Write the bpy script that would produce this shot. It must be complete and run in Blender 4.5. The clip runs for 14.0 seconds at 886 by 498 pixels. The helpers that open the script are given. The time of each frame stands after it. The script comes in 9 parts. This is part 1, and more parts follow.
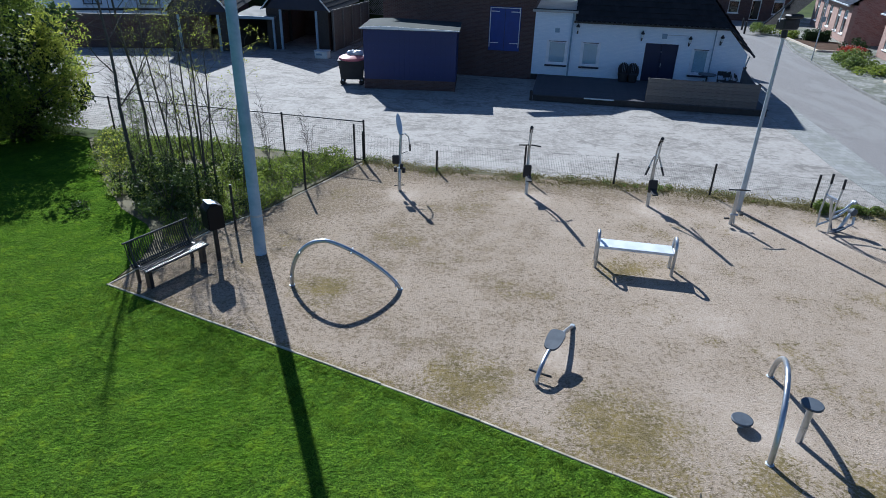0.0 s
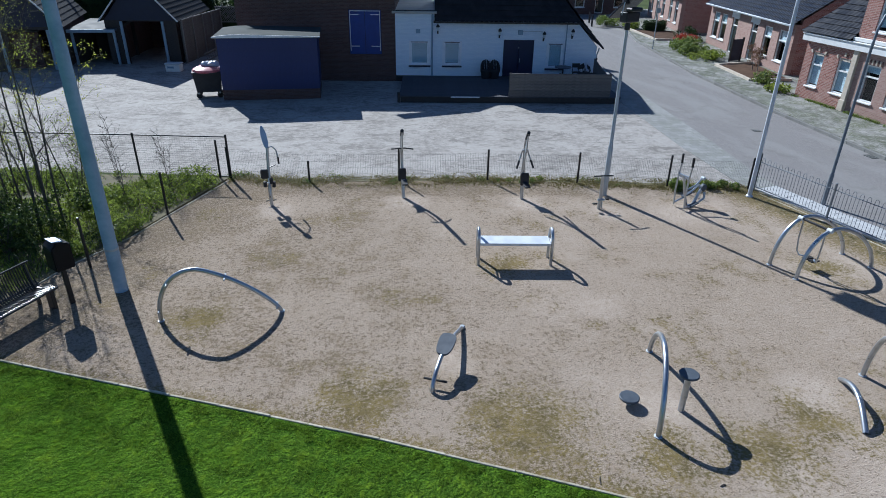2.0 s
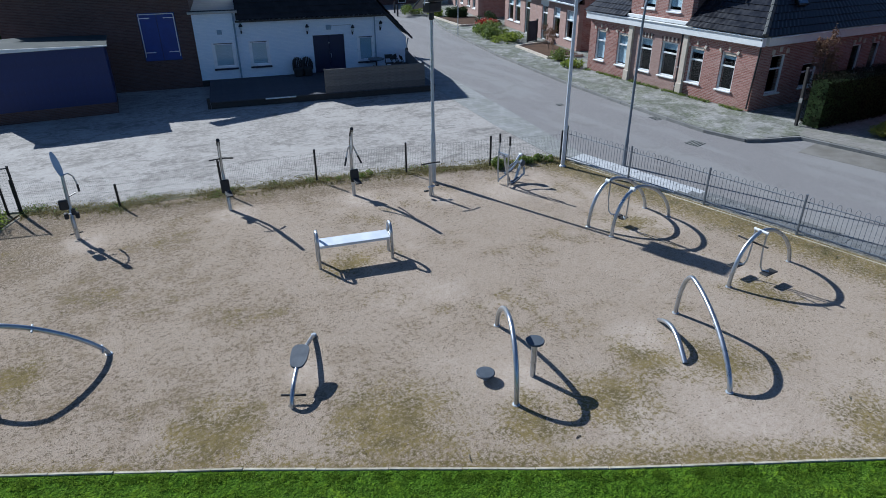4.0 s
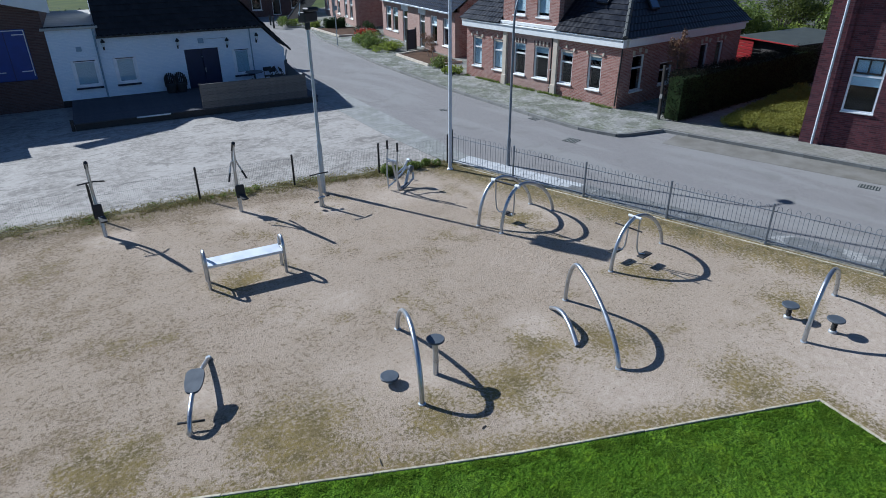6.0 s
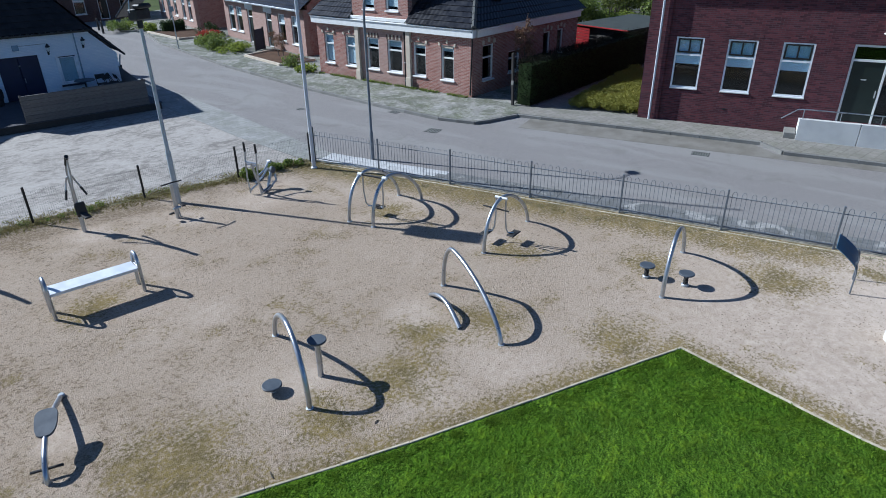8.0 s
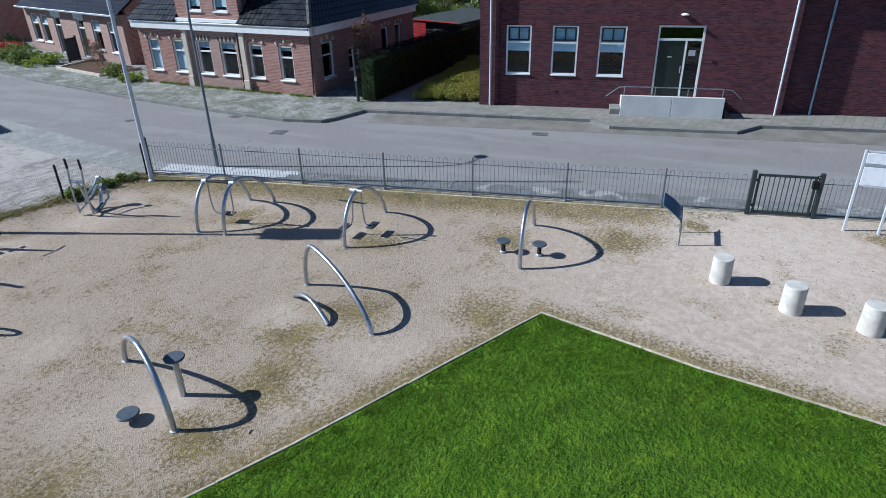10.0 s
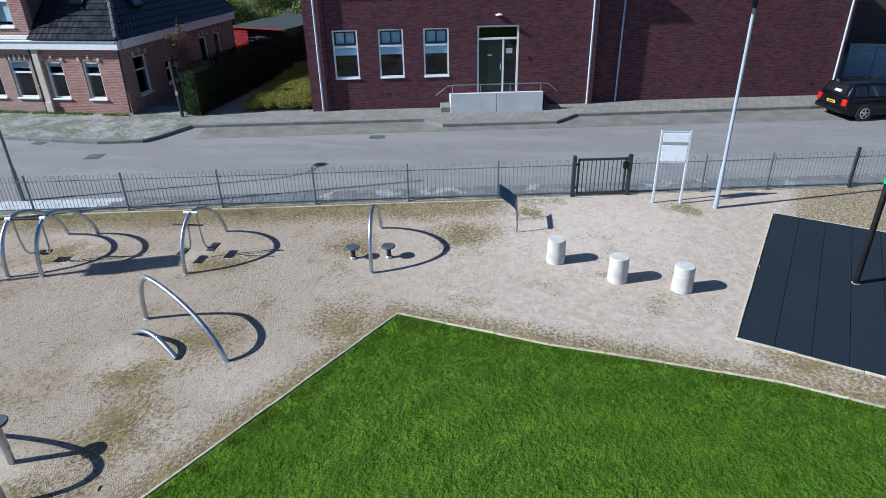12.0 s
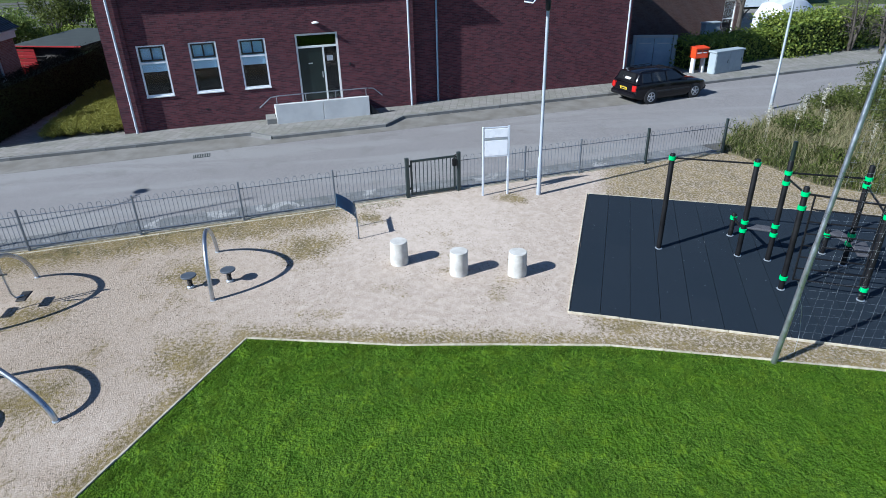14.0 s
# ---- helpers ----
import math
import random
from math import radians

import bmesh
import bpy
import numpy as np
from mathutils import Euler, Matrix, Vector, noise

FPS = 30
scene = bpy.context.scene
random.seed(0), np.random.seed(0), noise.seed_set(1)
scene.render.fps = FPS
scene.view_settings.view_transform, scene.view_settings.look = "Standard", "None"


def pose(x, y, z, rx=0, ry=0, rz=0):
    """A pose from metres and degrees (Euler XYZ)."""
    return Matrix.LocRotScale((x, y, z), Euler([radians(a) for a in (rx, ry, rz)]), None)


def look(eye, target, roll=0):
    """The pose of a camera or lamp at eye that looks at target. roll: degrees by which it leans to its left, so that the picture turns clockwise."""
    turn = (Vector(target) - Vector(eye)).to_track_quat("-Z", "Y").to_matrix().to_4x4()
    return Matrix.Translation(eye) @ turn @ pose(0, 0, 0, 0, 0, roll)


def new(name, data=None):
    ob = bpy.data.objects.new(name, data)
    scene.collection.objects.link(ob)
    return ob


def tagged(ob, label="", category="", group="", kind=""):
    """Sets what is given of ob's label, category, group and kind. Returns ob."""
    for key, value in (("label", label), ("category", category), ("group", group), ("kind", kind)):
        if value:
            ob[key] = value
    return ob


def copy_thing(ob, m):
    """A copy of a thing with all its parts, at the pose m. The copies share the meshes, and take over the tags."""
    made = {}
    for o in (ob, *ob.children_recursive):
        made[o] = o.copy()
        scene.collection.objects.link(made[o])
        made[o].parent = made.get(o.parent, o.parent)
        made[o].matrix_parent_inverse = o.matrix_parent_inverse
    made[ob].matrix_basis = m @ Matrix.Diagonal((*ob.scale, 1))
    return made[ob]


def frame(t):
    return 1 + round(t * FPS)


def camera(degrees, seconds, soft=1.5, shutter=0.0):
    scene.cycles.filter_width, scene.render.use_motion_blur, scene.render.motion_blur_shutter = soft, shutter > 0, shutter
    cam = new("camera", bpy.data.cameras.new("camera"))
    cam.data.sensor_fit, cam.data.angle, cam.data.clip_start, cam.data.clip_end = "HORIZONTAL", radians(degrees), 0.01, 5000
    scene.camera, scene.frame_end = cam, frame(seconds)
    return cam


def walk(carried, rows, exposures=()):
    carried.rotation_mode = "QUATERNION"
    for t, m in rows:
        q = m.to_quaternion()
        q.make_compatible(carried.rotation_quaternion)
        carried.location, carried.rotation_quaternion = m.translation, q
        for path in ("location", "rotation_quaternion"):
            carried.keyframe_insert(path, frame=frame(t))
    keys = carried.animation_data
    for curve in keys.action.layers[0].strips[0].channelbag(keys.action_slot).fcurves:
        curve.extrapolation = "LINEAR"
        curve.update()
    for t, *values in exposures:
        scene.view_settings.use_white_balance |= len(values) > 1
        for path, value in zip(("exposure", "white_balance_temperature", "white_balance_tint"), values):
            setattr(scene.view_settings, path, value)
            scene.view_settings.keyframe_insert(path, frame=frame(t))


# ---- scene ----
cam = camera(70.85, 14.0, soft=0.9)
PATH = [
    (0.0, look((0.000, 0.000, 6.716), (-0.000, 8.906, 2.169), 1.66)),
    (0.5, look((0.001, 0.043, 6.725), (0.953, 8.916, 2.212), 1.14)),
    (1.0, look((0.032, 0.135, 6.731), (1.189, 8.989, 2.229), 1.08)),
    (1.5, look((0.076, 0.228, 6.727), (1.484, 9.051, 2.235), 0.95)),
    (2.0, look((0.111, 0.294, 6.718), (1.926, 9.044, 2.230), 0.83)),
    (2.5, look((0.145, 0.378, 6.720), (2.656, 8.961, 2.245), 0.44)),
    (3.0, look((0.169, 0.433, 6.734), (3.484, 8.741, 2.261), 0.07)),
    (3.2, look((0.171, 0.431, 6.744), (3.688, 8.636, 2.237), -0.28)),
    (5.3, look((0.149, 0.233, 6.783), (5.213, 7.600, 2.301), -0.06)),
    (5.5, look((0.149, 0.223, 6.777), (5.347, 7.508, 2.314), -0.36)),
    (6.0, look((0.153, 0.223, 6.737), (5.715, 7.235, 2.276), -0.39)),
    (6.5, look((0.175, 0.233, 6.687), (6.148, 6.892, 2.215), -0.48)),
    (7.0, look((0.192, 0.224, 6.630), (6.517, 6.537, 2.142), -0.56)),
    (7.5, look((0.199, 0.242, 6.578), (6.857, 6.200, 2.086), -0.64)),
    (8.0, look((0.207, 0.276, 6.545), (7.179, 5.861, 2.050), -0.68)),
    (8.2, look((0.214, 0.278, 6.531), (7.320, 5.692, 2.038), -0.80)),
    (10.3, look((0.191, 0.152, 6.304), (8.416, 3.603, 1.782), -1.08)),
    (10.5, look((0.189, 0.140, 6.290), (8.496, 3.382, 1.764), -1.01)),
    (11.0, look((0.218, 0.129, 6.315), (8.735, 2.774, 1.791), -1.02)),
    (11.5, look((0.198, 0.103, 6.370), (8.874, 2.150, 1.839), -1.11)),
    (12.0, look((0.149, 0.073, 6.442), (8.932, 1.592, 1.910), -1.19)),
    (12.5, look((0.100, 0.043, 6.495), (8.955, 1.049, 1.960), -1.18)),
    (13.0, look((0.069, 0.007, 6.528), (8.971, 0.381, 1.988), -1.22)),
    (13.5, look((0.037, -0.037, 6.558), (8.936, -0.301, 2.004), -1.24)),
    (14.0, look((0.025, -0.038, 6.617), (8.882, -0.931, 2.061), -1.38)),
]
walk(cam, PATH, [(0.0, 0.62, 5400, 8), (3.0, 0.38, 5400, 8), (6.5, 0.42, 5400, 8), (8.0, 0.44, 5400, 8), (11.0, 0.46, 5400, 8), (12.0, 0.54, 5400, 8), (14.0, 0.68, 5400, 8)])

# ---- light ----
SUN_AZ, SUN_EL = -68.8, 34.2 # heading of the shadows on the ground, height of the sun
SUN_DIR = Vector((-math.cos(radians(SUN_AZ)) * math.cos(radians(SUN_EL)),
                  -math.sin(radians(SUN_AZ)) * math.cos(radians(SUN_EL)), math.sin(radians(SUN_EL))))
world = bpy.data.worlds.new("sky")
scene.world = world
world.use_nodes = True
wn = world.node_tree.nodes
sky = wn.new("ShaderNodeTexSky")
sky.sky_type, sky.sun_disc = "NISHITA", False
sky.sun_elevation = radians(SUN_EL)
sky.sun_rotation = math.atan2(SUN_DIR.x, SUN_DIR.y)
sky.air_density, sky.dust_density, sky.ozone_density = 0.9, 0.3, 5.0
wn["Background"].inputs["Strength"].default_value = 0.060
world.node_tree.links.new(sky.outputs[0], wn["Background"].inputs[0])
sun_data = bpy.data.lights.new("sun", "SUN")
sun_data.energy, sun_data.angle, sun_data.color = 5.0, radians(0.53), (1.0, 0.945, 0.85)
sun_ob = new("sun", sun_data)
sun_ob.matrix_world = look(SUN_DIR * 80, (0, 0, 0))

# ---- materials ----
class Nodes:
    """A small wrapper that builds one node material."""

    def __init__(self, name, rough=0.7, metal=0.0, spec=0.5):
        self.mat = bpy.data.materials.new(name)
        self.mat.use_nodes = True
        self.t = self.mat.node_tree
        self.b = self.t.nodes["Principled BSDF"]
        self.b.inputs["Roughness"].default_value = rough
        self.b.inputs["Metallic"].default_value = metal
        self.b.inputs["Specular IOR Level"].default_value = spec
        self.co = self.t.nodes.new("ShaderNodeTexCoord").outputs["Object"]

    def node(self, kind, **kw):
        n = self.t.nodes.new(kind)
        for k, v in kw.items():
            setattr(n, k, v)
        return n

    def put(self, sock, v):
        if hasattr(v, "is_output"):
            self.t.links.new(v, sock)
        elif isinstance(v, (tuple, list)) and len(v) == 3 and sock.type == "RGBA":
            sock.default_value = (*v, 1)
        else:
            sock.default_value = v

    def noise(self, scale, detail=4.0, rough=0.6, co=None, dist=0.0):
        n = self.node("ShaderNodeTexNoise")
        self.put(n.inputs["Vector"], co or self.co)
        for k, v in (("Scale", scale), ("Detail", detail), ("Roughness", rough), ("Distortion", dist)):
            n.inputs[k].default_value = v
        return n.outputs[0]

    def voronoi(self, scale, co=None, feature="F1", out=0):
        n = self.node("ShaderNodeTexVoronoi", feature=feature)
        self.put(n.inputs["Vector"], co or self.co)
        n.inputs["Scale"].default_value = scale
        return n.outputs[out]

    def ramp(self, v, a, b, lo=0.0, hi=1.0):
        n = self.node("ShaderNodeMapRange", interpolation_type="SMOOTHSTEP")
        for k, x in (("Value", v), ("From Min", a), ("From Max", b), ("To Min", lo), ("To Max", hi)):
            self.put(n.inputs[k], x)
        return n.outputs[0]

    def math(self, op, a, b=0.0, c=0.0):
        n = self.node("ShaderNodeMath", operation=op)
        for i, x in enumerate((a, b, c)):
            self.put(n.inputs[i], x)
        return n.outputs[0]

    def mix(self, f, a, b, kind="MIX"):
        n = self.node("ShaderNodeMix", data_type="RGBA", blend_type=kind)
        self.put(n.inputs[0], f), self.put(n.inputs[6], a), self.put(n.inputs[7], b)
        return n.outputs[2]

    def xyz(self, co=None):
        n = self.node("ShaderNodeSeparateXYZ")
        self.put(n.inputs[0], co or self.co)
        return n.outputs

    def vec(self, x, y, z=0.0):
        n = self.node("ShaderNodeCombineXYZ")
        for i, v in enumerate((x, y, z)):
            self.put(n.inputs[i], v)
        return n.outputs[0]

    def mapped(self, scale=(1, 1, 1), rot=0.0):
        n = self.node("ShaderNodeMapping")
        self.put(n.inputs["Vector"], self.co)
        n.inputs["Scale"].default_value = scale
        n.inputs["Rotation"].default_value = (0, 0, rot)
        return n.outputs[0]

    def rand(self):
        return self.node("ShaderNodeObjectInfo").outputs["Random"]

    def island(self):
        return self.node("ShaderNodeNewGeometry").outputs["Random Per Island"]

    def bump(self, h, strength=0.3, dist=0.01):
        n = self.node("ShaderNodeBump")
        n.inputs["Distance"].default_value = dist
        self.put(n.inputs["Strength"], strength), self.put(n.inputs["Height"], h)
        self.put(self.b.inputs["Normal"], n.outputs[0])

    def done(self, col, rough=None):
        self.put(self.b.inputs["Base Color"], col)
        if rough is not None:
            self.put(self.b.inputs["Roughness"], rough)
        return self.mat


def plain(name, c1, c2, scale=3.0, rough=0.6, metal=0.0, grain=60.0, bump=0.15, spec=0.5, var=0.0):
    """Two-scale varied surface: blotches between c1 and c2, with a fine grain."""
    n = Nodes(name, rough, metal, spec)
    big, fine = n.noise(scale, 5), n.noise(grain, 3, 0.7)
    f = n.math("ADD", n.math("MULTIPLY", n.ramp(big, 0.3, 0.7), 0.7), n.math("MULTIPLY", fine, 0.3))
    col = n.mix(f, c1, c2)
    if var:
        col = n.mix(n.math("MULTIPLY", n.rand(), var), col, tuple(x * 0.45 for x in c1))
    n.bump(fine, bump, 0.004)
    return n.done(col, n.ramp(big, 0.2, 0.8, max(rough - 0.1, 0.02), min(rough + 0.1, 1)))


def gravel_mat():
    n = Nodes("gravel", 0.95, spec=0.1)
    x, y, _ = n.xyz()
    # distance from the railings, and along them
    v = n.math("ADD", n.math("MULTIPLY", n.math("SUBTRACT", x, 12.83), 0.98), n.math("MULTIPLY", n.math("SUBTRACT", y, 15.7), 0.2))
    s = n.math("ADD", n.math("MULTIPLY", n.math("SUBTRACT", x, 12.83), 0.2), n.math("MULTIPLY", n.math("SUBTRACT", y, 15.7), -0.98))
    # distance from the wire fence
    w = n.math("ADD", n.math("MULTIPLY", n.math("SUBTRACT", x, 5.11), 0.22), n.math("MULTIPLY", n.math("SUBTRACT", y, 17.7), 0.975))
    grain, pebble = n.noise(52, 2, 0.6), n.noise(22, 4, 0.7, dist=0.4)
    crumb, mid, big = n.noise(10.5, 5, 0.74, dist=0.2), n.noise(2.4, 7, 0.72), n.noise(0.5, 8, 0.72)

    def pile(m, where, gain, lo, hi):
        """Crumbs that grow denser where the mask is higher."""
        return n.ramp(n.math("ADD", m, n.math("MULTIPLY", n.math("SUBTRACT", where, 0.5), gain)), lo, hi)

    col = n.mix(n.ramp(pebble, 0.33, 0.67), (0.318, 0.254, 0.193), (0.480, 0.394, 0.311))
    col = n.mix(n.ramp(grain, 0.55, 0.72, 0.0, 0.5), col, (0.64, 0.555, 0.465))
    col = n.mix(n.ramp(grain, 0.43, 0.28, 0.0, 0.75), col, (0.135, 0.104, 0.078))
    # trodden, smoother and paler ground towards the gate, between the bows and at the machines' feet
    worn = n.math("MULTIPLY", n.math("MULTIPLY", n.ramp(s, 8, 15), n.ramp(s, 32, 27)), n.ramp(mid, 0.30, 0.58, 0.45, 1.0))
    worn = n.math("MAXIMUM", worn, n.math("MULTIPLY", n.ramp(n.noise(0.3, 8, 0.74), 0.49, 0.62, 0.0, 0.5), n.ramp(x, 0.0, 7.0, 0.1, 1.0)))
    for cx, cy, r in ((2.4, 16.5, 0.9), (5.75, 15.8, 0.9), (7.7, 14.8, 0.8), (9.6, 14.4, 1.0), (-1.2, 16.5, 0.8), (5.2, 7.2, 0.7), (7.8, 7.1, 0.8), (12.0, 3.7, 0.7), (11.4, 7.7, 0.8), (10.9, 10.9, 0.9), (2.1, 9.0, 0.6)):
        d = n.node("ShaderNodeVectorMath", operation="DISTANCE")
        n.put(d.inputs[0], n.vec(x, y)), n.put(d.inputs[1], (cx, cy, 0))
        worn = n.math("MAXIMUM", worn, n.math("MULTIPLY", n.ramp(d.outputs["Value"], r, r * 0.25, 0.0, 0.75), n.ramp(crumb, 0.36, 0.60, 0.5, 1.0)))
    soft = n.noise(5.5, 7, 0.72, dist=0.4)
    col = n.mix(n.math("MULTIPLY", worn, 0.92), col, n.mix(n.ramp(soft, 0.34, 0.66), (0.392, 0.323, 0.265), (0.530, 0.450, 0.378)))
    d = n.node("ShaderNodeVectorMath", operation="DISTANCE")
    n.put(d.inputs[0], n.vec(x, y)), n.put(d.inputs[1], (14.2, -1.2, 0))
    col = n.mix(n.math("MULTIPLY", n.ramp(d.outputs["Value"], 3.4, 0.6, 0.0, 0.55), n.ramp(mid, 0.36, 0.58, 0.45, 1.0)), col, (0.60, 0.515, 0.435))
    # brown crumbs of earth: denser away from the gate, beside the planted bed, the wire fence and the lawn
    bd = n.math("SUBTRACT", n.math("MULTIPLY", n.math("ADD", x, 6.93), 0.882), n.math("MULTIPLY", n.math("SUBTRACT", y, 11.06), 0.471))
    rim = n.math("MAXIMUM", n.math("SUBTRACT", n.math("MULTIPLY", n.math("SUBTRACT", x, 9.82), 0.985), n.math("MULTIPLY", n.math("SUBTRACT", y, 2.64), 0.175)),
                 n.math("ADD", n.math("MULTIPLY", n.math("SUBTRACT", x, 9.82), 0.437), n.math("MULTIPLY", n.math("SUBTRACT", y, 2.64), 0.899)))
    where = n.math("ADD", n.ramp(x, 10.0, -4.0, 0.32, 0.98), n.ramp(big, 0.40, 0.60, -0.30, 0.34))
    where = n.math("ADD", where, n.ramp(bd, 3.0, 0.2, 0.0, 0.7))
    where = n.math("ADD", where, n.ramp(w, -2.0, -0.5, 0.0, 0.85))
    where = n.math("SUBTRACT", where, n.math("MULTIPLY", worn, 0.50))
    where = n.ramp(where, 0.0, 1.6, 0.22, 0.84)
    col = n.mix(n.math("MULTIPLY", n.math("MULTIPLY", where, 0.42), n.math("SUBTRACT", 1.0, worn)), col, (0.335, 0.258, 0.180))
    loose = n.math("SUBTRACT", 1.0, n.math("MULTIPLY", worn, 0.82))
    brown = n.mix(n.ramp(grain, 0.38, 0.62), (0.082, 0.061, 0.040), (0.325, 0.257, 0.180))
    col = n.mix(n.math("MULTIPLY", n.math("MULTIPLY", pile(crumb, where, 0.20, 0.51, 0.60), 0.86), loose), col, brown)
    col = n.mix(n.math("MULTIPLY", n.math("MULTIPLY", pile(pebble, where, 0.16, 0.54, 0.62), 0.6), loose), col, (0.105, 0.078, 0.050))
    col = n.mix(n.math("MULTIPLY", pile(mid, where, 0.26, 0.46, 0.66), 0.34), col, (0.235, 0.178, 0.108))
    # dry moss by the railings, along the lawn's edging and in patches
    strip = n.math("MULTIPLY", n.ramp(v, -2.8, -0.5), n.ramp(s, 17.5, 14.0))
    moss = n.math("MAXIMUM", n.math("MULTIPLY", strip, 0.78), n.math("MULTIPLY", n.ramp(big, 0.48, 0.62, 0.0, 0.62), n.ramp(s, 22, 17, 0.1, 1.0)))
    moss = n.math("MAXIMUM", moss, n.ramp(rim, 1.3, 0.04, 0.0, 0.76))
    moss = n.math("MAXIMUM", moss, n.ramp(w, -1.2, -0.2, 0.0, 0.5))
    pa = n.math("SUBTRACT", n.math("MULTIPLY", n.math("SUBTRACT", x, 9.84), 0.932), n.math("MULTIPLY", n.math("ADD", y, 3.42), 0.364))
    pb = n.math("SUBTRACT", n.math("MULTIPLY", n.math("SUBTRACT", x, 9.84), -0.364), n.math("MULTIPLY", n.math("ADD", y, 3.42), 0.932))
    moss = n.math("MAXIMUM", moss, n.math("MULTIPLY", n.ramp(pa, -1.6, -0.2), n.ramp(pb, -0.8, 0.8, 0.0, 0.72)))
    moss = n.math("MAXIMUM", moss, n.math("MULTIPLY", n.ramp(pb, -0.9, -0.05), n.math("MULTIPLY", n.ramp(pa, 1.5, 6.0, 0.1, 0.35), n.ramp(pb, 1.2, 0.4))))
    moss = n.math("MAXIMUM", moss, n.math("MULTIPLY", n.ramp(pa, 6.1, 6.5), n.ramp(pb, -0.6, 0.6, 0.0, 0.22)))
    co = n.vec(n.math("ADD", x, n.math("MULTIPLY", n.math("SUBTRACT", n.noise(0.9, 5, 0.7), 0.5), 2.2)),
               n.math("ADD", y, n.math("MULTIPLY", n.math("SUBTRACT", n.noise(1.0, 5, 0.7, co=n.mapped((1, 1, 1), 1.9)), 0.5), 2.2)))
    for cx, cy, r in ((2.9, 7.2, 1.5), (0.4, 8.3, 1.1), (6.3, 6.0, 1.1), (8.5, 5.9, 1.1), (4.1, 12.3, 0.9), (9.5, 3.7, 1.0), (13.6, 1.9, 1.3), (-2.4, 11.2, 0.9), (11.3, 7.0, 0.9), (7.3, 6.6, 0.8), (11.2, 11.0, 0.8),
                      (12.6, 4.4, 1.0), (14.6, 3.2, 0.9), (9.3, -4.4, 0.9), (8.8, -6.2, 1.2), (8.3, -8.2, 1.3), (14.9, 0.3, 0.6), (15.7, -3.6, 0.7), (4.9, 6.2, 0.9)):
        d = n.node("ShaderNodeVectorMath", operation="DISTANCE")
        n.put(d.inputs[0], co), n.put(d.inputs[1], (cx, cy, 0))
        moss = n.math("MAXIMUM", moss, n.ramp(d.outputs["Value"], r * 2.0, 0.0, 0.0, 0.80))
    tuft = n.noise(15, 6, 0.80)
    olive = n.mix(n.ramp(n.noise(2.3, 4, 0.6), 0.35, 0.65), (0.205, 0.155, 0.052), (0.105, 0.085, 0.028))
    col = n.mix(n.math("MULTIPLY", pile(tuft, moss, 0.46, 0.51, 0.66), 0.92), col, olive)
    col = n.mix(n.math("MULTIPLY", pile(mid, moss, 0.46, 0.54, 0.76), 0.48), col, (0.185, 0.142, 0.062))
    # sparse dark damp bits
    bits = n.math("MULTIPLY", n.ramp(n.noise(23, 1, 0.5), 0.62, 0.70), n.ramp(n.noise(0.9, 6, 0.7), 0.42, 0.58, 0.1, 1.0))
    col = n.mix(n.math("MULTIPLY", bits, 0.8), col, (0.085, 0.064, 0.040))
    n.bump(n.math("ADD", n.math("ADD", grain, pebble), crumb), n.math("SUBTRACT", 0.75, n.math("MULTIPLY", worn, 0.55)), 0.024)
    return n.done(col)


def lawn_mat():
    n = Nodes("lawn", 0.95, spec=0.0)
    x, y, _ = n.xyz()
    tip, clump = n.noise(38, 2, 0.55), n.noise(13, 3, 0.6)
    patch, broad = n.noise(2.6, 7, 0.78), n.noise(0.38, 7, 0.68)
    col = n.mix(n.ramp(tip, 0.33, 0.67), (0.036, 0.076, 0.010), (0.108, 0.196, 0.020))
    col = n.mix(n.ramp(clump, 0.45, 0.28, 0.0, 0.75), col, (0.026, 0.055, 0.008))
    col = n.mix(n.ramp(clump, 0.53, 0.72, 0.0, 0.7), col, (0.150, 0.250, 0.014))
    col = n.mix(n.ramp(patch, 0.52, 0.62, 0.0, 0.40), col, (0.165, 0.245, 0.014))
    col = n.mix(n.ramp(patch, 0.47, 0.38, 0.0, 0.45), col, (0.014, 0.052, 0.003))
    col = n.mix(n.ramp(broad, 0.46, 0.60, 0.0, 0.35), col, (0.058, 0.125, 0.006))
    # a mower's turning passes
    d = n.node("ShaderNodeVectorMath", operation="DISTANCE")
    n.put(d.inputs[0], n.vec(x, y)), n.put(d.inputs[1], (4.6, -2.2, 0))
    run = n.math("SINE", n.math("ADD", n.math("MULTIPLY", d.outputs["Value"], 7.0), n.math("MULTIPLY", broad, 24.0)))
    col = n.mix(n.math("MULTIPLY", n.ramp(run, -0.1, 0.9), n.ramp(patch, 0.35, 0.6, 0.05, 0.34)), col, (0.026, 0.066, 0.008))
    # small pale leaves in drifts
    pale = n.math("MULTIPLY", n.ramp(n.noise(38, 3, 0.8), 0.60, 0.66), n.ramp(n.noise(0.8, 5, 0.7), 0.53, 0.62))
    col = n.mix(n.math("MULTIPLY", pale, 0.7), col, (0.26, 0.33, 0.12))
    n.bump(n.math("ADD", n.math("MULTIPLY", tip, 0.35), n.math("ADD", clump, n.math("MULTIPLY", patch, 0.8))), 1.0, 0.07)
    return n.done(col)


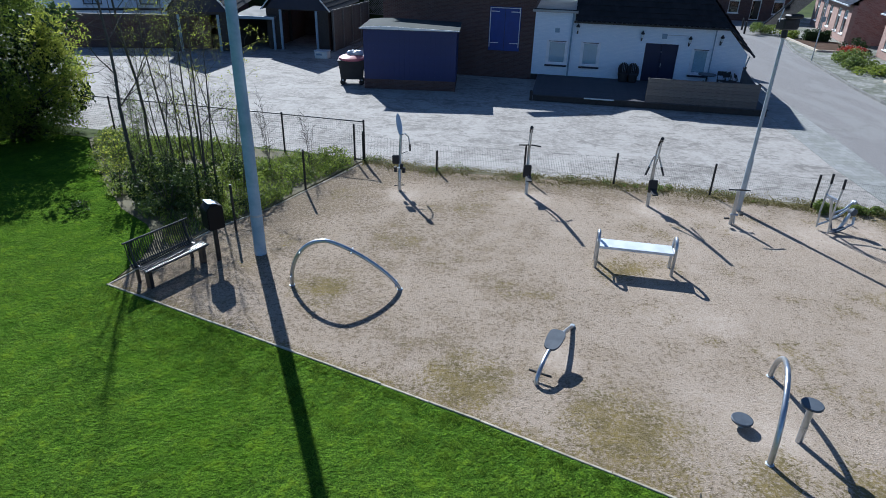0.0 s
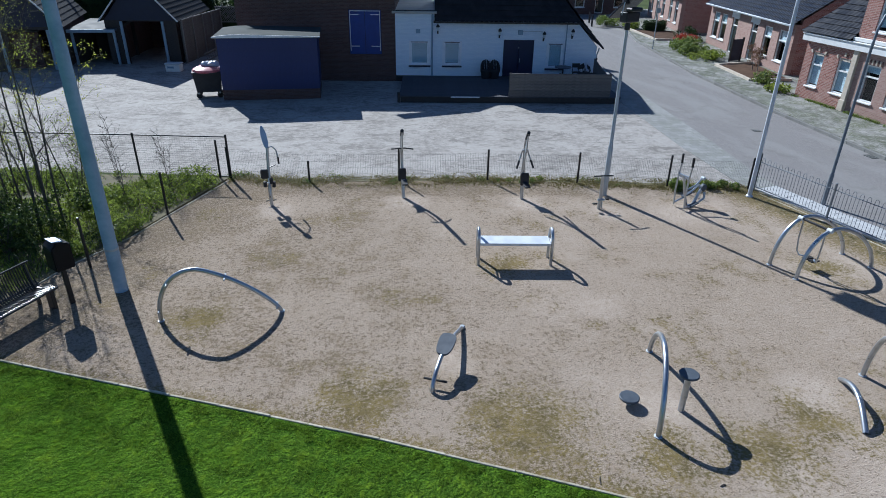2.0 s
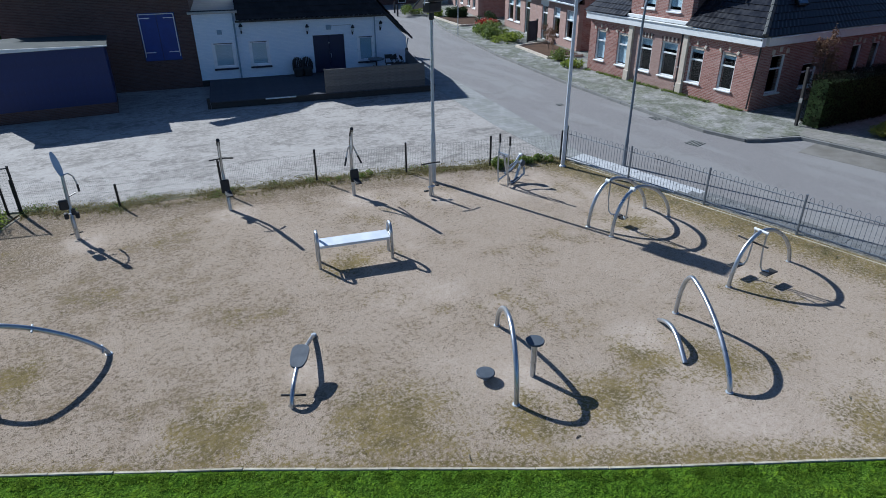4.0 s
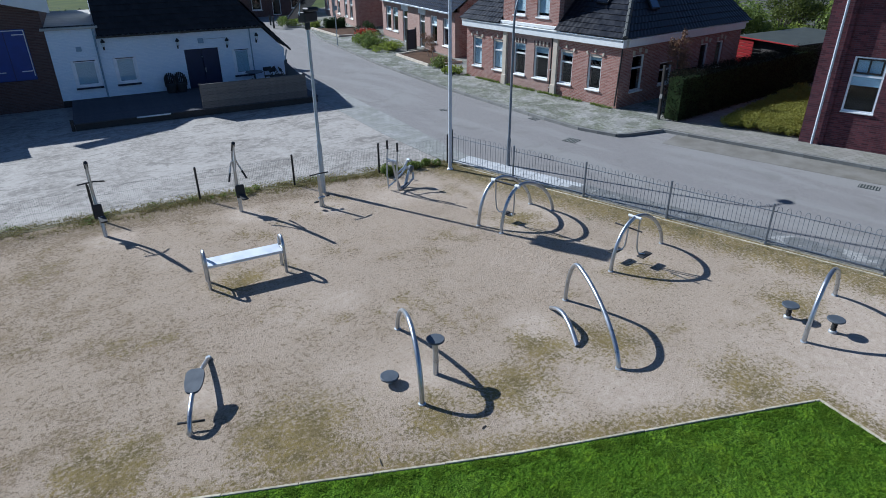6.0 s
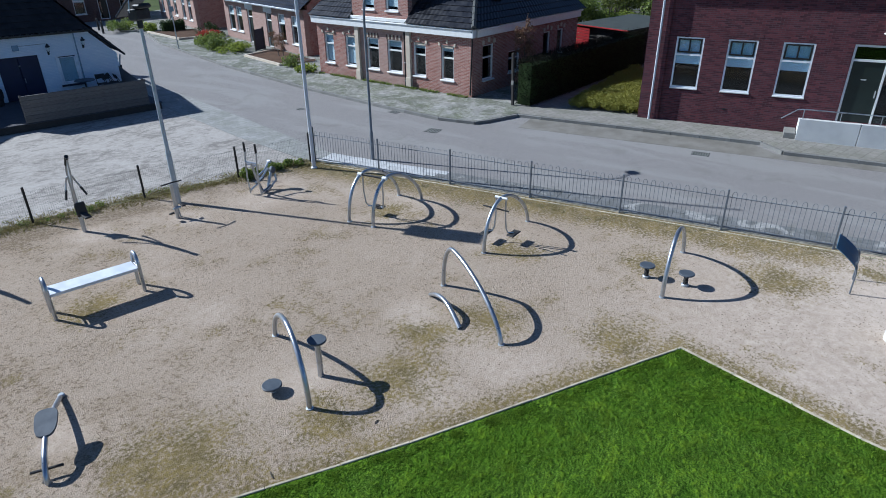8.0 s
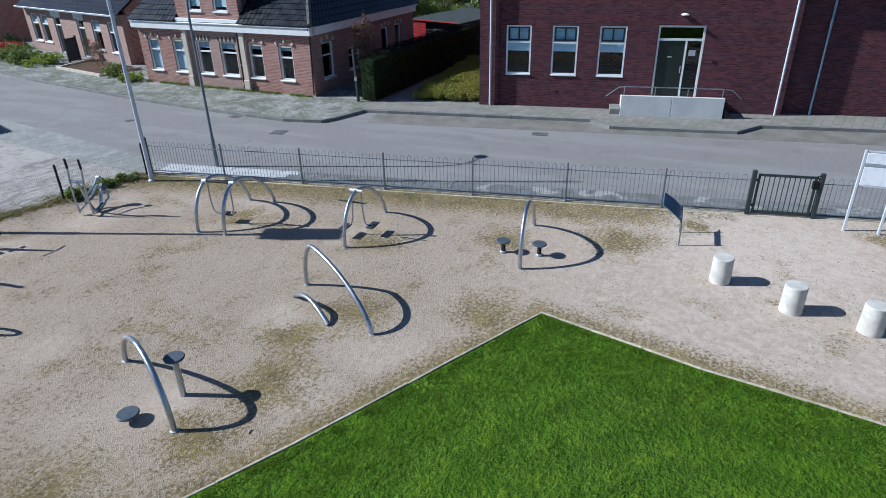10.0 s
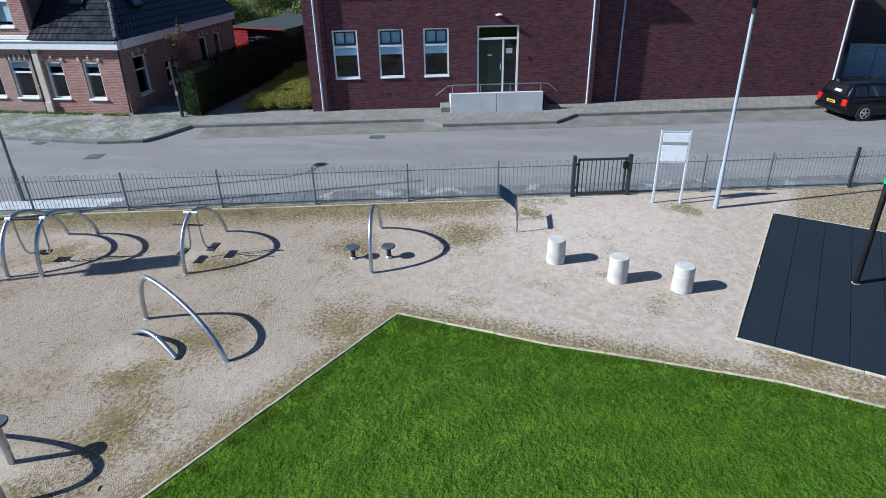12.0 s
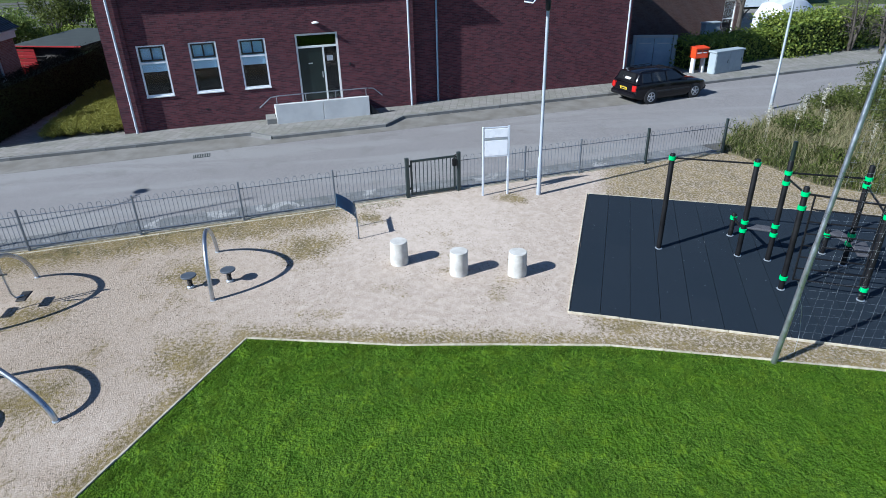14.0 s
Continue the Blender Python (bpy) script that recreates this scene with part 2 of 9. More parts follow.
def leaf_mat(name, c1, c2, c3, through_light=0.3, spec=0.25):
    n = Nodes(name, 0.6, spec=spec)
    col = n.mix(n.island(), c1, c2)
    col = n.mix(n.ramp(n.noise(1.7, 3), 0.45, 0.7), col, c3)
    n.b.inputs["Subsurface Weight"].default_value = 0.0
    n.b.inputs["Transmission Weight"].default_value = 0.0
    m = n.done(col)
    tr = n.node("ShaderNodeBsdfTranslucent")
    n.put(tr.inputs[0], n.mix(0.5, col, c2))
    mx = n.node("ShaderNodeMixShader")
    mx.inputs[0].default_value = through_light
    n.put(mx.inputs[1], n.b.outputs[0]), n.put(mx.inputs[2], tr.outputs[0])
    n.put(n.t.nodes["Material Output"].inputs[0], mx.outputs[0])
    return m


def parking_mat():
    n = Nodes("worn_gravel_asphalt", 0.9, spec=0.3)
    fine, mid = n.noise(26, 2, 0.55), n.noise(5, 4, 0.65)
    big = n.noise(0.6, 8, 0.70, dist=0.6)
    col = n.mix(n.ramp(mid, 0.27, 0.73), (0.215, 0.198, 0.180), (0.385, 0.360, 0.332))
    col = n.mix(n.ramp(fine, 0.44, 0.28, 0.0, 0.5), col, (0.15, 0.14, 0.13))
    col = n.mix(n.ramp(fine, 0.56, 0.74, 0.0, 0.35), col, (0.50, 0.475, 0.445))
    col = n.mix(n.ramp(big, 0.44, 0.58, 0.0, 0.55), col, (0.425, 0.400, 0.372))
    col = n.mix(n.ramp(n.noise(1.1, 7, 0.74, co=n.mapped((0.7, 1.2, 1), 0.3), dist=1.2), 0.51, 0.62, 0.0, 0.7), col, (0.165, 0.152, 0.138))
    n.bump(n.math("ADD", fine, mid), 0.2, 0.015)
    return n.done(col)


def asphalt_mat():
    n = Nodes("asphalt", 0.85, spec=0.3)
    fine, mid = n.noise(120, 2, 0.7), n.noise(9, 6, 0.75)
    wear, patch = n.noise(0.5, 6, 0.65, co=n.mapped((1.5, 0.3, 1), 0.2), dist=0.5), n.noise(0.9, 6, 0.72, dist=0.8)
    col = n.mix(n.ramp(fine, 0.38, 0.62), (0.170, 0.161, 0.160), (0.286, 0.270, 0.262))
    col = n.mix(n.ramp(mid, 0.44, 0.60, 0.0, 0.35), col, (0.18, 0.178, 0.172))
    col = n.mix(n.ramp(wear, 0.47, 0.6, 0.0, 0.5), col, (0.275, 0.272, 0.262))
    col = n.mix(n.ramp(patch, 0.54, 0.66, 0.0, 0.4), col, (0.165, 0.158, 0.145))
    n.bump(fine, 0.3, 0.008)
    return n.done(col)


def paving_mat(name, c1, c2, mortar, w=0.3, h=0.3, rot=0.2, moss=0.4):
    n = Nodes(name, 0.85, spec=0.3)
    br = n.node("ShaderNodeTexBrick")
    n.put(br.inputs["Vector"], n.mapped((1, 1, 1), rot))
    for k, v in (("Color1", (*c1, 1)), ("Color2", (*c2, 1)), ("Mortar", (*mortar, 1)), ("Scale", 1.0), ("Mortar Size", 0.012),
                 ("Brick Width", w), ("Row Height", h), ("Bias", 0.0)):
        br.inputs[k].default_value = v
    fine = n.noise(90, 3, 0.7)
    col = n.mix(n.math("MULTIPLY", fine, 0.4), br.outputs[0], tuple(x * 0.55 for x in c1))
    g = n.math("MULTIPLY", n.ramp(n.noise(1.1, 8, 0.75), 0.45, 0.60), n.ramp(n.noise(14, 3), 0.35, 0.6))
    col = n.mix(n.math("MULTIPLY", g, moss), col, (0.10, 0.12, 0.055))
    old = n.math("MULTIPLY", n.ramp(n.noise(0.7, 7, 0.72, dist=0.8), 0.47, 0.56), n.ramp(n.noise(6, 5, 0.75), 0.38, 0.58, 0.4, 1.0))
    col = n.mix(n.math("MULTIPLY", old, moss * 0.9), col, (0.092, 0.102, 0.070))
    n.bump(n.math("SUBTRACT", n.math("MULTIPLY", fine, 0.3), br.outputs["Fac"]), 0.5, 0.01)
    return n.done(col)


def brick_mat(name, c1, c2, mortar, dark=0.35):
    n = Nodes(name, 0.85, spec=0.3)
    x, y, z = n.xyz()
    uv = n.vec(n.math("ADD", x, y), z)
    br = n.node("ShaderNodeTexBrick")
    n.put(br.inputs["Vector"], uv)
    for k, v in (("Color1", (*c1, 1)), ("Color2", (*c2, 1)), ("Mortar", (*mortar, 1)), ("Scale", 1.0), ("Mortar Size", 0.007),
                 ("Brick Width", 0.215), ("Row Height", 0.062), ("Bias", -0.1)):
        br.inputs[k].default_value = v
    fine, big = n.noise(55, 3, 0.7), n.noise(1.0, 5)
    streak = n.noise(6, 4, 0.7, co=n.vec(n.math("ADD", x, y), n.math("MULTIPLY", z, 3.0)))
    col = n.mix(n.math("MULTIPLY", n.ramp(streak, 0.5, 0.75), dark), br.outputs[0], tuple(v * 0.4 for v in c1))
    col = n.mix(n.math("MULTIPLY", n.ramp(streak, 0.45, 0.25), 0.35), col, tuple(min(v * 1.7, 1) for v in c2))
    col = n.mix(n.math("MULTIPLY", n.ramp(big, 0.45, 0.7), 0.2), col, mortar)
    n.bump(n.math("SUBTRACT", n.math("MULTIPLY", fine, 0.35), br.outputs["Fac"]), 0.6, 0.012)
    return n.done(col)


def plank_mat(name, c1, c2, rough=0.8):
    n = Nodes(name, rough, spec=0.3)
    g = n.noise(5, 6, 0.7, co=n.mapped((1.2, 14, 14)))
    col = n.mix(n.ramp(g, 0.3, 0.7), c1, c2)
    col = n.mix(n.math("MULTIPLY", n.rand(), 0.3), col, tuple(v * 0.5 for v in c1))
    n.bump(g, 0.3, 0.006)
    return n.done(col)


def rubber_mat():
    n = Nodes("rubber_tile", 0.8, spec=0.35)
    fine = n.noise(150, 3, 0.8)
    col = n.mix(n.ramp(fine, 0.4, 0.75), (0.0050, 0.0105, 0.0180), (0.0170, 0.0290, 0.0430))
    col = n.mix(n.math("MULTIPLY", n.rand(), 0.06), col, (0.05, 0.055, 0.065))
    dust = n.math("MULTIPLY", n.ramp(n.voronoi(3.2), 0.10, 0.02), n.ramp(n.noise(25, 3), 0.5, 0.6))
    col = n.mix(n.math("MULTIPLY", dust, 0.4), col, (0.3, 0.28, 0.25))
    n.bump(fine, 0.35, 0.006)
    return n.done(col)


def slab_mat():
    n = Nodes("paving_slab", 0.88, spec=0.3)
    at = n.node("ShaderNodeNewGeometry").outputs["Position"]
    fine, big, chalk = n.noise(60, 3, 0.75, co=at), n.noise(2.2, 6, 0.75, co=at), n.noise(1.1, 6, 0.7, co=at, dist=0.7)
    col = n.mix(n.rand(), (0.145, 0.15, 0.155), (0.19, 0.193, 0.196))
    col = n.mix(n.ramp(big, 0.44, 0.58, 0.0, 0.6), col, (0.11, 0.112, 0.105))
    col = n.mix(n.math("MULTIPLY", n.ramp(chalk, 0.54, 0.62), n.ramp(fine, 0.38, 0.58, 0.3, 0.9)), col, (0.40, 0.395, 0.38))
    col = n.mix(n.ramp(fine, 0.55, 0.72, 0.0, 0.4), col, (0.30, 0.30, 0.29))
    n.bump(fine, 0.4, 0.006)
    return n.done(col)


def pebble_mat():
    """Loose stones and crumbs, dark or pale by chance."""
    n = Nodes("loose_pebbles", 0.9, spec=0.15)
    k = n.island()
    col = n.mix(n.ramp(k, 0.0, 0.6), (0.13, 0.10, 0.068), (0.30, 0.235, 0.165))
    col = n.mix(n.ramp(k, 0.60, 0.66), col, (0.56, 0.49, 0.40))
    return n.done(n.mix(n.ramp(k, 0.9, 0.93), col, (0.16, 0.13, 0.035)))


def glass_mat(name="window_glass", tint=(0.86, 0.93, 0.97)):
    """Thin window glass: clear, with a gloss that grows at glancing angles."""
    n = Nodes(name, 0.02)
    m = n.done(tint)
    clear, gloss, fres, mx = (n.node("ShaderNode" + k) for k in ("BsdfTransparent", "BsdfGlossy", "LayerWeight", "MixShader"))
    clear.inputs[0].default_value = (*tint, 1)
    gloss.inputs["Roughness"].default_value = 0.02
    fac = n.math("ADD", n.math("MULTIPLY", n.math("POWER", fres.outputs["Facing"], 4.0), 0.6), 0.04)
    n.put(mx.inputs[0], fac), n.put(mx.inputs[1], clear.outputs[0]), n.put(mx.inputs[2], gloss.outputs[0])
    n.put(n.t.nodes["Material Output"].inputs[0], mx.outputs[0])
    return m


M = dict(
    gravel=gravel_mat(), lawn=lawn_mat(), parking=parking_mat(), asphalt=asphalt_mat(), rubber=rubber_mat(), glass=glass_mat(),
    soil=plain("soil_and_litter", (0.085, 0.072, 0.038), (0.17, 0.15, 0.075), 2.0, 0.95, grain=40, bump=0.6),
    garden_soil=plain("brown_garden_soil", (0.060, 0.036, 0.024), (0.125, 0.080, 0.055), 2.5, 0.95, 0, 30, 0.6, spec=0.1),
    rough_grass=plain("rough_grass", (0.035, 0.055, 0.014), (0.09, 0.11, 0.035), 0.6, 0.95, 0, 12, 0.6, spec=0.1),
    steel=plain("galvanised_steel", (0.36, 0.39, 0.43), (0.52, 0.55, 0.59), 5, 0.34, 0.9, 90, 0.05),
    steel_dull=plain("weathered_zinc", (0.36, 0.40, 0.44), (0.50, 0.54, 0.57), 3, 0.5, 0.55, 70, 0.1),
    mast=plain("mast_paint", (0.19, 0.31, 0.42), (0.40, 0.52, 0.63), 2.2, 0.55, 0.1, 30, 0.15),
    white_pole=plain("white_pole_coat", (0.50, 0.54, 0.60), (0.60, 0.64, 0.70), 3, 0.4, 0.1, 60, 0.05),
    # steel made paler: sun glare on seat and bin lid is in the colour
    bench_sheet=plain("glare_pale_steel", (0.62, 0.66, 0.71), (0.74, 0.77, 0.81), 4, 0.5, 0.35, 90, 0.04),
    enamel=plain("white_enamel", (0.80, 0.83, 0.88), (0.86, 0.88, 0.92), 4, 0.3, 0, 60, 0.02, spec=0.7),
    pole_grey=plain("pale_grey_pole_coat", (0.36, 0.40, 0.46), (0.46, 0.50, 0.56), 3, 0.4, 0.2, 60, 0.05),
    white_paint=plain("white_paint", (0.70, 0.71, 0.70), (0.80, 0.81, 0.80), 4, 0.5, 0, 60, 0.1),
    black_metal=plain("black_powder_coat", (0.010, 0.011, 0.013), (0.03, 0.031, 0.034), 4, 0.45, 0.2, 90, 0.08),
    bench_metal=plain("worn_black_gloss", (0.014, 0.014, 0.016), (0.035, 0.035, 0.038), 6, 0.36, 0.2, 90, 0.1, spec=0.8),
    rig_black=plain("matt_black_coat", (0.005, 0.005, 0.006), (0.012, 0.012, 0.013), 4, 0.5, 0, 90, 0.05, spec=0.2),
    green_metal=plain("dark_green_coat", (0.02, 0.035, 0.035), (0.045, 0.06, 0.06), 4, 0.5, 0.2, 80, 0.08),
    rail_metal=plain("railing_grey_coat", (0.13, 0.15, 0.18), (0.20, 0.225, 0.255), 4, 0.45, 0.3, 80, 0.08),
    black_rubber=plain("black_rubber", (0.012, 0.012, 0.013), (0.035, 0.035, 0.036), 6, 0.7, 0, 80, 0.2),
    lime=plain("green_plastic_clamp", (0.015, 0.42, 0.11), (0.03, 0.52, 0.16), 5, 0.4, 0, 80, 0.03),
    grey_plastic=plain("grey_board", (0.055, 0.067, 0.085), (0.095, 0.112, 0.135), 5, 0.5, 0.0, 80, 0.06, spec=0.35),
    concrete=plain("pale_concrete", (0.40, 0.385, 0.35), (0.62, 0.605, 0.56), 5.0, 0.85, 0, 70, 0.35),
    concrete_wall=plain("fair_faced_concrete", (0.50, 0.51, 0.51), (0.62, 0.63, 0.62), 1.6, 0.8, 0, 60, 0.2),
    kerb=plain("kerb_concrete", (0.15, 0.15, 0.142), (0.265, 0.265, 0.25), 3, 0.9, 0, 60, 0.4, var=0.35),
    edging=plain("edging_concrete", (0.34, 0.30, 0.21), (0.64, 0.58, 0.46), 7, 0.95, 0, 60, 0.3, spec=0.08, var=0.35),
    slab=slab_mat(),
    slab_pale=plain("pale_paving_slab", (0.42, 0.43, 0.44), (0.56, 0.565, 0.57), 2.0, 0.85, 0, 70, 0.3, var=0.2),
    far_paving=paving_mat("footway_slabs", (0.255, 0.252, 0.236), (0.385, 0.378, 0.355), (0.19, 0.188, 0.165), 0.3, 0.3, 0.2, 0.85),
    hall_paving=paving_mat("hall_footway_slabs", (0.245, 0.232, 0.212), (0.305, 0.292, 0.270), (0.19, 0.18, 0.16), 0.3, 0.3, 0.2, 0.3),
    lane_paving=plain("stained_gutter_paving", (0.125, 0.115, 0.095), (0.225, 0.215, 0.195), 1.3, 0.88, 0, 45, 0.3),
    strip_paving=paving_mat("pale_pavers", (0.29, 0.29, 0.282), (0.37, 0.37, 0.358), (0.25, 0.25, 0.238), 0.3, 0.3, 0.1, 0.25),
    brick_dark=brick_mat("dark_red_brick", (0.062, 0.020, 0.027), (0.150, 0.045, 0.054), (0.096, 0.060, 0.072), 0.28),
    brick_red=brick_mat("red_brick", (0.245, 0.105, 0.082), (0.38, 0.195, 0.160), (0.42, 0.34, 0.305), 0.4),
    brick_pink=brick_mat("pale_red_brick", (0.32, 0.20, 0.17), (0.40, 0.27, 0.235), (0.37, 0.29, 0.25), 0.3),
    brick_brown=brick_mat("brown_brick", (0.085, 0.048, 0.042), (0.125, 0.075, 0.064), (0.13, 0.105, 0.10)),
    # whitewash tinted blue and lifted: skylight in the shade is put into the colour
    brick_white=brick_mat("sky_tinted_whitewash", (0.76, 0.84, 0.93), (0.84, 0.90, 0.97), (0.72, 0.80, 0.90), 0.06),
    roof_dark=plain("tarred_black_tile", (0.014, 0.015, 0.018), (0.032, 0.033, 0.038), 2.5, 0.7, 0, 30, 0.3, spec=0.15),
    stone=plain("sandstone_block", (0.46, 0.40, 0.32), (0.58, 0.52, 0.43), 4, 0.85, 0, 60, 0.3),
    roof_tile=plain("glazed_black_tile", (0.008, 0.009, 0.013), (0.020, 0.022, 0.030), 3, 0.36, 0, 40, 0.15, spec=0.3),
    roof_felt=plain("roof_felt", (0.05, 0.055, 0.055), (0.10, 0.105, 0.105), 1.5, 0.85, 0, 60, 0.25),
    roof_grey=plain("pale_gravel_roof", (0.36, 0.35, 0.33), (0.5, 0.49, 0.46), 2, 0.9, 0, 60, 0.4),
    shed_blue=plain("shed_blue_paint", (0.008, 0.017, 0.090), (0.014, 0.027, 0.130), 2.5, 0.5, 0, 40, 0.1),
    blue_paint=plain("dark_blue_paint", (0.012, 0.032, 0.19), (0.022, 0.052, 0.26), 2.5, 0.5, 0, 40, 0.1),
    gable_blue=plain("faded_blue_black_boards", (0.016, 0.020, 0.040), (0.028, 0.034, 0.06), 2.5, 0.7, 0, 40, 0.15),
    blue_door=plain("navy_paint", (0.006, 0.010, 0.042), (0.010, 0.015, 0.058), 3, 0.45, 0, 40, 0.08),
    green_door=plain("dark_green_paint", (0.006, 0.012, 0.010), (0.012, 0.022, 0.018), 3, 0.4, 0, 40, 0.05),
    blind=plain("white_blind", (0.64, 0.76, 0.84), (0.72, 0.83, 0.90), 3, 0.8, 0, 40, 0.05),
    curtain=plain("pale_curtain", (0.50, 0.56, 0.58), (0.66, 0.70, 0.71), 5, 0.9, 0, 40, 0.1),
    # near black: the dimness of the rooms is put into the colour
    dark_room=plain("unlit_interior", (0.009, 0.009, 0.009), (0.016, 0.016, 0.0155), 2, 0.9),
    plank_grey=plank_mat("weathered_planks", (0.15, 0.145, 0.14), (0.30, 0.29, 0.275)),
    plank_red=plank_mat("red_boards", (0.22, 0.010, 0.014), (0.34, 0.020, 0.024)),
    plank_dark=plank_mat("dark_boards", (0.035, 0.032, 0.03), (0.075, 0.07, 0.065)),
    deck=plank_mat("deck_boards", (0.05, 0.05, 0.058), (0.105, 0.105, 0.118)),
    # darker copy of weathered_planks, with the fences' shade in its colour
    plank_shaded=plank_mat("shaded_fence_planks", (0.095, 0.09, 0.085), (0.20, 0.19, 0.18)),
    car_black=plain("black_car_paint", (0.004, 0.004, 0.006), (0.008, 0.008, 0.011), 2, 0.14, 0.0, 200, 0.0, spec=0.35),
    car_glass=plain("dark_car_glass", (0.008, 0.010, 0.012), (0.014, 0.016, 0.018), 2, 0.06, 0, 100, 0.0, spec=0.8),
    # the blue base colour paints the sky's reflection into the roof windows
    roof_glass=plain("sky_reflection_roof_glass", (0.05, 0.09, 0.16), (0.07, 0.12, 0.20), 2, 0.05, 0, 100, 0.0, spec=0.9),
    tyre=plain("tyre_rubber", (0.012, 0.012, 0.012), (0.03, 0.03, 0.03), 8, 0.8),
    alloy=plain("alloy_rim", (0.55, 0.56, 0.58), (0.65, 0.66, 0.68), 5, 0.35, 0.8),
    red_lens=plain("red_lamp_lens", (0.40, 0.008, 0.008), (0.5, 0.015, 0.012), 5, 0.2),
    yellow=plain("yellow_plate", (0.75, 0.50, 0.02), (0.82, 0.58, 0.03), 5, 0.4),
    orange=plain("orange_paint", (0.60, 0.045, 0.006), (0.68, 0.065, 0.010), 5, 0.45),
    red_lid=plain("faded_red_lid", (0.45, 0.06, 0.08), (0.62, 0.22, 0.24), 5, 0.5),
    grey_cabinet=plain("grey_cabinet_coat", (0.28, 0.33, 0.36), (0.36, 0.41, 0.44), 3, 0.6),
    blue_grey=plain("blue_grey_door_paint", (0.20, 0.30, 0.40), (0.28, 0.38, 0.47), 2.5, 0.5),
    panel_blue=plain("blue_plate", (0.03, 0.085, 0.14), (0.06, 0.15, 0.24), 5, 0.4),
    felt_dark=plain("dark_felt", (0.035, 0.042, 0.042), (0.06, 0.07, 0.068), 2, 0.9, 0, 60, 0.2, spec=0.2),
    solar=plain("solar_cell_panel", (0.012, 0.014, 0.025), (0.025, 0.028, 0.045), 6, 0.2),
    bark=plain("grey_bark", (0.050, 0.042, 0.034), (0.125, 0.108, 0.092), 6, 0.9, 0, 40, 0.6),
    bark_pale=plain("pale_bark", (0.20, 0.18, 0.15), (0.33, 0.30, 0.26), 6, 0.9, 0, 40, 0.6),
    leaf_bush=leaf_mat("fresh_willow_leaf", (0.055, 0.085, 0.015), (0.27, 0.35, 0.052), (0.14, 0.19, 0.030), 0.5),
    leaf_under=leaf_mat("undergrowth_leaf", (0.010, 0.022, 0.006), (0.30, 0.38, 0.065), (0.070, 0.120, 0.020), 0.42, 0.4),
    leaf_spring=leaf_mat("budding_leaf", (0.17, 0.20, 0.03), (0.44, 0.47, 0.07), (0.24, 0.28, 0.045), 0.6),
    leaf_weed=leaf_mat("weed_leaf", (0.025, 0.050, 0.010), (0.27, 0.34, 0.075), (0.085, 0.135, 0.024), 0.3, 0.4),
    leaf_laurel=leaf_mat("laurel_leaf", (0.030, 0.065, 0.012), (0.34, 0.40, 0.06), (0.13, 0.20, 0.03), 0.4, 0.5),
    # shade on the clipped hedge is put into these near-black leaves
    leaf_hedge=leaf_mat("shaded_hedge_leaf", (0.008, 0.009, 0.006), (0.016, 0.017, 0.010), (0.012, 0.012, 0.008), 0.1, 0.05),
    leaf_cover=leaf_mat("ground_cover_leaf", (0.12, 0.135, 0.025), (0.33, 0.32, 0.06), (0.21, 0.21, 0.04)),
    # evergreens, and the shaded insides of willow and hedges painted as dark leaf
    leaf_dark=leaf_mat("evergreen_and_shade_leaf", (0.015, 0.03, 0.01), (0.04, 0.07, 0.02), (0.025, 0.04, 0.012)),
    leaf_ivy=leaf_mat("ivy_leaf", (0.018, 0.034, 0.010), (0.085, 0.125, 0.032), (0.04, 0.065, 0.018), 0.3),
    leaf_red=leaf_mat("red_heather_leaf", (0.28, 0.03, 0.02), (0.42, 0.07, 0.04), (0.22, 0.03, 0.02)),
    leaf_brown=leaf_mat("dry_leaf", (0.14, 0.08, 0.05), (0.26, 0.16, 0.10), (0.18, 0.10, 0.07)),
    straw=leaf_mat("dry_straw", (0.22, 0.19, 0.10), (0.38, 0.34, 0.20), (0.14, 0.16, 0.06)),
    blade=leaf_mat("grass_blade", (0.048, 0.090, 0.020), (0.200, 0.290, 0.048), (0.105, 0.175, 0.030), 0.72, 0.03),
    tuft=leaf_mat("rough_grass_tuft", (0.045, 0.090, 0.012), (0.225, 0.350, 0.036), (0.115, 0.215, 0.020), 0.5, 0.03),
    brush_leaf=leaf_mat("brush_leaf", (0.014, 0.024, 0.008), (0.150, 0.180, 0.040), (0.065, 0.078, 0.022), 0.3, 0.15),
    pebbles=pebble_mat(),
    verge=leaf_mat("dry_olive_blade", (0.12, 0.105, 0.032), (0.30, 0.25, 0.095), (0.17, 0.16, 0.045)),
    plume=leaf_mat("pale_seed_plume", (0.50, 0.47, 0.38), (0.62, 0.60, 0.50), (0.42, 0.40, 0.32)),
    tarp=plain("silver_tarpaulin", (0.55, 0.58, 0.62), (0.70, 0.72, 0.75), 3, 0.45, 0.1, 20, 0.3),
)

# ---- building tools ----
def bm_():
    return bmesh.new()


def box(bm, c, size, rot=None, bevel=0.0):
    """A box of that size about c, turned by the Euler degrees rot."""
    m = Matrix.Translation(c) @ (pose(0, 0, 0, *rot) if rot else Matrix()) @ Matrix.Diagonal((*size, 1))
    r = bmesh.ops.create_cube(bm, size=1, matrix=m)
    if bevel:
        edges = list({e for v in r["verts"] for e in v.link_edges})
        bmesh.ops.bevel(bm, geom=edges, offset=bevel, segments=1, profile=0.5, affect="EDGES")
    return bm


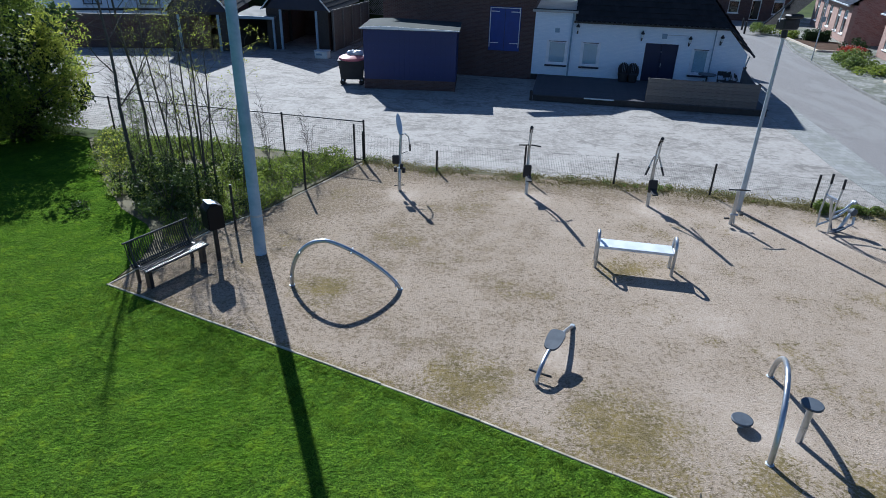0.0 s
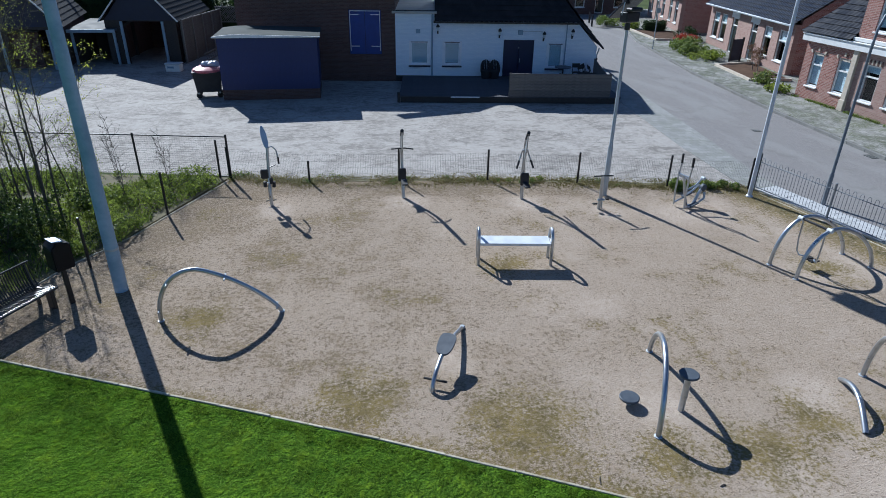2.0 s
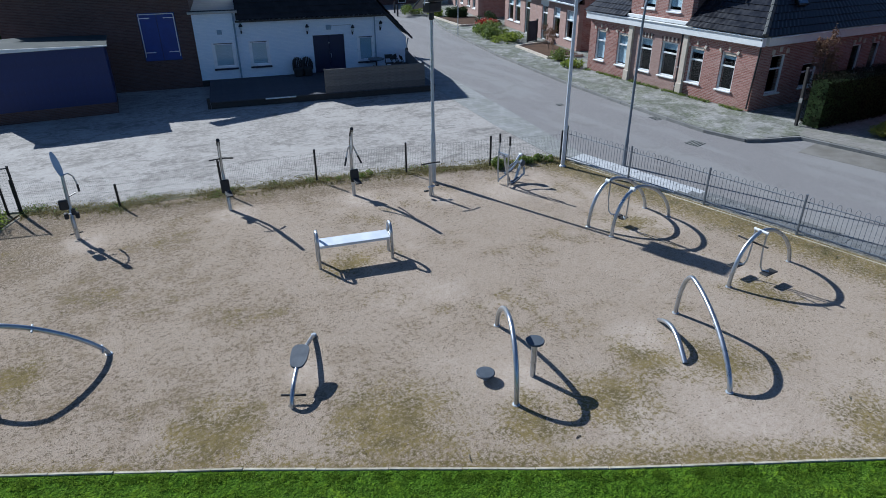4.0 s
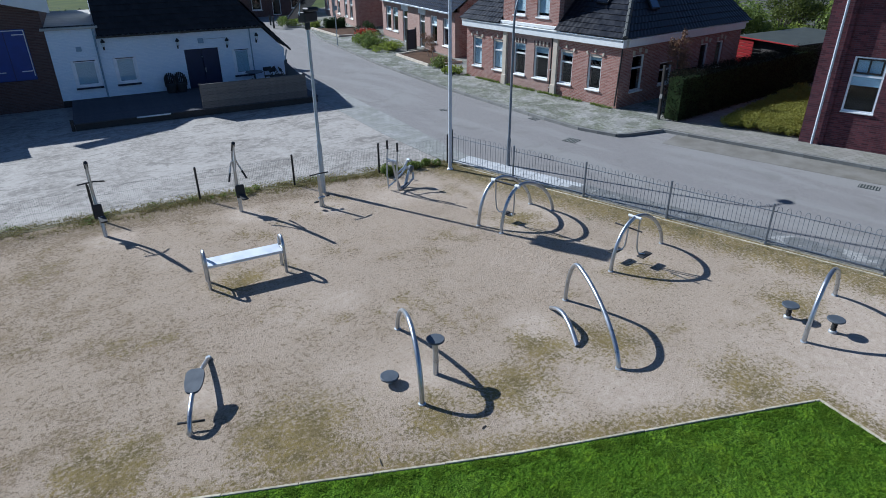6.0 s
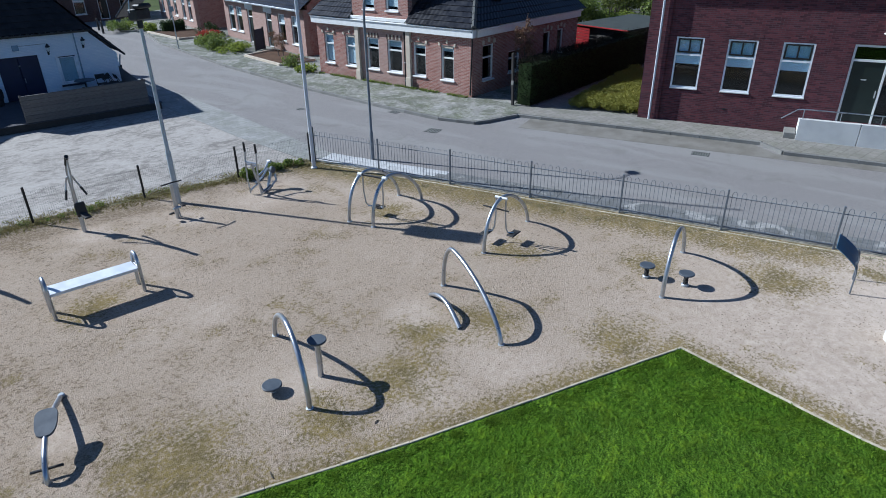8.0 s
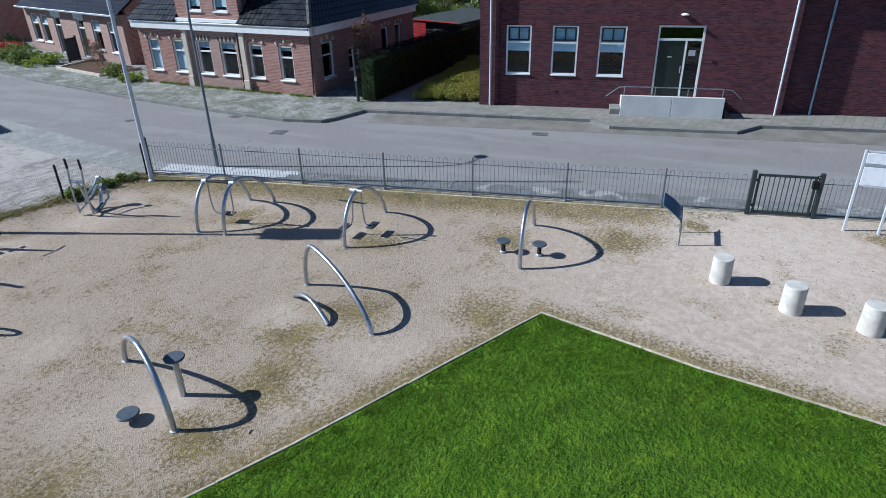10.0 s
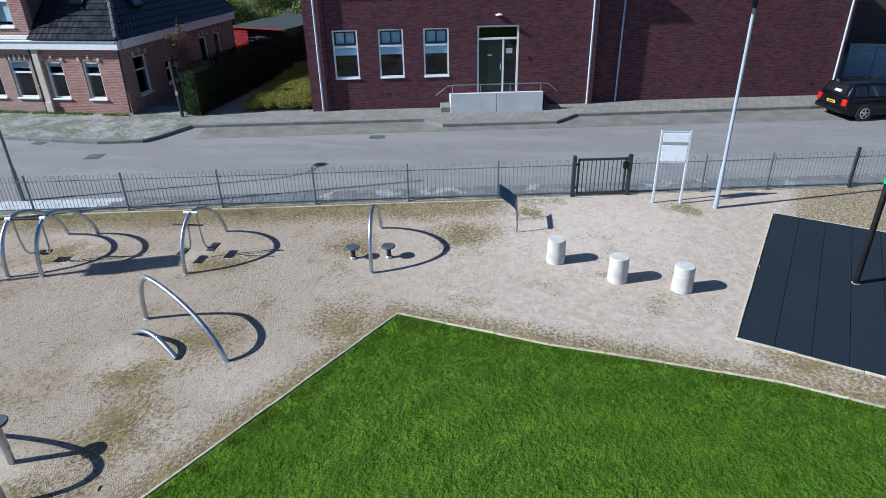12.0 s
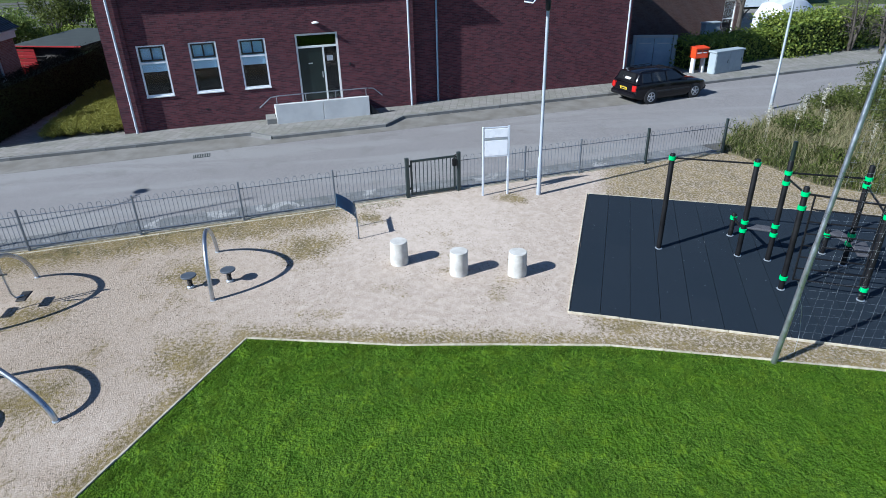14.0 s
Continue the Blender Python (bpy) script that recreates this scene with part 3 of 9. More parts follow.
def tube(bm, pts, r, seg=8, caps=True, squash=1.0):
    """A round bar swept along points; r is one radius or one for each point."""
    pts = [Vector(p) for p in pts]
    rad = r if isinstance(r, (list, tuple)) else [r] * len(pts)
    d = (pts[1] - pts[0]).normalized()
    side = d.orthogonal().normalized() if abs(d.z) > 0.95 else d.cross(Vector((0, 0, 1))).normalized()
    rings = []
    for i, p in enumerate(pts):
        t = (pts[min(i + 1, len(pts) - 1)] - pts[max(i - 1, 0)]).normalized()
        side = (side - t * side.dot(t)).normalized()
        up = t.cross(side)
        rings.append([bm.verts.new(p + (side * math.cos(a) * squash + up * math.sin(a)) * rad[i])
                      for a in (math.tau * k / seg for k in range(seg))])
    for a, b in zip(rings, rings[1:]):
        for k in range(seg):
            bm.faces.new((a[k], a[(k + 1) % seg], b[(k + 1) % seg], b[k]))
    if caps:
        bm.faces.new(rings[0][::-1]), bm.faces.new(rings[-1])
    return bm


def bar(bm, p0, p1, r, seg=6):
    return tube(bm, [p0, p1], r, seg)


def lathe(bm, profile, seg=20, at=(0, 0, 0), rot=None):
    """A body turned about z from (radius, height) pairs, closed at both ends."""
    m = Matrix.Translation(at) @ (pose(0, 0, 0, *rot) if rot else Matrix())
    rings = [[bm.verts.new(m @ Vector((r * math.cos(a), r * math.sin(a), z))) for a in (math.tau * k / seg for k in range(seg))]
             for r, z in profile]
    for a, b in zip(rings, rings[1:]):
        for k in range(seg):
            bm.faces.new((a[k], a[(k + 1) % seg], b[(k + 1) % seg], b[k]))
    bm.faces.new(rings[0][::-1]), bm.faces.new(rings[-1])
    return bm


def prism(bm, pts, z0, z1):
    """A flat-topped body over a plan outline (counter-clockwise)."""
    lo, hi = [bm.verts.new((x, y, z0)) for x, y in pts], [bm.verts.new((x, y, z1)) for x, y in pts]
    bm.faces.new(hi), bm.faces.new(lo[::-1])
    n = len(pts)
    for i in range(n):
        bm.faces.new((lo[i], lo[(i + 1) % n], hi[(i + 1) % n], hi[i]))
    return bm


def quad(bm, *pts):
    return bm.faces.new([bm.verts.new(p) for p in pts])


def mesh_of(name, bm, material, sharp=35):
    bmesh.ops.recalc_face_normals(bm, faces=bm.faces)
    me = bpy.data.meshes.new(name)
    bm.to_mesh(me)
    bm.free()
    me.polygons.foreach_set("use_smooth", [True] * len(me.polygons))
    me.set_sharp_from_angle(angle=radians(sharp))
    me.materials.append(material)
    return me


def part(name, bm, material, parent=None, label="", at=None, rz=0.0):
    """Links a bmesh as one mesh object, under a thing or a part if one is given."""
    ob = new(name, mesh_of(name, bm, material))
    if parent:
        ob.parent = parent
    if at is not None:
        ob.matrix_basis = pose(*at, 0, 0, rz)
    if label:
        ob["label"] = label
    return ob


def shared(name, me, parent, m):
    """One more object on a shared mesh."""
    ob = new(name, me)
    ob.parent = parent
    ob.matrix_basis = m
    return ob


def thing(name, label, category, at=(0, 0, 0), rz=0.0, group="", kind=""):
    ob = new(name)
    ob.empty_display_size = 0.2
    ob.matrix_basis = pose(*at, 0, 0, rz)
    return tagged(ob, label, category, group, kind)


def solo(name, bm, material, label, category, at=(0, 0, 0), rz=0.0, group="", kind=""):
    return tagged(part(name, bm, material, at=at, rz=rz), label, category, group, kind)


def mesh_from(name, verts, faces, material):
    me = bpy.data.meshes.new(name)
    me.from_pydata(verts, [], faces)
    me.materials.append(material)
    me.update()
    return me


# the railings' line: s along it, v from it towards the road
RO, RU, RV = Vector((12.83, 15.70, 0)), Vector((0.2, -0.98, 0)).normalized(), Vector((0.98, 0.2, 0)).normalized()
RAIL_TURN = math.degrees(math.atan2(RU.y, RU.x))


def F(s, v, z=0.0):
    p = RO + RU * s + RV * v
    return Vector((p.x, p.y, z))


def F2(s, v):
    p = F(s, v)
    return (p.x, p.y)

# ---- ground ----
def sheet(name, pts, z0, z1, material, label, category):
    return solo(name, prism(bm_(), pts, z0, z1), material, label, category, kind="structure")


bm = bm_()
bmesh.ops.create_circle(bm, cap_ends=True, radius=900, segments=64, matrix=Matrix.Translation((0, 0, -0.30)))
solo("ground", bm, M["rough_grass"], "rough grassy ground reaching the horizon", "ground", kind="structure")

LAWN_EDGE = [(-6.93, 11.06), (-2.58, 8.94), (0.65, 7.33), (5.17, 4.90), (9.82, 2.64), (9.2, -0.18), (8.95, -2.07), (8.67, -3.84), (7.88, -6.42), (7.0, -9.2)]
BED_EDGE = [(-6.93, 11.06), (-5.67, 13.90), (-4.63, 15.29), (-2.66, 19.05)]
MESH_LINE = [(-2.66, 19.25), (-0.27, 18.51), (5.11, 17.79), (7.76, 17.08), (10.39, 16.39), (12.76, 15.72)]

sheet("playground_gravel", [(-6.93, 11.06), (7.0, -14.0), (14.2, -14.6), F2(27.3, 0.0), F2(0, 0.0)] + MESH_LINE[::-1][1:] + BED_EDGE[::-1][1:-1],
      -0.32, 0.0, M["gravel"], "pale brown gravel with moss blotches", "gravel")
lawn_pts = LAWN_EDGE[::-1] + [(-6.75, 12.3), (-6.9, 13.3), (-7.4, 14.0), (-8.45, 14.9), (-9.65, 16.5), (-12.5, 20.9), (-30, 24), (-60, 10), (-60, -60), (3.0, -40)]
sheet("lawn", lawn_pts, -0.34, 0.025, M["lawn"], "bright green mown lawn", "grass")
sheet("rough_verge", [(-60, 10.2), (-30, 24.2), (-12.4, 20.8), (-8.4, 14.8), (-6.9, 13.0), (-5.73, 13.98), (-2.7, 19.3), (-5.4, 20.15), (-12.0, 21.75), (-45, 30.1), (-70, 30)], -0.33, 0.002, M["rough_grass"], "rough weedy grass under the bushes", "grass")
sheet("undergrowth_bed", [(-7.0, 11.12), (-5.73, 13.95), (-4.69, 15.34), (-2.7, 19.3), (-5.4, 19.95), (-11.8, 21.4), (-12.4, 20.9), (-10.1, 16.85), (-8.5, 14.4), (-7.4, 13.55)],
      -0.33, 0.008, M["soil"], "dark weedy soil under young trees", "soil")
sheet("car_park", [(-45, 30), (-12.0, 21.7), (-5.4, 20.15), (-2.6, 19.45), (-0.2, 18.75), (5.2, 18.0), (7.85, 17.3), (10.45, 16.62), (12.7, 16.0),
                   (12.95, 20), (13.6, 25), (14.6, 33), (14, 60), (-45, 60)], -0.31, 0.004, M["parking"], "bleached worn asphalt and gravel car park", "car park")
sheet("verge_soil", [(12.7, 16.0), (10.45, 16.62), (7.85, 17.3), (5.2, 18.0), (-0.2, 18.75), (-2.6, 19.45), (-2.66, 19.25)] + MESH_LINE[1:],
      -0.31, 0.006, M["soil"], "strip of weedy soil beneath the wire fence", "soil")
sheet("pale_paving_strip", [(12.95, 20), (12.72, 16.0), F2(0.0, 0.1), F2(0.0, 0.93), (13.95, 17.5), (14.55, 21), (16.0, 31), (17.3, 40), (15.0, 40), (14.6, 33), (13.6, 25)],
      -0.32, 0.010, M["strip_paving"], "pale grey slab paving strip beside the street", "pavement")
ROAD_NEAR = [F2(0.0, 0.93), (13.95, 17.5), (14.55, 21), (16.0, 31), (17.9, 43), (24.0, 62)]
KERB_STREET = [(31.5, 64), (27.6, 56), (23.4, 44), (20.95, 32.5), (19.75, 24), (19.3, 18.4), (19.2, 15.6), (19.54, 14.1), (20.0, 13.85), F2(4.0, 8.0)]
KERB_SCHOOL = [F2(4.0, 8.0), F2(12.9, 7.95), F2(13.6, 7.12), F2(17.8, 7.15), F2(18.7, 8.05), F2(28, 8.2), F2(43, 8.9), F2(80, 11)]
sheet("road", [F2(80, 0.93), ROAD_NEAR[0]] + ROAD_NEAR[1:] + KERB_STREET + KERB_SCHOOL[1:], -0.31, 0.0, M["asphalt"], "grey worn asphalt road", "road")
sheet("paver_lane", [F2(4.6, 7.92), F2(12.7, 7.88), F2(13.4, 7.05), F2(17.9, 7.08), F2(18.7, 7.95), F2(30, 8.15), F2(30, 6.55), F2(4.6, 6.5)][::-1], -0.2, 0.005,
      M["lane_paving"], "brownish clay paver lane along the kerb", "road")
sheet("footway_school", [F2(80, 25), F2(80, 11.1)] + [F2(43, 9.0), F2(28, 8.32), F2(18.75, 8.17), F2(17.85, 7.27), F2(13.62, 7.24), F2(12.95, 8.07), F2(3.9, 8.14)] + [F2(2.45, 14), F2(2.45, 40)],
      -0.3, 0.10, M["hall_paving"], "grey slab footway with low kerb", "pavement")
sheet("footway_street", [(60, 70), (31.6, 64.2), (27.75, 55.9), (23.55, 43.9), (21.1, 32.5), (19.9, 24), (19.43, 18.4), (19.33, 15.65), (19.63, 14.2), (20.05, 13.97), F2(3.9, 8.14), F2(2.45, 14), F2(2.45, 40)][::-1],
      -0.3, 0.10, M["far_paving"], "grey mossy slab footway before the houses", "pavement")


def stone_run(name, pts, length, w, h, top, material, label, gap=0.006):
    """Kerb or edging stones along a plan line, each a piece of its own on one shared mesh."""
    owner = thing(name, label, "kerb", kind="structure")
    me = mesh_of("stone", box(bm_(), (0, 0, 0), (length - gap, w, h), bevel=0.008), material)
    for (x0, y0), (x1, y1) in zip(pts, pts[1:]):
        run = math.hypot(x1 - x0, y1 - y0)
        n = max(1, round(run / length))
        for i in range(n):
            f = (i + 0.5) / n
            m = pose(x0 + (x1 - x0) * f, y0 + (y1 - y0) * f, top - h / 2 + random.uniform(-0.006, 0.006), random.uniform(-0.4, 0.4), random.uniform(-0.5, 0.5),
                     math.degrees(math.atan2(y1 - y0, x1 - x0)) + random.uniform(-0.5, 0.5))
            shared("stone", me, owner, m @ Matrix.Diagonal((run / n / length, 1, 1, 1)))
    return owner


stone_run("street_kerb", KERB_STREET, 1.0, 0.13, 0.3, 0.115, M["kerb"], "worn grey concrete kerb stones")
stone_run("school_kerb", KERB_SCHOOL[:-1], 1.0, 0.13, 0.3, 0.115, M["kerb"], "worn grey concrete kerb stones")
stone_run("lawn_edging", LAWN_EDGE, 1.0, 0.048, 0.2, 0.042, M["edging"], "pale concrete edging between lawn and gravel")
stone_run("railing_edging", [F2(0.3, -0.11), F2(17.3, -0.11)], 1.0, 0.05, 0.2, 0.014, M["edging"], "worn concrete edging along the railings")
stone_run("bed_edging", BED_EDGE, 1.0, 0.05, 0.2, 0.018, M["edging"], "pale concrete edging beside the undergrowth")

# ---- fitness equipment ----
def arch_pts(p0, p1, peak, h, n=26, lean=1.65):
    """A bowed bar from p0 to p1 on the ground, highest at the share peak of the way; its longer leg runs straighter."""
    a, b = Vector((*p0, 0)), Vector((*p1, 0))
    out = []
    for i in range(n + 1):
        th = math.pi * i / n
        lead = th <= math.pi / 2
        share = peak if lead else 1 - peak
        k = 2 / (lean if share > 0.55 else 2.15)
        x = abs(math.cos(th)) ** k * share
        f = peak - x if lead else peak + x
        p = a.lerp(b, f)
        p.z = h * abs(math.sin(th)) ** k
        out.append(p)
    out[0].z = out[-1].z = -0.08
    return out


def local(pts, base):
    o = Vector((*base, 0))
    return [p - o for p in pts]


def foot_ring(bm, p, r=0.055):
    lathe(bm, [(r + 0.02, 0.0), (r + 0.02, 0.012), (r + 0.004, 0.018)], 12, (p[0], p[1], 0.0))


def bow(name, label, p0, p1, peak, h, r=0.043, lean=1.65):
    t = thing(name, label, "fitness bow", (*p0, 0), group="bowed steel bars")
    part("bar", tube(bm_(), local(arch_pts(p0, p1, peak, h, 26, lean), p0), r, 12), M["steel"], t)
    for i, p in enumerate((p0, p1)):
        bm = bm_()
        foot_ring(bm, (p[0] - p0[0], p[1] - p0[1]), r)
        part("foot_ring", bm, M["steel_dull"], t)
    return t


# low bow with four short foot grips
OV0, OV1 = (-3.15, 11.29), (-0.88, 11.25)
t = bow("stretch_bow", "low galvanised steel bow with four foot grips", OV0, OV1, 0.34, 1.07, lean=1.32)
pts = local(arch_pts(OV0, OV1, 0.34, 1.07, 60, 1.32), OV0)
for i in (4, 16, 40, 55):
    p = pts[i]
    part("grip", tube(bm_(), [p + Vector((0, -0.13, 0)), p + Vector((0, 0.13, 0))], 0.018, 8), M["steel_dull"], t)

# tall bow with a disc on a post and a low disc
bow("balance_bow", "bowed galvanised steel bar over stepping discs", (4.79, 6.64), (5.72, 8.67), 0.42, 1.02)
t = thing("disc_post", "steel post with a round dark top plate", "disc stool", (5.44, 7.11, 0), group="round stepping discs")
part("post", lathe(bm_(), [(0.05, -0.05), (0.05, 0.70)], 16), M["steel"], t)
part("disc", lathe(bm_(), [(0.10, 0.675), (0.155, 0.70), (0.158, 0.725), (0.148, 0.735)], 24), M["grey_plastic"], t, "dark grey dished round plate")
t = thing("low_disc", "low round grey stepping disc on the gravel", "disc stool", (4.69, 7.42, 0), group="round stepping discs")
part("stem", lathe(bm_(), [(0.05, -0.05), (0.05, 0.10)], 12), M["steel_dull"], t)
part("disc", lathe(bm_(), [(0.10, 0.09), (0.16, 0.11), (0.162, 0.135), (0.15, 0.145)], 24), M["grey_plastic"], t)

# bow over a low curved bar
bow("balance_bow", "tall bowed galvanised steel bar beside a low bar", (8.01, 5.22), (9.04, 7.35), 0.8, 1.03)
LB0, LB1 = Vector((8.56, 7.31, 0)), Vector((7.95, 6.10, 0))
t = thing("low_balance_bar", "low curved flattened steel balance bar", "balance bar", LB0)
pts = [LB0.lerp(LB1, f) - LB0 + Vector((0, 0, -0.04 + 0.30 * math.sin(math.pi * (0.06 + 0.88 * f)))) for f in (i / 16 for i in range(17))]
part("bar", tube(bm_(), pts, 0.04, 12, squash=1.15), M["steel"], t)

# bow over two spring discs
bow("balance_bow", "bowed galvanised steel bar over two spring discs", (11.33, 3.56), (13.55, 3.92), 0.36, 1.12)
for x, y in ((11.93, 4.14), (12.07, 3.36)):
    t = thing("spring_disc", "small round dark step plate on a rubber spring", "disc stool", (x, y, 0), group="round stepping discs")
    part("spring", tube(bm_(), [(0.042 * math.cos(1.1 * k), 0.042 * math.sin(1.1 * k), 0.03 + 0.006 * k) for k in range(36)], 0.014, 6), M["black_rubber"], t, "coiled black spring")
    part("collar", lathe(bm_(), [(0.075, -0.01), (0.075, 0.035), (0.06, 0.05), (0.0, 0.05)], 14), M["steel_dull"], t)
    part("joint", lathe(bm_(), [(0.0, 0.20), (0.045, 0.205), (0.05, 0.25), (0.0, 0.262)], 12), M["steel_dull"], t)
    part("plate", lathe(bm_(), [(0.06, 0.262), (0.158, 0.272), (0.160, 0.292), (0.150, 0.30), (0.0, 0.30)], 24), M["grey_plastic"], t)


def swing_leg(t, top, foot, side, plate=(0.38, 0.19)):
    """One hanging rod with a bent lower end and a black foot plate."""
    top, foot = Vector(top), Vector(foot)
    k = foot + Vector((side[0] * 0.02, side[1] * 0.02, 0.10))
    part("swing_rod", tube(bm_(), [top, Vector((top.x, top.y, foot.z + 0.45)), Vector((top.x, top.y, foot.z + 0.14)).lerp(k, 0.12), Vector((top.x, top.y, foot.z + 0.05)).lerp(foot, 0.35), foot + Vector((0, 0, 0.02))], 0.019, 8), M["steel"], t)
    part("foot_plate", box(bm_(), foot + Vector((0, 0, 0.0)), (*plate, 0.035), (0, 0, math.degrees(math.atan2(AX.y, AX.x))), 0.012), M["black_rubber"], t,
         "black ribbed rubber foot plate")


# single air walker
A0, A1 = (10.78, 7.54), (12.90, 7.66)
AX = (Vector((*A1, 0)) - Vector((*A0, 0))).normalized()
AN = Vector((-AX.y, AX.x, 0))
t = bow("air_walker", "bowed steel air walker with two hanging black foot plates", A0, A1, 0.38, 1.11)
hub = AX * 0.72 + Vector((0, 0, 1.12))
part("axle", tube(bm_(), [hub - AN * 0.16, hub + AN * 0.16], 0.032, 12), M["white_paint"], t, "pale axle hub across the bow")
for sgn, fx in ((1, 0.56), (-1, 0.86)):
    swing_leg(t, hub + AN * 0.13 * sgn, AX * fx + AN * 0.29 * sgn + Vector((0, 0, 0.23)), AX)
grip = AX * 0.50 + Vector((0, 0, 0.93))
part("hand_bar", tube(bm_(), [grip - AN * 0.02, grip + AN * 0.34], 0.02, 8), M["black_rubber"], t)
part("hand_bar", tube(bm_(), [grip - AN * 0.34, grip - AN * 0.02], 0.02, 8), M["black_rubber"], t)

# double bow with a swinging pair of plates between
S0, S1, S2, S3 = (10.14, 11.30), (12.26, 11.49), (10.27, 10.58), (12.38, 10.76)
t = thing("double_air_walker", "two bowed steel bars with swinging foot plates between", "air walker", (*S0, 0))
AX = (Vector((*S1, 0)) - Vector((*S0, 0))).normalized()
for p0, p1 in ((S0, S1), (S2, S3)):
    part("bar", tube(bm_(), local(arch_pts(p0, p1, 0.36, 1.14), S0), 0.043, 12), M["steel"], t)
    for p in (p0, p1):
        bm = bm_()
        foot_ring(bm, (p[0] - S0[0], p[1] - S0[1]), 0.047)
        part("foot_ring", bm, M["steel_dull"], t)
h1 = Vector((10.68 - S0[0], 11.35 - S0[1], 1.12))
h2 = Vector((10.82 - S0[0], 10.63 - S0[1], 1.12))
part("axle", tube(bm_(), [h1, h2], 0.028, 10), M["black_metal"], t)
for p in (h1, h2):
    part("hub", tube(bm_(), [p - (h2 - h1).normalized() * 0.06, p + (h2 - h1).normalized() * 0.06], 0.05, 12), M["white_paint"], t, "pale bearing hub")
for f, w in ((0.1, 0.39), (0.9, 0.61)):
    swing_leg(t, h1.lerp(h2, f), h1.lerp(h2, w) + AX * 0.18 - Vector((0, 0, 0.90)), AX, (0.24, 0.13))

# push-up bar with an oval board
B0, B1 = Vector((1.62, 8.27, 0)), Vector((2.53, 10.02, 0))
t = thing("sit_up_board", "low bowed steel bar with an oval grey board", "exercise board", B0)
pts = [p - B0 for p in arch_pts(B0[:2], B1[:2], 0.38, 0.36, 26, 1.2)]
part("bar", tube(bm_(), pts, 0.037, 12), M["steel"], t)
d = (B1 - B0).normalized()
bm = bm_()
ring = [Vector((math.copysign(abs(math.cos(a)) ** 0.62, math.cos(a)) * 0.15 * (1 + 0.16 * math.sin(a)), math.copysign(abs(math.sin(a)) ** 0.7, math.sin(a)) * 0.265, 0))
        for a in (math.tau * k / 28 for k in range(28))]
lo = [bm.verts.new(p) for p in ring]
hi = [bm.verts.new(p * 0.97 + Vector((0, 0, 0.03))) for p in ring]
bm.faces.new(lo[::-1]), bm.faces.new(hi)
for k in range(28):
    bm.faces.new((lo[k], lo[(k + 1) % 28], hi[(k + 1) % 28], hi[k]))
b = part("board", bm, M["grey_plastic"], t, "smooth slate grey oval board")
b.matrix_basis = Matrix.Translation(d * 0.80 + Vector((0, 0, 0.405))) @ pose(0, 0, 0, 0, 0, math.degrees(math.atan2(d.y, d.x)) - 90) @ pose(0, 0, 0, 10, 0, 0)
n = Vector((-d.y, d.x, 0))
part("foot_bar", tube(bm_(), [d * 0.17 + Vector((0, 0, 0.12)) - n * 0.2, d * 0.17 + Vector((0, 0, 0.12)) + n * 0.2], 0.02, 8), M["black_rubber"], t, "black rubber foot bar")
part("end_cap", lathe(bm_(), [(0.05, -0.02), (0.055, 0.03), (0.04, 0.05)], 12, B1 - B0), M["steel_dull"], t)

# flat steel bench
C0, C1 = Vector((3.46, 12.46, 0)), Vector((5.09, 12.15, 0))
t = thing("steel_bench", "flat brushed steel exercise bench with looped ends", "bench", C0)
d = (C1 - C0).normalized()
n = Vector((-d.y, d.x, 0))
for c in (Vector(), C1 - C0):
    pts = []
    for i in range(19):
        a = math.pi * i / 18
        pts.append(c + n * (0.20 - 0.20 * math.cos(a)) + Vector((0, 0, 0.60 + 0.22 * math.sin(a))))
    pts = [c + Vector((0, 0, -0.06))] + pts + [c + n * 0.40 + Vector((0, 0, -0.06))]
    part("end_loop", tube(bm_(), pts, 0.036, 10), M["steel"], t)
    part("end_plate", tube(bm_(), [c + n * 0.04 + Vector((0, 0, 0.52)), c + n * 0.36 + Vector((0, 0, 0.52))], 0.02, 8), M["steel_dull"], t)
bm = bm_()
L, ax = (C1 - C0).length, math.degrees(math.atan2(d.y, d.x))
box(bm, (C1 - C0) * 0.5 + n * 0.2 + Vector((0, 0, 0.545)), (L - 0.07, 0.42, 0.014), (0, 0, ax), 0.004)
for k in (0.0, 0.4):
    box(bm, (C1 - C0) * 0.5 + n * k + Vector((0, 0, 0.52)), (L - 0.07, 0.016, 0.06), (0, 0, ax), 0.004)
part("seat", bm, M["bench_sheet"], t, "plain steel sheet seat, pale with painted sun glare")


# arm wheel machine
t = thing("arm_wheel_machine", "steel post machine with leaf-shaped plate, curved handle and black box", "fitness machine", (-1.31, 16.84, 0), 0, "machines along the wire fence")
part("post", tube(bm_(), [(0, 0, -0.05), (0, 0, 0.55), (0.01, 0.03, 0.60), (0.02, 0.08, 1.1), (0.04, 0.15, 1.60)], [0.05, 0.05, 0.042, 0.04, 0.04], 12), M["steel"], t)
bm = bm_()
a0, a1 = Vector((0.04, 0.15, 1.56)), Vector((-0.09, 0.54, 2.09))
ax_, sd_ = (a1 - a0), Vector((0.95, 0.32, 0)).normalized()
th_ = ax_.normalized().cross(sd_) * 0.018
ring = [a0 + ax_ * (0.5 - 0.5 * math.cos(q)) + sd_ * 0.075 * math.sin(q) for q in (math.tau * k / 26 for k in range(26))]
lo, hi = [bm.verts.new(p - th_) for p in ring], [bm.verts.new(p + th_) for p in ring]
bm.faces.new(lo), bm.faces.new(hi[::-1])
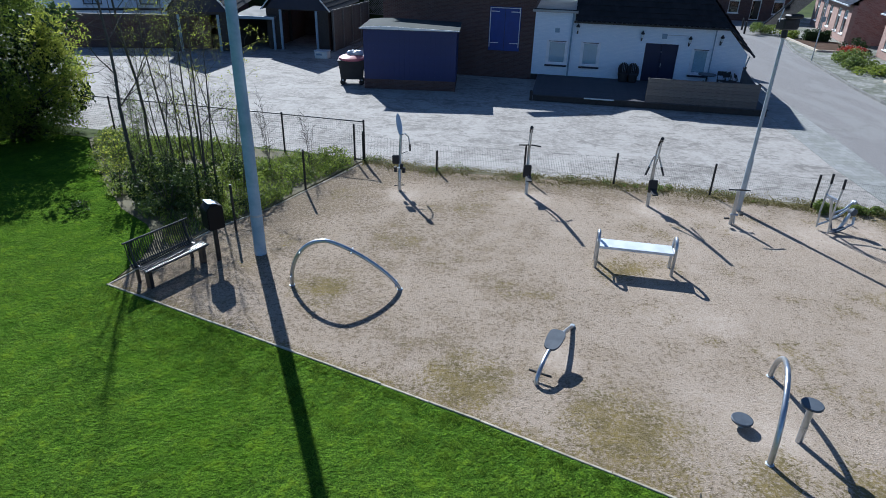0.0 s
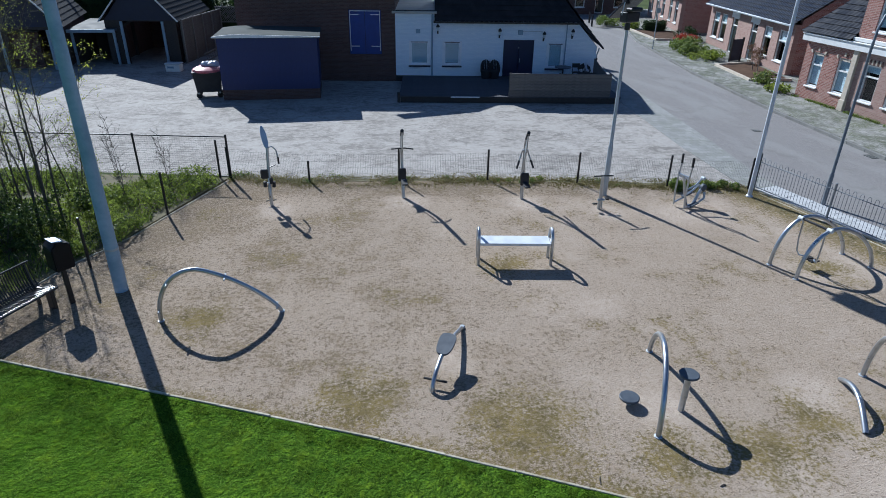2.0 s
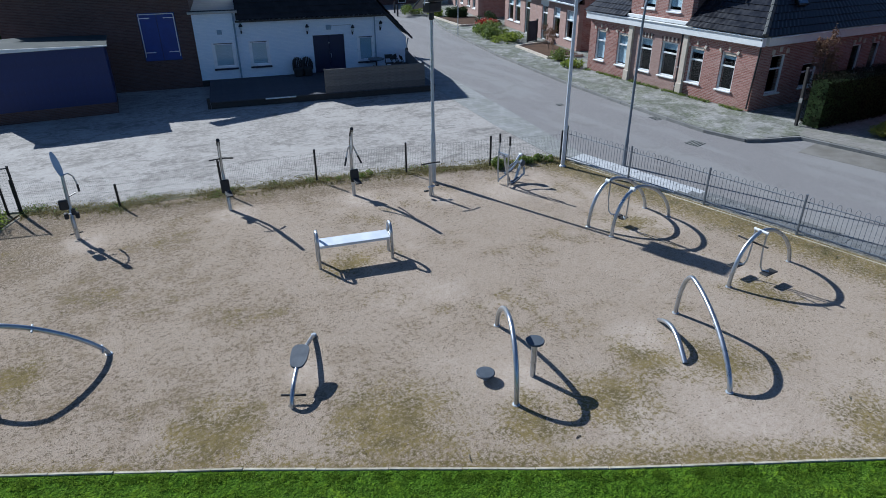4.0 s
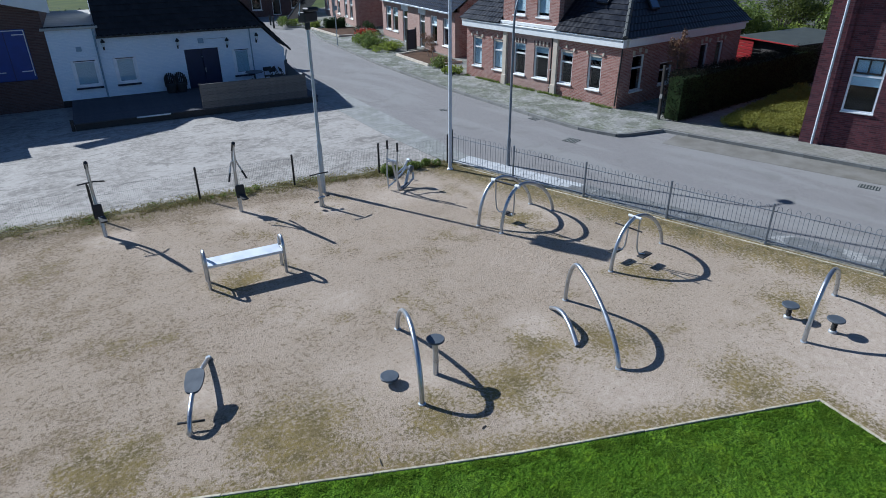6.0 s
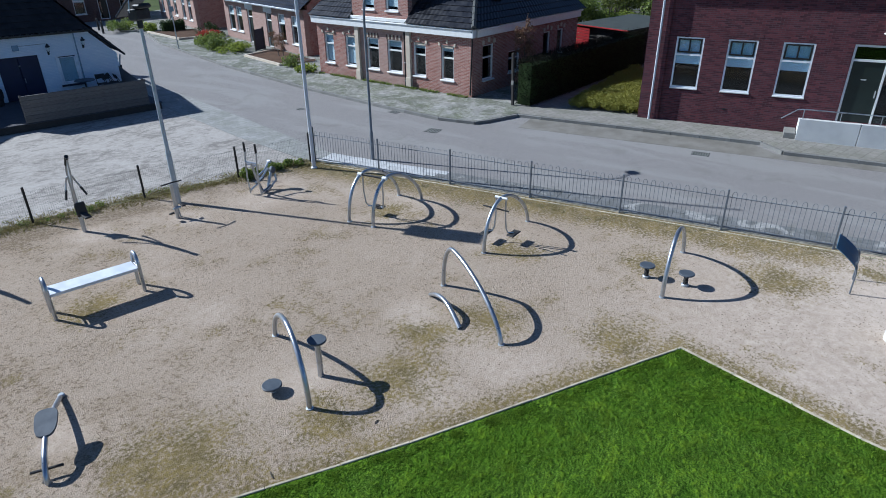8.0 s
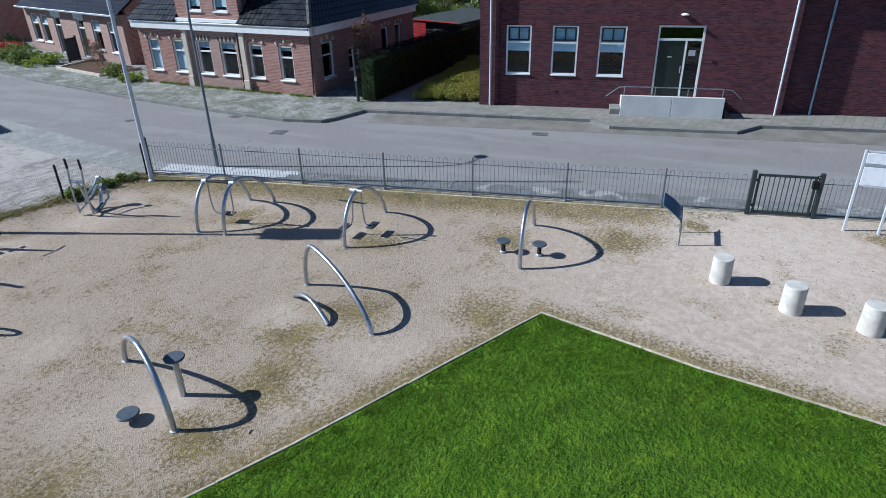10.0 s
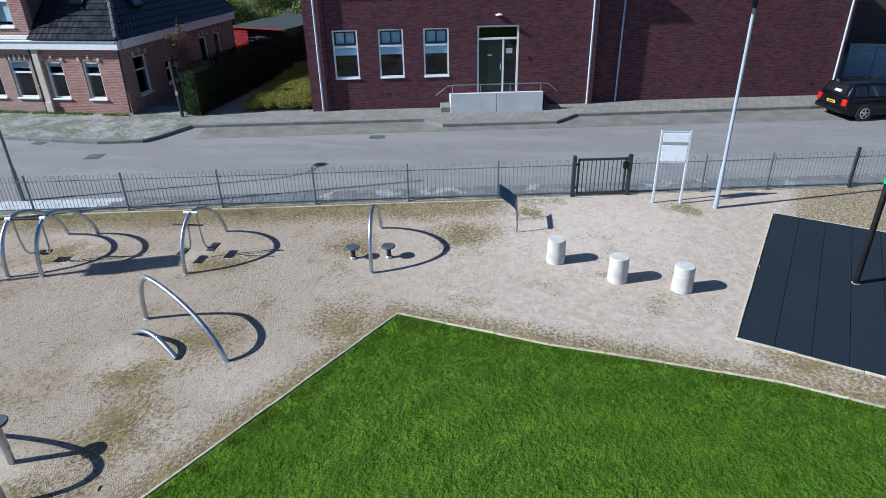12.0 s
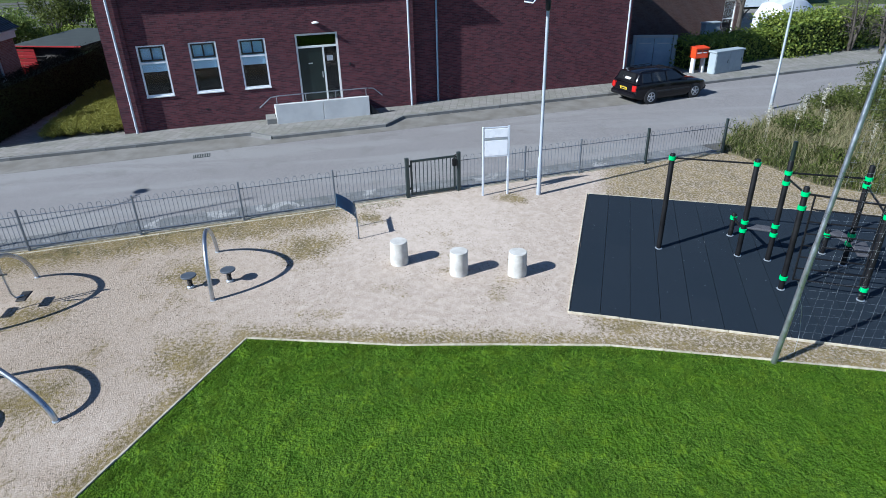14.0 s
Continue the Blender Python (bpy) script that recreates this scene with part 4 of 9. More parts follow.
for k in range(26):
    bm.faces.new((lo[k], lo[(k + 1) % 26], hi[(k + 1) % 26], hi[k]))
part("leaf_plate", bm, M["white_pole"], t, "pale leaf-shaped plate leaning back")
part("handle", tube(bm_(), [(0.04, 0.15, 1.60), (0.15, 0.26, 1.60), (0.24, 0.34, 1.48), (0.285, 0.34, 1.25)], 0.018, 8), M["steel_dull"], t)
part("hand_grip", tube(bm_(), [(0.28, 0.34, 1.27), (0.285, 0.33, 1.08)], 0.026, 8), M["black_rubber"], t)
part("stop_bar", tube(bm_(), [(0.03, 0.09, 1.06), (0.22, 0.16, 1.12)], 0.014, 6), M["black_metal"], t)
part("pad", box(bm_(), (-0.09, -0.08, 0.95), (0.20, 0.10, 0.26), None, 0.03), M["black_rubber"], t, "black padded box")
for x, z in ((-0.10, 0.66), (0.07, 0.74), (0.13, 0.64)):
    part("roller", lathe(bm_(), [(0.03, -0.08), (0.055, -0.065), (0.045, -0.02), (0.055, 0.0), (0.045, 0.02), (0.055, 0.065), (0.03, 0.08)], 12, (x, -0.08, z)), M["black_rubber"], t, "black ribbed roller")
part("roller_axle", tube(bm_(), [(-0.12, -0.08, 0.70), (0.15, -0.08, 0.70)], 0.014, 6), M["steel_dull"], t)
part("foot_bar", tube(bm_(), [(-0.15, 0.02, 0.13), (0.14, 0.02, 0.15)], 0.016, 8), M["black_rubber"], t)

# side curves of the two bowed masts
PULL_MAST = [(0, 0, -0.05), (0, 0.05, 0.3), (0, 0.14, 0.6), (0, 0.25, 1.0), (0, 0.25, 1.3), (-0.01, 0.14, 1.52), (-0.03, -0.03, 1.74), (-0.05, -0.22, 1.93), (-0.07, -0.43, 2.08)]
PRESS_MAST = [(0, 0, -0.05), (0, 0.02, 0.4), (0, 0.04, 0.8), (0, 0.03, 1.15), (-0.02, -0.03, 1.42), (-0.05, -0.15, 1.66), (-0.09, -0.34, 1.9), (-0.13, -0.57, 2.1)]
MAST = PULL_MAST


def bend(x, y, z):
    """A point beside the bowed mast, z up its run."""
    keys = [p[2] + 0.28 * p[1] for p in MAST]
    dx, dy = (float(np.interp(z, keys, [p[k] for p in MAST])) for k in (0, 1))
    return Vector((x + dx, y + dy, z - 0.28 * dy))


def bowed_machine(name, label, at):
    t = thing(name, label, "fitness machine", (*at, 0), 0, "machines along the wire fence")
    n = len(MAST)
    part("post", tube(bm_(), MAST, [0.052] * 3 + [0.042] * (n - 3), 12), M["steel"], t)
    # plate that stiffens the head
    bm = bm_()
    up, dn = [], []
    for k in range(9):
        f = n - 5 + 4 * k / 8
        i = min(int(f), n - 2)
        a, b = Vector(MAST[i]), Vector(MAST[i + 1])
        p, d = a.lerp(b, f - i), (b - a).normalized()
        w = 0.17 * math.sin(math.pi * min(0.08 + 0.9 * k / 8, 1.0))
        up.append(p + Vector((0, -d.z, d.y)) * -0.03), dn.append(p + Vector((0, -d.z, d.y)) * w)
    n = len(up) * 2
    for x in (-0.02, 0.02):
        ring = [bm.verts.new(p + Vector((x, 0, 0))) for p in up + dn[::-1]]
        bm.faces.new(ring if x < 0 else ring[::-1])
    bm.verts.ensure_lookup_table()
    for k in range(n):
        bm.faces.new((bm.verts[k], bm.verts[(k + 1) % n], bm.verts[n + (k + 1) % n], bm.verts[n + k]))
    part("head_plate", bm, M["steel_dull"], t)
    part("top_cap", tube(bm_(), [Vector(MAST[-2]) * 0.8 + Vector(MAST[-3]) * 0.2, Vector(MAST[-1]) * 1.004], 0.046, 10), M["black_rubber"], t, "black rubber top cap")
    return t


# pull-down machine
t = bowed_machine("pull_machine", "bowed steel post machine with black crossbar and pad", (2.36, 16.81))
part("crossbar", tube(bm_(), [bend(-0.30, -0.06, 1.47), bend(-0.08, -0.10, 1.49), bend(0.08, -0.10, 1.49), bend(0.31, -0.06, 1.44)], 0.02, 8), M["black_rubber"], t)
part("pull_rod", tube(bm_(), [bend(-0.10, -0.08, 1.49), bend(-0.10, -0.07, 1.15), bend(-0.10, -0.06, 0.85)], 0.022, 8), M["black_metal"], t)
part("pad", box(bm_(), bend(-0.02, -0.10, 0.72), (0.23, 0.06, 0.36), (-6, 0, 0), 0.022), M["black_rubber"], t, "black upholstered back pad")
part("pad_arm", tube(bm_(), [(0, 0, 0.5), (0, -0.12, 0.5), (0, -0.15, 0.6)], 0.025, 8), M["steel"], t)
part("seat_bracket", box(bm_(), (0.0, -0.26, 0.56), (0.16, 0.3, 0.04), (10, 0, 0), 0.01), M["black_rubber"], t)

# chest press machine
MAST = PRESS_MAST
t = bowed_machine("press_machine", "bowed steel post machine with two drooping arms and pad", (5.69, 16.18))
part("yoke", tube(bm_(), [bend(-0.10, -0.04, 1.36), bend(-0.07, -0.04, 1.46), bend(0, -0.04, 1.5), bend(0.07, -0.04, 1.46), bend(0.10, -0.04, 1.36)], 0.022, 8), M["steel"], t)
for sx in (-1, 1):
    part("arm", tube(bm_(), [bend(0.10 * sx, -0.04, 1.36), bend(0.16 * sx, -0.08, 1.2), bend(0.24 * sx, -0.14, 0.98)], 0.022, 8), M["steel_dull"], t)
    part("hand_grip", tube(bm_(), [bend(0.165 * sx, -0.085, 1.18), bend(0.245 * sx, -0.145, 0.96)], 0.028, 8), M["black_rubber"], t)
part("pad", box(bm_(), bend(0.03, -0.10, 0.62), (0.25, 0.06, 0.36), (-8, 0, 0), 0.022), M["black_rubber"], t, "black upholstered back pad")
part("pad_arm", tube(bm_(), [(0, 0, 0.45), (0, -0.1, 0.45), (0, -0.13, 0.5)], 0.025, 8), M["steel"], t)
part("seat_bracket", box(bm_(), (0.03, -0.26, 0.5), (0.16, 0.3, 0.04), (10, 0, 0), 0.01), M["black_rubber"], t)

# pedal machine
t = thing("pedal_machine", "short steel pedal machine with a black handlebar", "fitness machine", (7.58, 15.07, 0), 0, "machines along the wire fence")
part("post", tube(bm_(), [(0, 0.02, -0.04), (0, 0, 0.4), (-0.02, -0.02, 0.96)], [0.05, 0.045, 0.038], 10), M["steel"], t)
part("handlebar", tube(bm_(), [(-0.29, -0.04, 0.99), (0, -0.06, 1.0), (0.27, -0.04, 0.98)], 0.02, 8), M["black_rubber"], t)
part("brace", tube(bm_(), [(0.10, 0.04, -0.02), (0.05, 0, 0.3), (0, -0.01, 0.6)], 0.02, 8), M["steel_dull"], t)
part("crank", tube(bm_(), [(-0.10, -0.05, 0.30), (0.10, -0.05, 0.30)], 0.03, 10), M["steel_dull"], t)
for sx, dz in ((-1, -0.08), (1, 0.06)):
    part("pedal", box(bm_(), (0.17 * sx, -0.06, 0.28 + dz), (0.11, 0.13, 0.05), (20 * sx, 0, 0), 0.015), M["black_rubber"], t)

# elliptical trainer
t = thing("elliptical_trainer", "tubular steel elliptical trainer with two black-gripped levers", "fitness machine", (10.02, 14.78, 0), 12, "machines along the wire fence")
for sy in (-1, 1):
    part("lever", tube(bm_(), [(-0.22, 0.20 * sy, 0.06), (-0.26, 0.20 * sy, 0.5), (-0.24, 0.20 * sy, 0.95), (-0.2, 0.20 * sy, 1.25), (-0.21, 0.20 * sy, 1.5)], 0.023, 8), M["steel"], t)
    part("hand_grip", tube(bm_(), [(-0.2, 0.20 * sy, 1.27), (-0.21, 0.20 * sy, 1.53)], 0.03, 8), M["black_rubber"], t)
    part("pedal_arm", tube(bm_(), [(-0.22, 0.20 * sy, 0.12), (0.1, 0.15 * sy, 0.16 + 0.1 * sy), (0.52, 0.13 * sy, 0.40 + 0.16 * sy)], 0.026, 8), M["steel"], t)
    part("pedal", box(bm_(), (0.14, 0.15 * sy, 0.22 + 0.1 * sy), (0.32, 0.13, 0.04), (0, -18, 0), 0.012), M["grey_plastic"], t)
    part("crank", tube(bm_(), [(0.52, 0.13 * sy, 0.40 + 0.16 * sy), (0.55, 0.08 * sy, 0.42)], 0.03, 8), M["steel_dull"], t)
part("cross_tube", tube(bm_(), [(-0.24, -0.2, 0.98), (-0.24, 0.2, 0.98)], 0.026, 8), M["steel"], t)
part("cross_tube", tube(bm_(), [(-0.235, -0.2, 0.92), (-0.235, 0.2, 0.92)], 0.015, 8), M["steel"], t)
part("spine", tube(bm_(), [(-0.24, 0, 0.98), (-0.12, 0, 0.5), (0.05, 0, 0.06), (0.3, 0, 0.04)], 0.034, 10), M["steel"], t)
part("mast", tube(bm_(), [(0.25, 0, -0.04), (0.42, 0, 0.35), (0.56, 0, 0.62)], [0.05, 0.045, 0.04], 10), M["steel"], t)
part("stay", tube(bm_(), [(-0.12, 0, 0.5), (0.25, 0, 0.62), (0.46, 0, 0.82)], 0.026, 8), M["steel"], t)
part("crank_case", lathe(bm_(), [(0.06, -0.06), (0.10, -0.045), (0.10, 0.045), (0.06, 0.06)], 18, (0.55, 0, 0.52), (90, 0, 0)), M["grey_plastic"], t, "grey round crank housing")
part("crank_case", lathe(bm_(), [(0.03, -0.06), (0.05, -0.05), (0.05, 0.05), (0.03, 0.06)], 14, (0.48, 0, 0.80), (90, 0, 0)), M["steel_dull"], t)

# ---- seats, bin, signs ----
t = thing("concrete_seat", "squat pale concrete cylinder seat on gravel", "concrete seat", (12.37, -0.30, 0), group="concrete cylinder seats")
part("body", lathe(bm_(), [(0.200, -0.03), (0.202, 0.03), (0.192, 0.51), (0.190, 0.538), (0.182, 0.545), (0.0, 0.545)], 32), M["concrete"], t)
for i, (x, y) in enumerate(((11.70, -1.55), (11.47, -2.78))):
    copy_thing(t, pose(x, y, 0, 0, 0, 70 * i + 40))

# dark slatted park bench
D0, D1 = Vector((-6.07, 10.93, 0)), Vector((-5.27, 12.28, 0))
t = thing("park_bench", "black slatted metal park bench with curved backrest", "bench", D0, math.degrees(math.atan2(D1.y - D0.y, D1.x - D0.x)))
L = (D1 - D0).length
for x in (0.12, L - 0.12):
    part("leg", box(bm_(), (x, 0.0, 0.19), (0.085, 0.16, 0.44), None, 0.012), M["bench_metal"], t)
    part("leg", box(bm_(), (x, 0.37, 0.19), (0.06, 0.07, 0.44), None, 0.012), M["bench_metal"], t)
    part("side_rail", box(bm_(), (x, 0.18, 0.39), (0.05, 0.5, 0.05), None, 0.01), M["bench_metal"], t)
    part("back_post", tube(bm_(), [(x, 0.36, 0.40), (x, 0.42, 0.6), (x, 0.47, 0.88)], 0.025, 8), M["bench_metal"], t)
part("front_rail", tube(bm_(), [(0, -0.10, 0.42), (L, -0.10, 0.42)], 0.024, 8), M["bench_metal"], t)
part("rear_rail", tube(bm_(), [(0, 0.40, 0.43), (L, 0.40, 0.43)], 0.018, 8), M["bench_metal"], t)
part("top_rail", tube(bm_(), [(0, 0.50, 0.90), (L, 0.50, 0.90)], 0.022, 8), M["bench_metal"], t)
seat_slat = mesh_of("seat_slat", tube(bm_(), [(0, -0.11, 0.40), (0, -0.08, 0.43), (0, 0.0, 0.442), (0, 0.10, 0.440), (0, 0.20, 0.405), (0, 0.32, 0.365), (0, 0.38, 0.385), (0, 0.40, 0.45)], 0.012, 6, squash=1.75), M["bench_metal"])
back_slat = mesh_of("back_slat", tube(bm_(), [(0, 0.39, 0.45), (0, 0.44, 0.56), (0, 0.48, 0.75), (0, 0.50, 0.90)], 0.012, 6, squash=1.05), M["bench_metal"])
for k in range(30):
    shared("seat_slat", seat_slat, t, pose(0.04 + (L - 0.08) * k / 29, 0, 0))
    shared("back_slat", back_slat, t, pose(0.04 + (L - 0.08) * k / 29, 0, 0))

t = thing("litter_bin", "black litter bin with a slanted lid on a post", "litter bin", (-5.02, 12.30, 0), 42)
part("post", box(bm_(), (0, 0, 0.45), (0.09, 0.07, 1.0), None, 0.008), M["black_metal"], t)
bm = bm_()
prof = [(-0.20, 0.0, 0.82), (0.20, 0.0, 0.82), (0.20, 0.0, 1.34), (-0.06, 0.0, 1.42), (-0.20, 0.0, 1.30)]
fr, bk = [bm.verts.new((x * 0.9, -0.19, z)) for x, _, z in prof], [bm.verts.new((x * 0.9, 0.19, z)) for x, _, z in prof]
bm.faces.new(fr), bm.faces.new(bk[::-1])
for k in range(5):
    bm.faces.new((fr[k], fr[(k + 1) % 5], bk[(k + 1) % 5], bk[k]))
bmesh.ops.bevel(bm, geom=bm.edges[:], offset=0.02, segments=2, affect="EDGES")
body = part("body", bm, M["rig_black"], t)
# pale plate added as the glint on the black slanted lid
part("lid", box(bm_(), (-0.02, 0, 1.415), (0.20, 0.30, 0.02), (0, 12, 0), 0.008), M["bench_sheet"], t, "pale plate standing in for the lid's glint")
part("badge", box(bm_(), (0.183, 0.02, 1.05), (0.006, 0.07, 0.08), None, 0.002), M["white_paint"], t, "small white badge")

t = thing("notice_board", "white metal notice board on two posts", "notice board", (15.97, -2.80, 0), math.degrees(math.atan2(-0.70, 0.04)))
w = math.hypot(0.13, 0.69)
for x in (0, w):
    part("post", box(bm_(), (x, 0, 0.95), (0.06, 0.05, 2.0), None, 0.01), M["white_pole"], t)
part("upper_panel", box(bm_(), (w / 2, -0.01, 1.77), (w - 0.07, 0.03, 0.24), None, 0.006), M["enamel"], t)
part("lower_panel", box(bm_(), (w / 2, -0.01, 1.36), (w - 0.07, 0.03, 0.42), None, 0.006), M["enamel"], t)
part("middle_strip", box(bm_(), (w / 2, -0.01, 1.61), (w - 0.07, 0.03, 0.06), None, 0.004), M["steel_dull"], t, "grey cross strip")
part("top_rail", box(bm_(), (w / 2, 0, 1.92), (w - 0.06, 0.04, 0.03), None, 0.004), M["white_pole"], t)
part("bottom_rail", box(bm_(), (w / 2, 0, 1.13), (w - 0.06, 0.04, 0.04), None, 0.004), M["white_pole"], t)

t = thing("info_plate", "blue bowed information plate on two thin steel legs", "sign", (13.73, 0.62, 0), 4)
for x in (0.0, 0.72):
    part("leg", tube(bm_(), [(x, 0, -0.05), (x, 0, 0.45), (x, 0.02, 0.62), (x, 0.05, 0.70)], 0.016, 8), M["rail_metal"], t)
bm = bm_()
prof = [(0.03 + 0.42 * (k / 9) ** 1.25, 0.56 + 0.37 * (k / 9) ** 0.85, 0.05 + 0.03 * math.sin(math.pi * k / 9)) for k in range(10)]
lo = [[bm.verts.new((x, y, z)) for x in (0.02 - e, 0.36, 0.70 + e)] for y, z, e in prof]
hi = [[bm.verts.new(v.co + Vector((0, -0.008, 0.010))) for v in row_] for row_ in lo]
for k in range(9):
    for q in range(2):
        bm.faces.new((lo[k][q], lo[k][q + 1], lo[k + 1][q + 1], lo[k + 1][q]))
        bm.faces.new((hi[k][q], hi[k + 1][q], hi[k + 1][q + 1], hi[k][q + 1]))
    for q in (0, 2):
        bm.faces.new((lo[k][q], lo[k + 1][q], hi[k + 1][q], hi[k][q]))
for k in (0, 9):
    for q in range(2):
        bm.faces.new((lo[k][q], lo[k][q + 1], hi[k][q + 1], hi[k][q]))
part("plate", bm, M["panel_blue"], t, "blue bowed metal plate")

# ---- masts and lamps ----
t = thing("tall_mast", "tall weathered blue-grey painted mast", "mast", (-4.19, 12.67, 0))
part("shaft", tube(bm_(), [(0, 0, -0.1), (0, 0, 0.02), (0, 0, 4), (0, 0, 9), (0, 0, 13)], [0.145, 0.135, 0.118, 0.095, 0.08], 16), M["mast"], t)
part("band", lathe(bm_(), [(0.135, 0.95), (0.138, 0.96), (0.138, 0.99), (0.135, 1.0)], 16), M["steel_dull"], t)

t = thing("solar_lamp", "grey stepped lamp post with a dark solar head", "street lamp", (8.17, 16.03, 0), 0, "solar lamp posts")
part("post", tube(bm_(), [(0, 0, -0.1), (0, 0, 1.45), (0, 0, 1.52), (0, 0, 4.75)], [0.075, 0.072, 0.052, 0.042], 12), M["steel_dull"], t)
part("collar", lathe(bm_(), [(0.055, 4.60), (0.07, 4.62), (0.07, 4.86), (0.05, 4.9)], 12), M["black_metal"], t)
hd = part("solar_panel", box(bm_(), (0, 0, 0), (0.62, 1.15, 0.05), None, 0.01), M["solar"], t, "dark tilted solar panel")
hd.matrix_basis = Matrix.Translation((0.05, 0.06, 5.25)) @ pose(0, 0, 0, 0, 0, 21) @ pose(0, 0, 0, -42, 0, 0)
part("battery_box", box(bm_(), (0.0, -0.06, 4.93), (0.50, 0.26, 0.26), (0, 0, 21), 0.03), M["black_metal"], t)
part("lamp_head", box(bm_(), (0.02, -0.22, 5.12), (0.42, 0.22, 0.10), (0, 0, 21), 0.03), M["black_metal"], t)
part("strut", tube(bm_(), [(-0.05, 0, 4.8), (-0.26, -0.12, 5.0), (-0.2, -0.1, 5.3)], 0.014, 6), M["white_pole"], t)

t = thing("solar_lamp", "pale grey lamp post with solar head by the railings", "street lamp", (15.80, -4.34, 0), 0, "solar lamp posts")
part("post", tube(bm_(), [(0, 0, -0.1), (0, 0, 1.05), (0, 0, 1.10), (0, 0, 5.0)], [0.062, 0.06, 0.044, 0.038], 12), M["pole_grey"], t)
part("collar", lathe(bm_(), [(0.05, 4.82), (0.068, 4.86), (0.068, 5.14), (0.05, 5.18)], 12), M["black_metal"], t)
hd = part("solar_panel", box(bm_(), (0, 0, 0), (0.34, 0.50, 0.035), None, 0.008), M["solar"], t)
hd.matrix_basis = Matrix.Translation((-0.05, 0.34, 5.22)) @ pose(0, 0, 0, 0, 0, 21) @ pose(0, 0, 0, -42, 0, 0)
fr = part("panel_frame", box(bm_(), (0, 0, 0), (0.39, 0.55, 0.02), None, 0.006), M["white_pole"], t, "pale panel frame")
fr.matrix_basis = hd.matrix_basis @ Matrix.Translation((0, 0, -0.014))
part("bracket", tube(bm_(), [(0, 0, 5.02), (-0.03, 0.16, 5.12), (-0.05, 0.30, 5.18)], 0.02, 8), M["black_metal"], t)

t = thing("flagpole", "slender white pole beside the railings", "flagpole", (12.37, 15.22, 0))
part("shaft", tube(bm_(), [(0, 0, -0.1), (0, 0, 0.3), (0, 0, 8.5)], [0.065, 0.06, 0.04], 12), M["white_pole"], t)
part("base_collar", lathe(bm_(), [(0.10, 0.0), (0.10, 0.03), (0.07, 0.06)], 14), M["white_pole"], t)

t = thing("street_lamp", "tall grey street lamp with a curved arm", "street lamp", (14.10, 14.31, 0), 10)
part("post", tube(bm_(), [(0, 0, -0.1), (0, 0, 0.9), (0, 0, 0.95), (0, 0, 4.3), (0.03, 0, 4.75), (0.15, 0, 5.08), (0.38, 0, 5.3), (0.75, 0, 5.42)],
                  [0.06, 0.058, 0.042, 0.036, 0.032, 0.03, 0.028, 0.026], 12), M["rail_metal"], t)
part("lamp_head", lathe(bm_(), [(0.03, -0.03), (0.16, -0.02), (0.20, 0.03), (0.12, 0.10), (0.03, 0.12)], 16, (0.95, 0, 5.42)), M["grey_plastic"], t, "flat grey lamp head")

t = thing("street_lamp", "thin grey lamp post beside the road", "street lamp", (23.08, -15.6, 0), 190)
part("post", tube(bm_(), [(0, 0, -0.1), (0, 0, 1.0), (0, 0, 1.05), (0, 0, 5.6), (0.3, 0, 5.9), (0.7, 0, 6.0)], [0.07, 0.07, 0.05, 0.04, 0.035, 0.03], 10), M["steel_dull"], t)
part("lamp_head", box(bm_(), (0.85, 0, 6.0), (0.5, 0.2, 0.09), None, 0.03), M["grey_plastic"], t)

# ---- rubber pad and climbing rig ----
PB, PE1 = Vector((9.84, -3.42, 0)), (Vector((15.58, -5.66, 0)) - Vector((9.84, -3.42, 0)))
PW = PE1.length
PE1.normalize()
PE2 = Vector((PE1.y, -PE1.x, 0))
PTURN = math.degrees(math.atan2(PE1.y, PE1.x))


def P(a, b, z=0.0):
    p = PB + PE1 * a + PE2 * b
    return Vector((p.x, p.y, z))


PL = 9.6
stone_run("pad_edging", [P(0, PL)[:2], P(0, 0)[:2], P(PW, 0)[:2], P(PW, PL)[:2]], 1.0, 0.032, 0.2, 0.040, M["edging"], "pale concrete edging round the rubber tiles")
pad = thing("rubber_floor", "black rubber safety tiles with fine joints", "rubber floor", kind="structure")
nx, ny = 6, 17
tw, tl = (PW - 0.07) / nx, 0.555
tile = mesh_of("rubber_tile", box(bm_(), (0, 0, 0), (tw - 0.0008, tl - 0.010, 0.06)), M["rubber"])
for j in range(ny):
    for i in range(nx):
        p = P(0.035 + tw * (i + 0.5), 0.04 + tl * (j + 0.5), 0.012)
        shared("rubber_tile", tile, pad, pose(*p, 0, 0, PTURN))

crumbs = []
for k in range(240):
    f, g_ = random.uniform(0.05, PW - 0.05), abs(random.gauss(0, 1)) * 3.4 + 0.1
    if g_ < PL - 0.1:
        crumbs.append((P(f, g_, 0.046), random.uniform(0.003, 0.0055)))
vs, fs = [], []
for p, r_ in crumbs:
    k = len(vs)
    a0 = random.uniform(0, 2)
    vs += [(p.x + r_ * math.cos(a0 + q * 2.1), p.y + r_ * math.sin(a0 + q * 2.1), p.z - 0.004) for q in range(3)] + [(p.x, p.y, p.z + r_ * 0.6)]
    fs += [(k, k + 1, k + 3), (k + 1, k + 2, k + 3), (k + 2, k, k + 3)]
tagged(new("grit", mesh_from("grit", vs, fs, M["steel_dull"])), "scattered pale grit on the rubber tiles", "grit", kind="stuff")

RIG = thing("climbing_rig", "black steel calisthenics rig with bright green clamps", "climbing rig", (11.5, -7.77, 0))


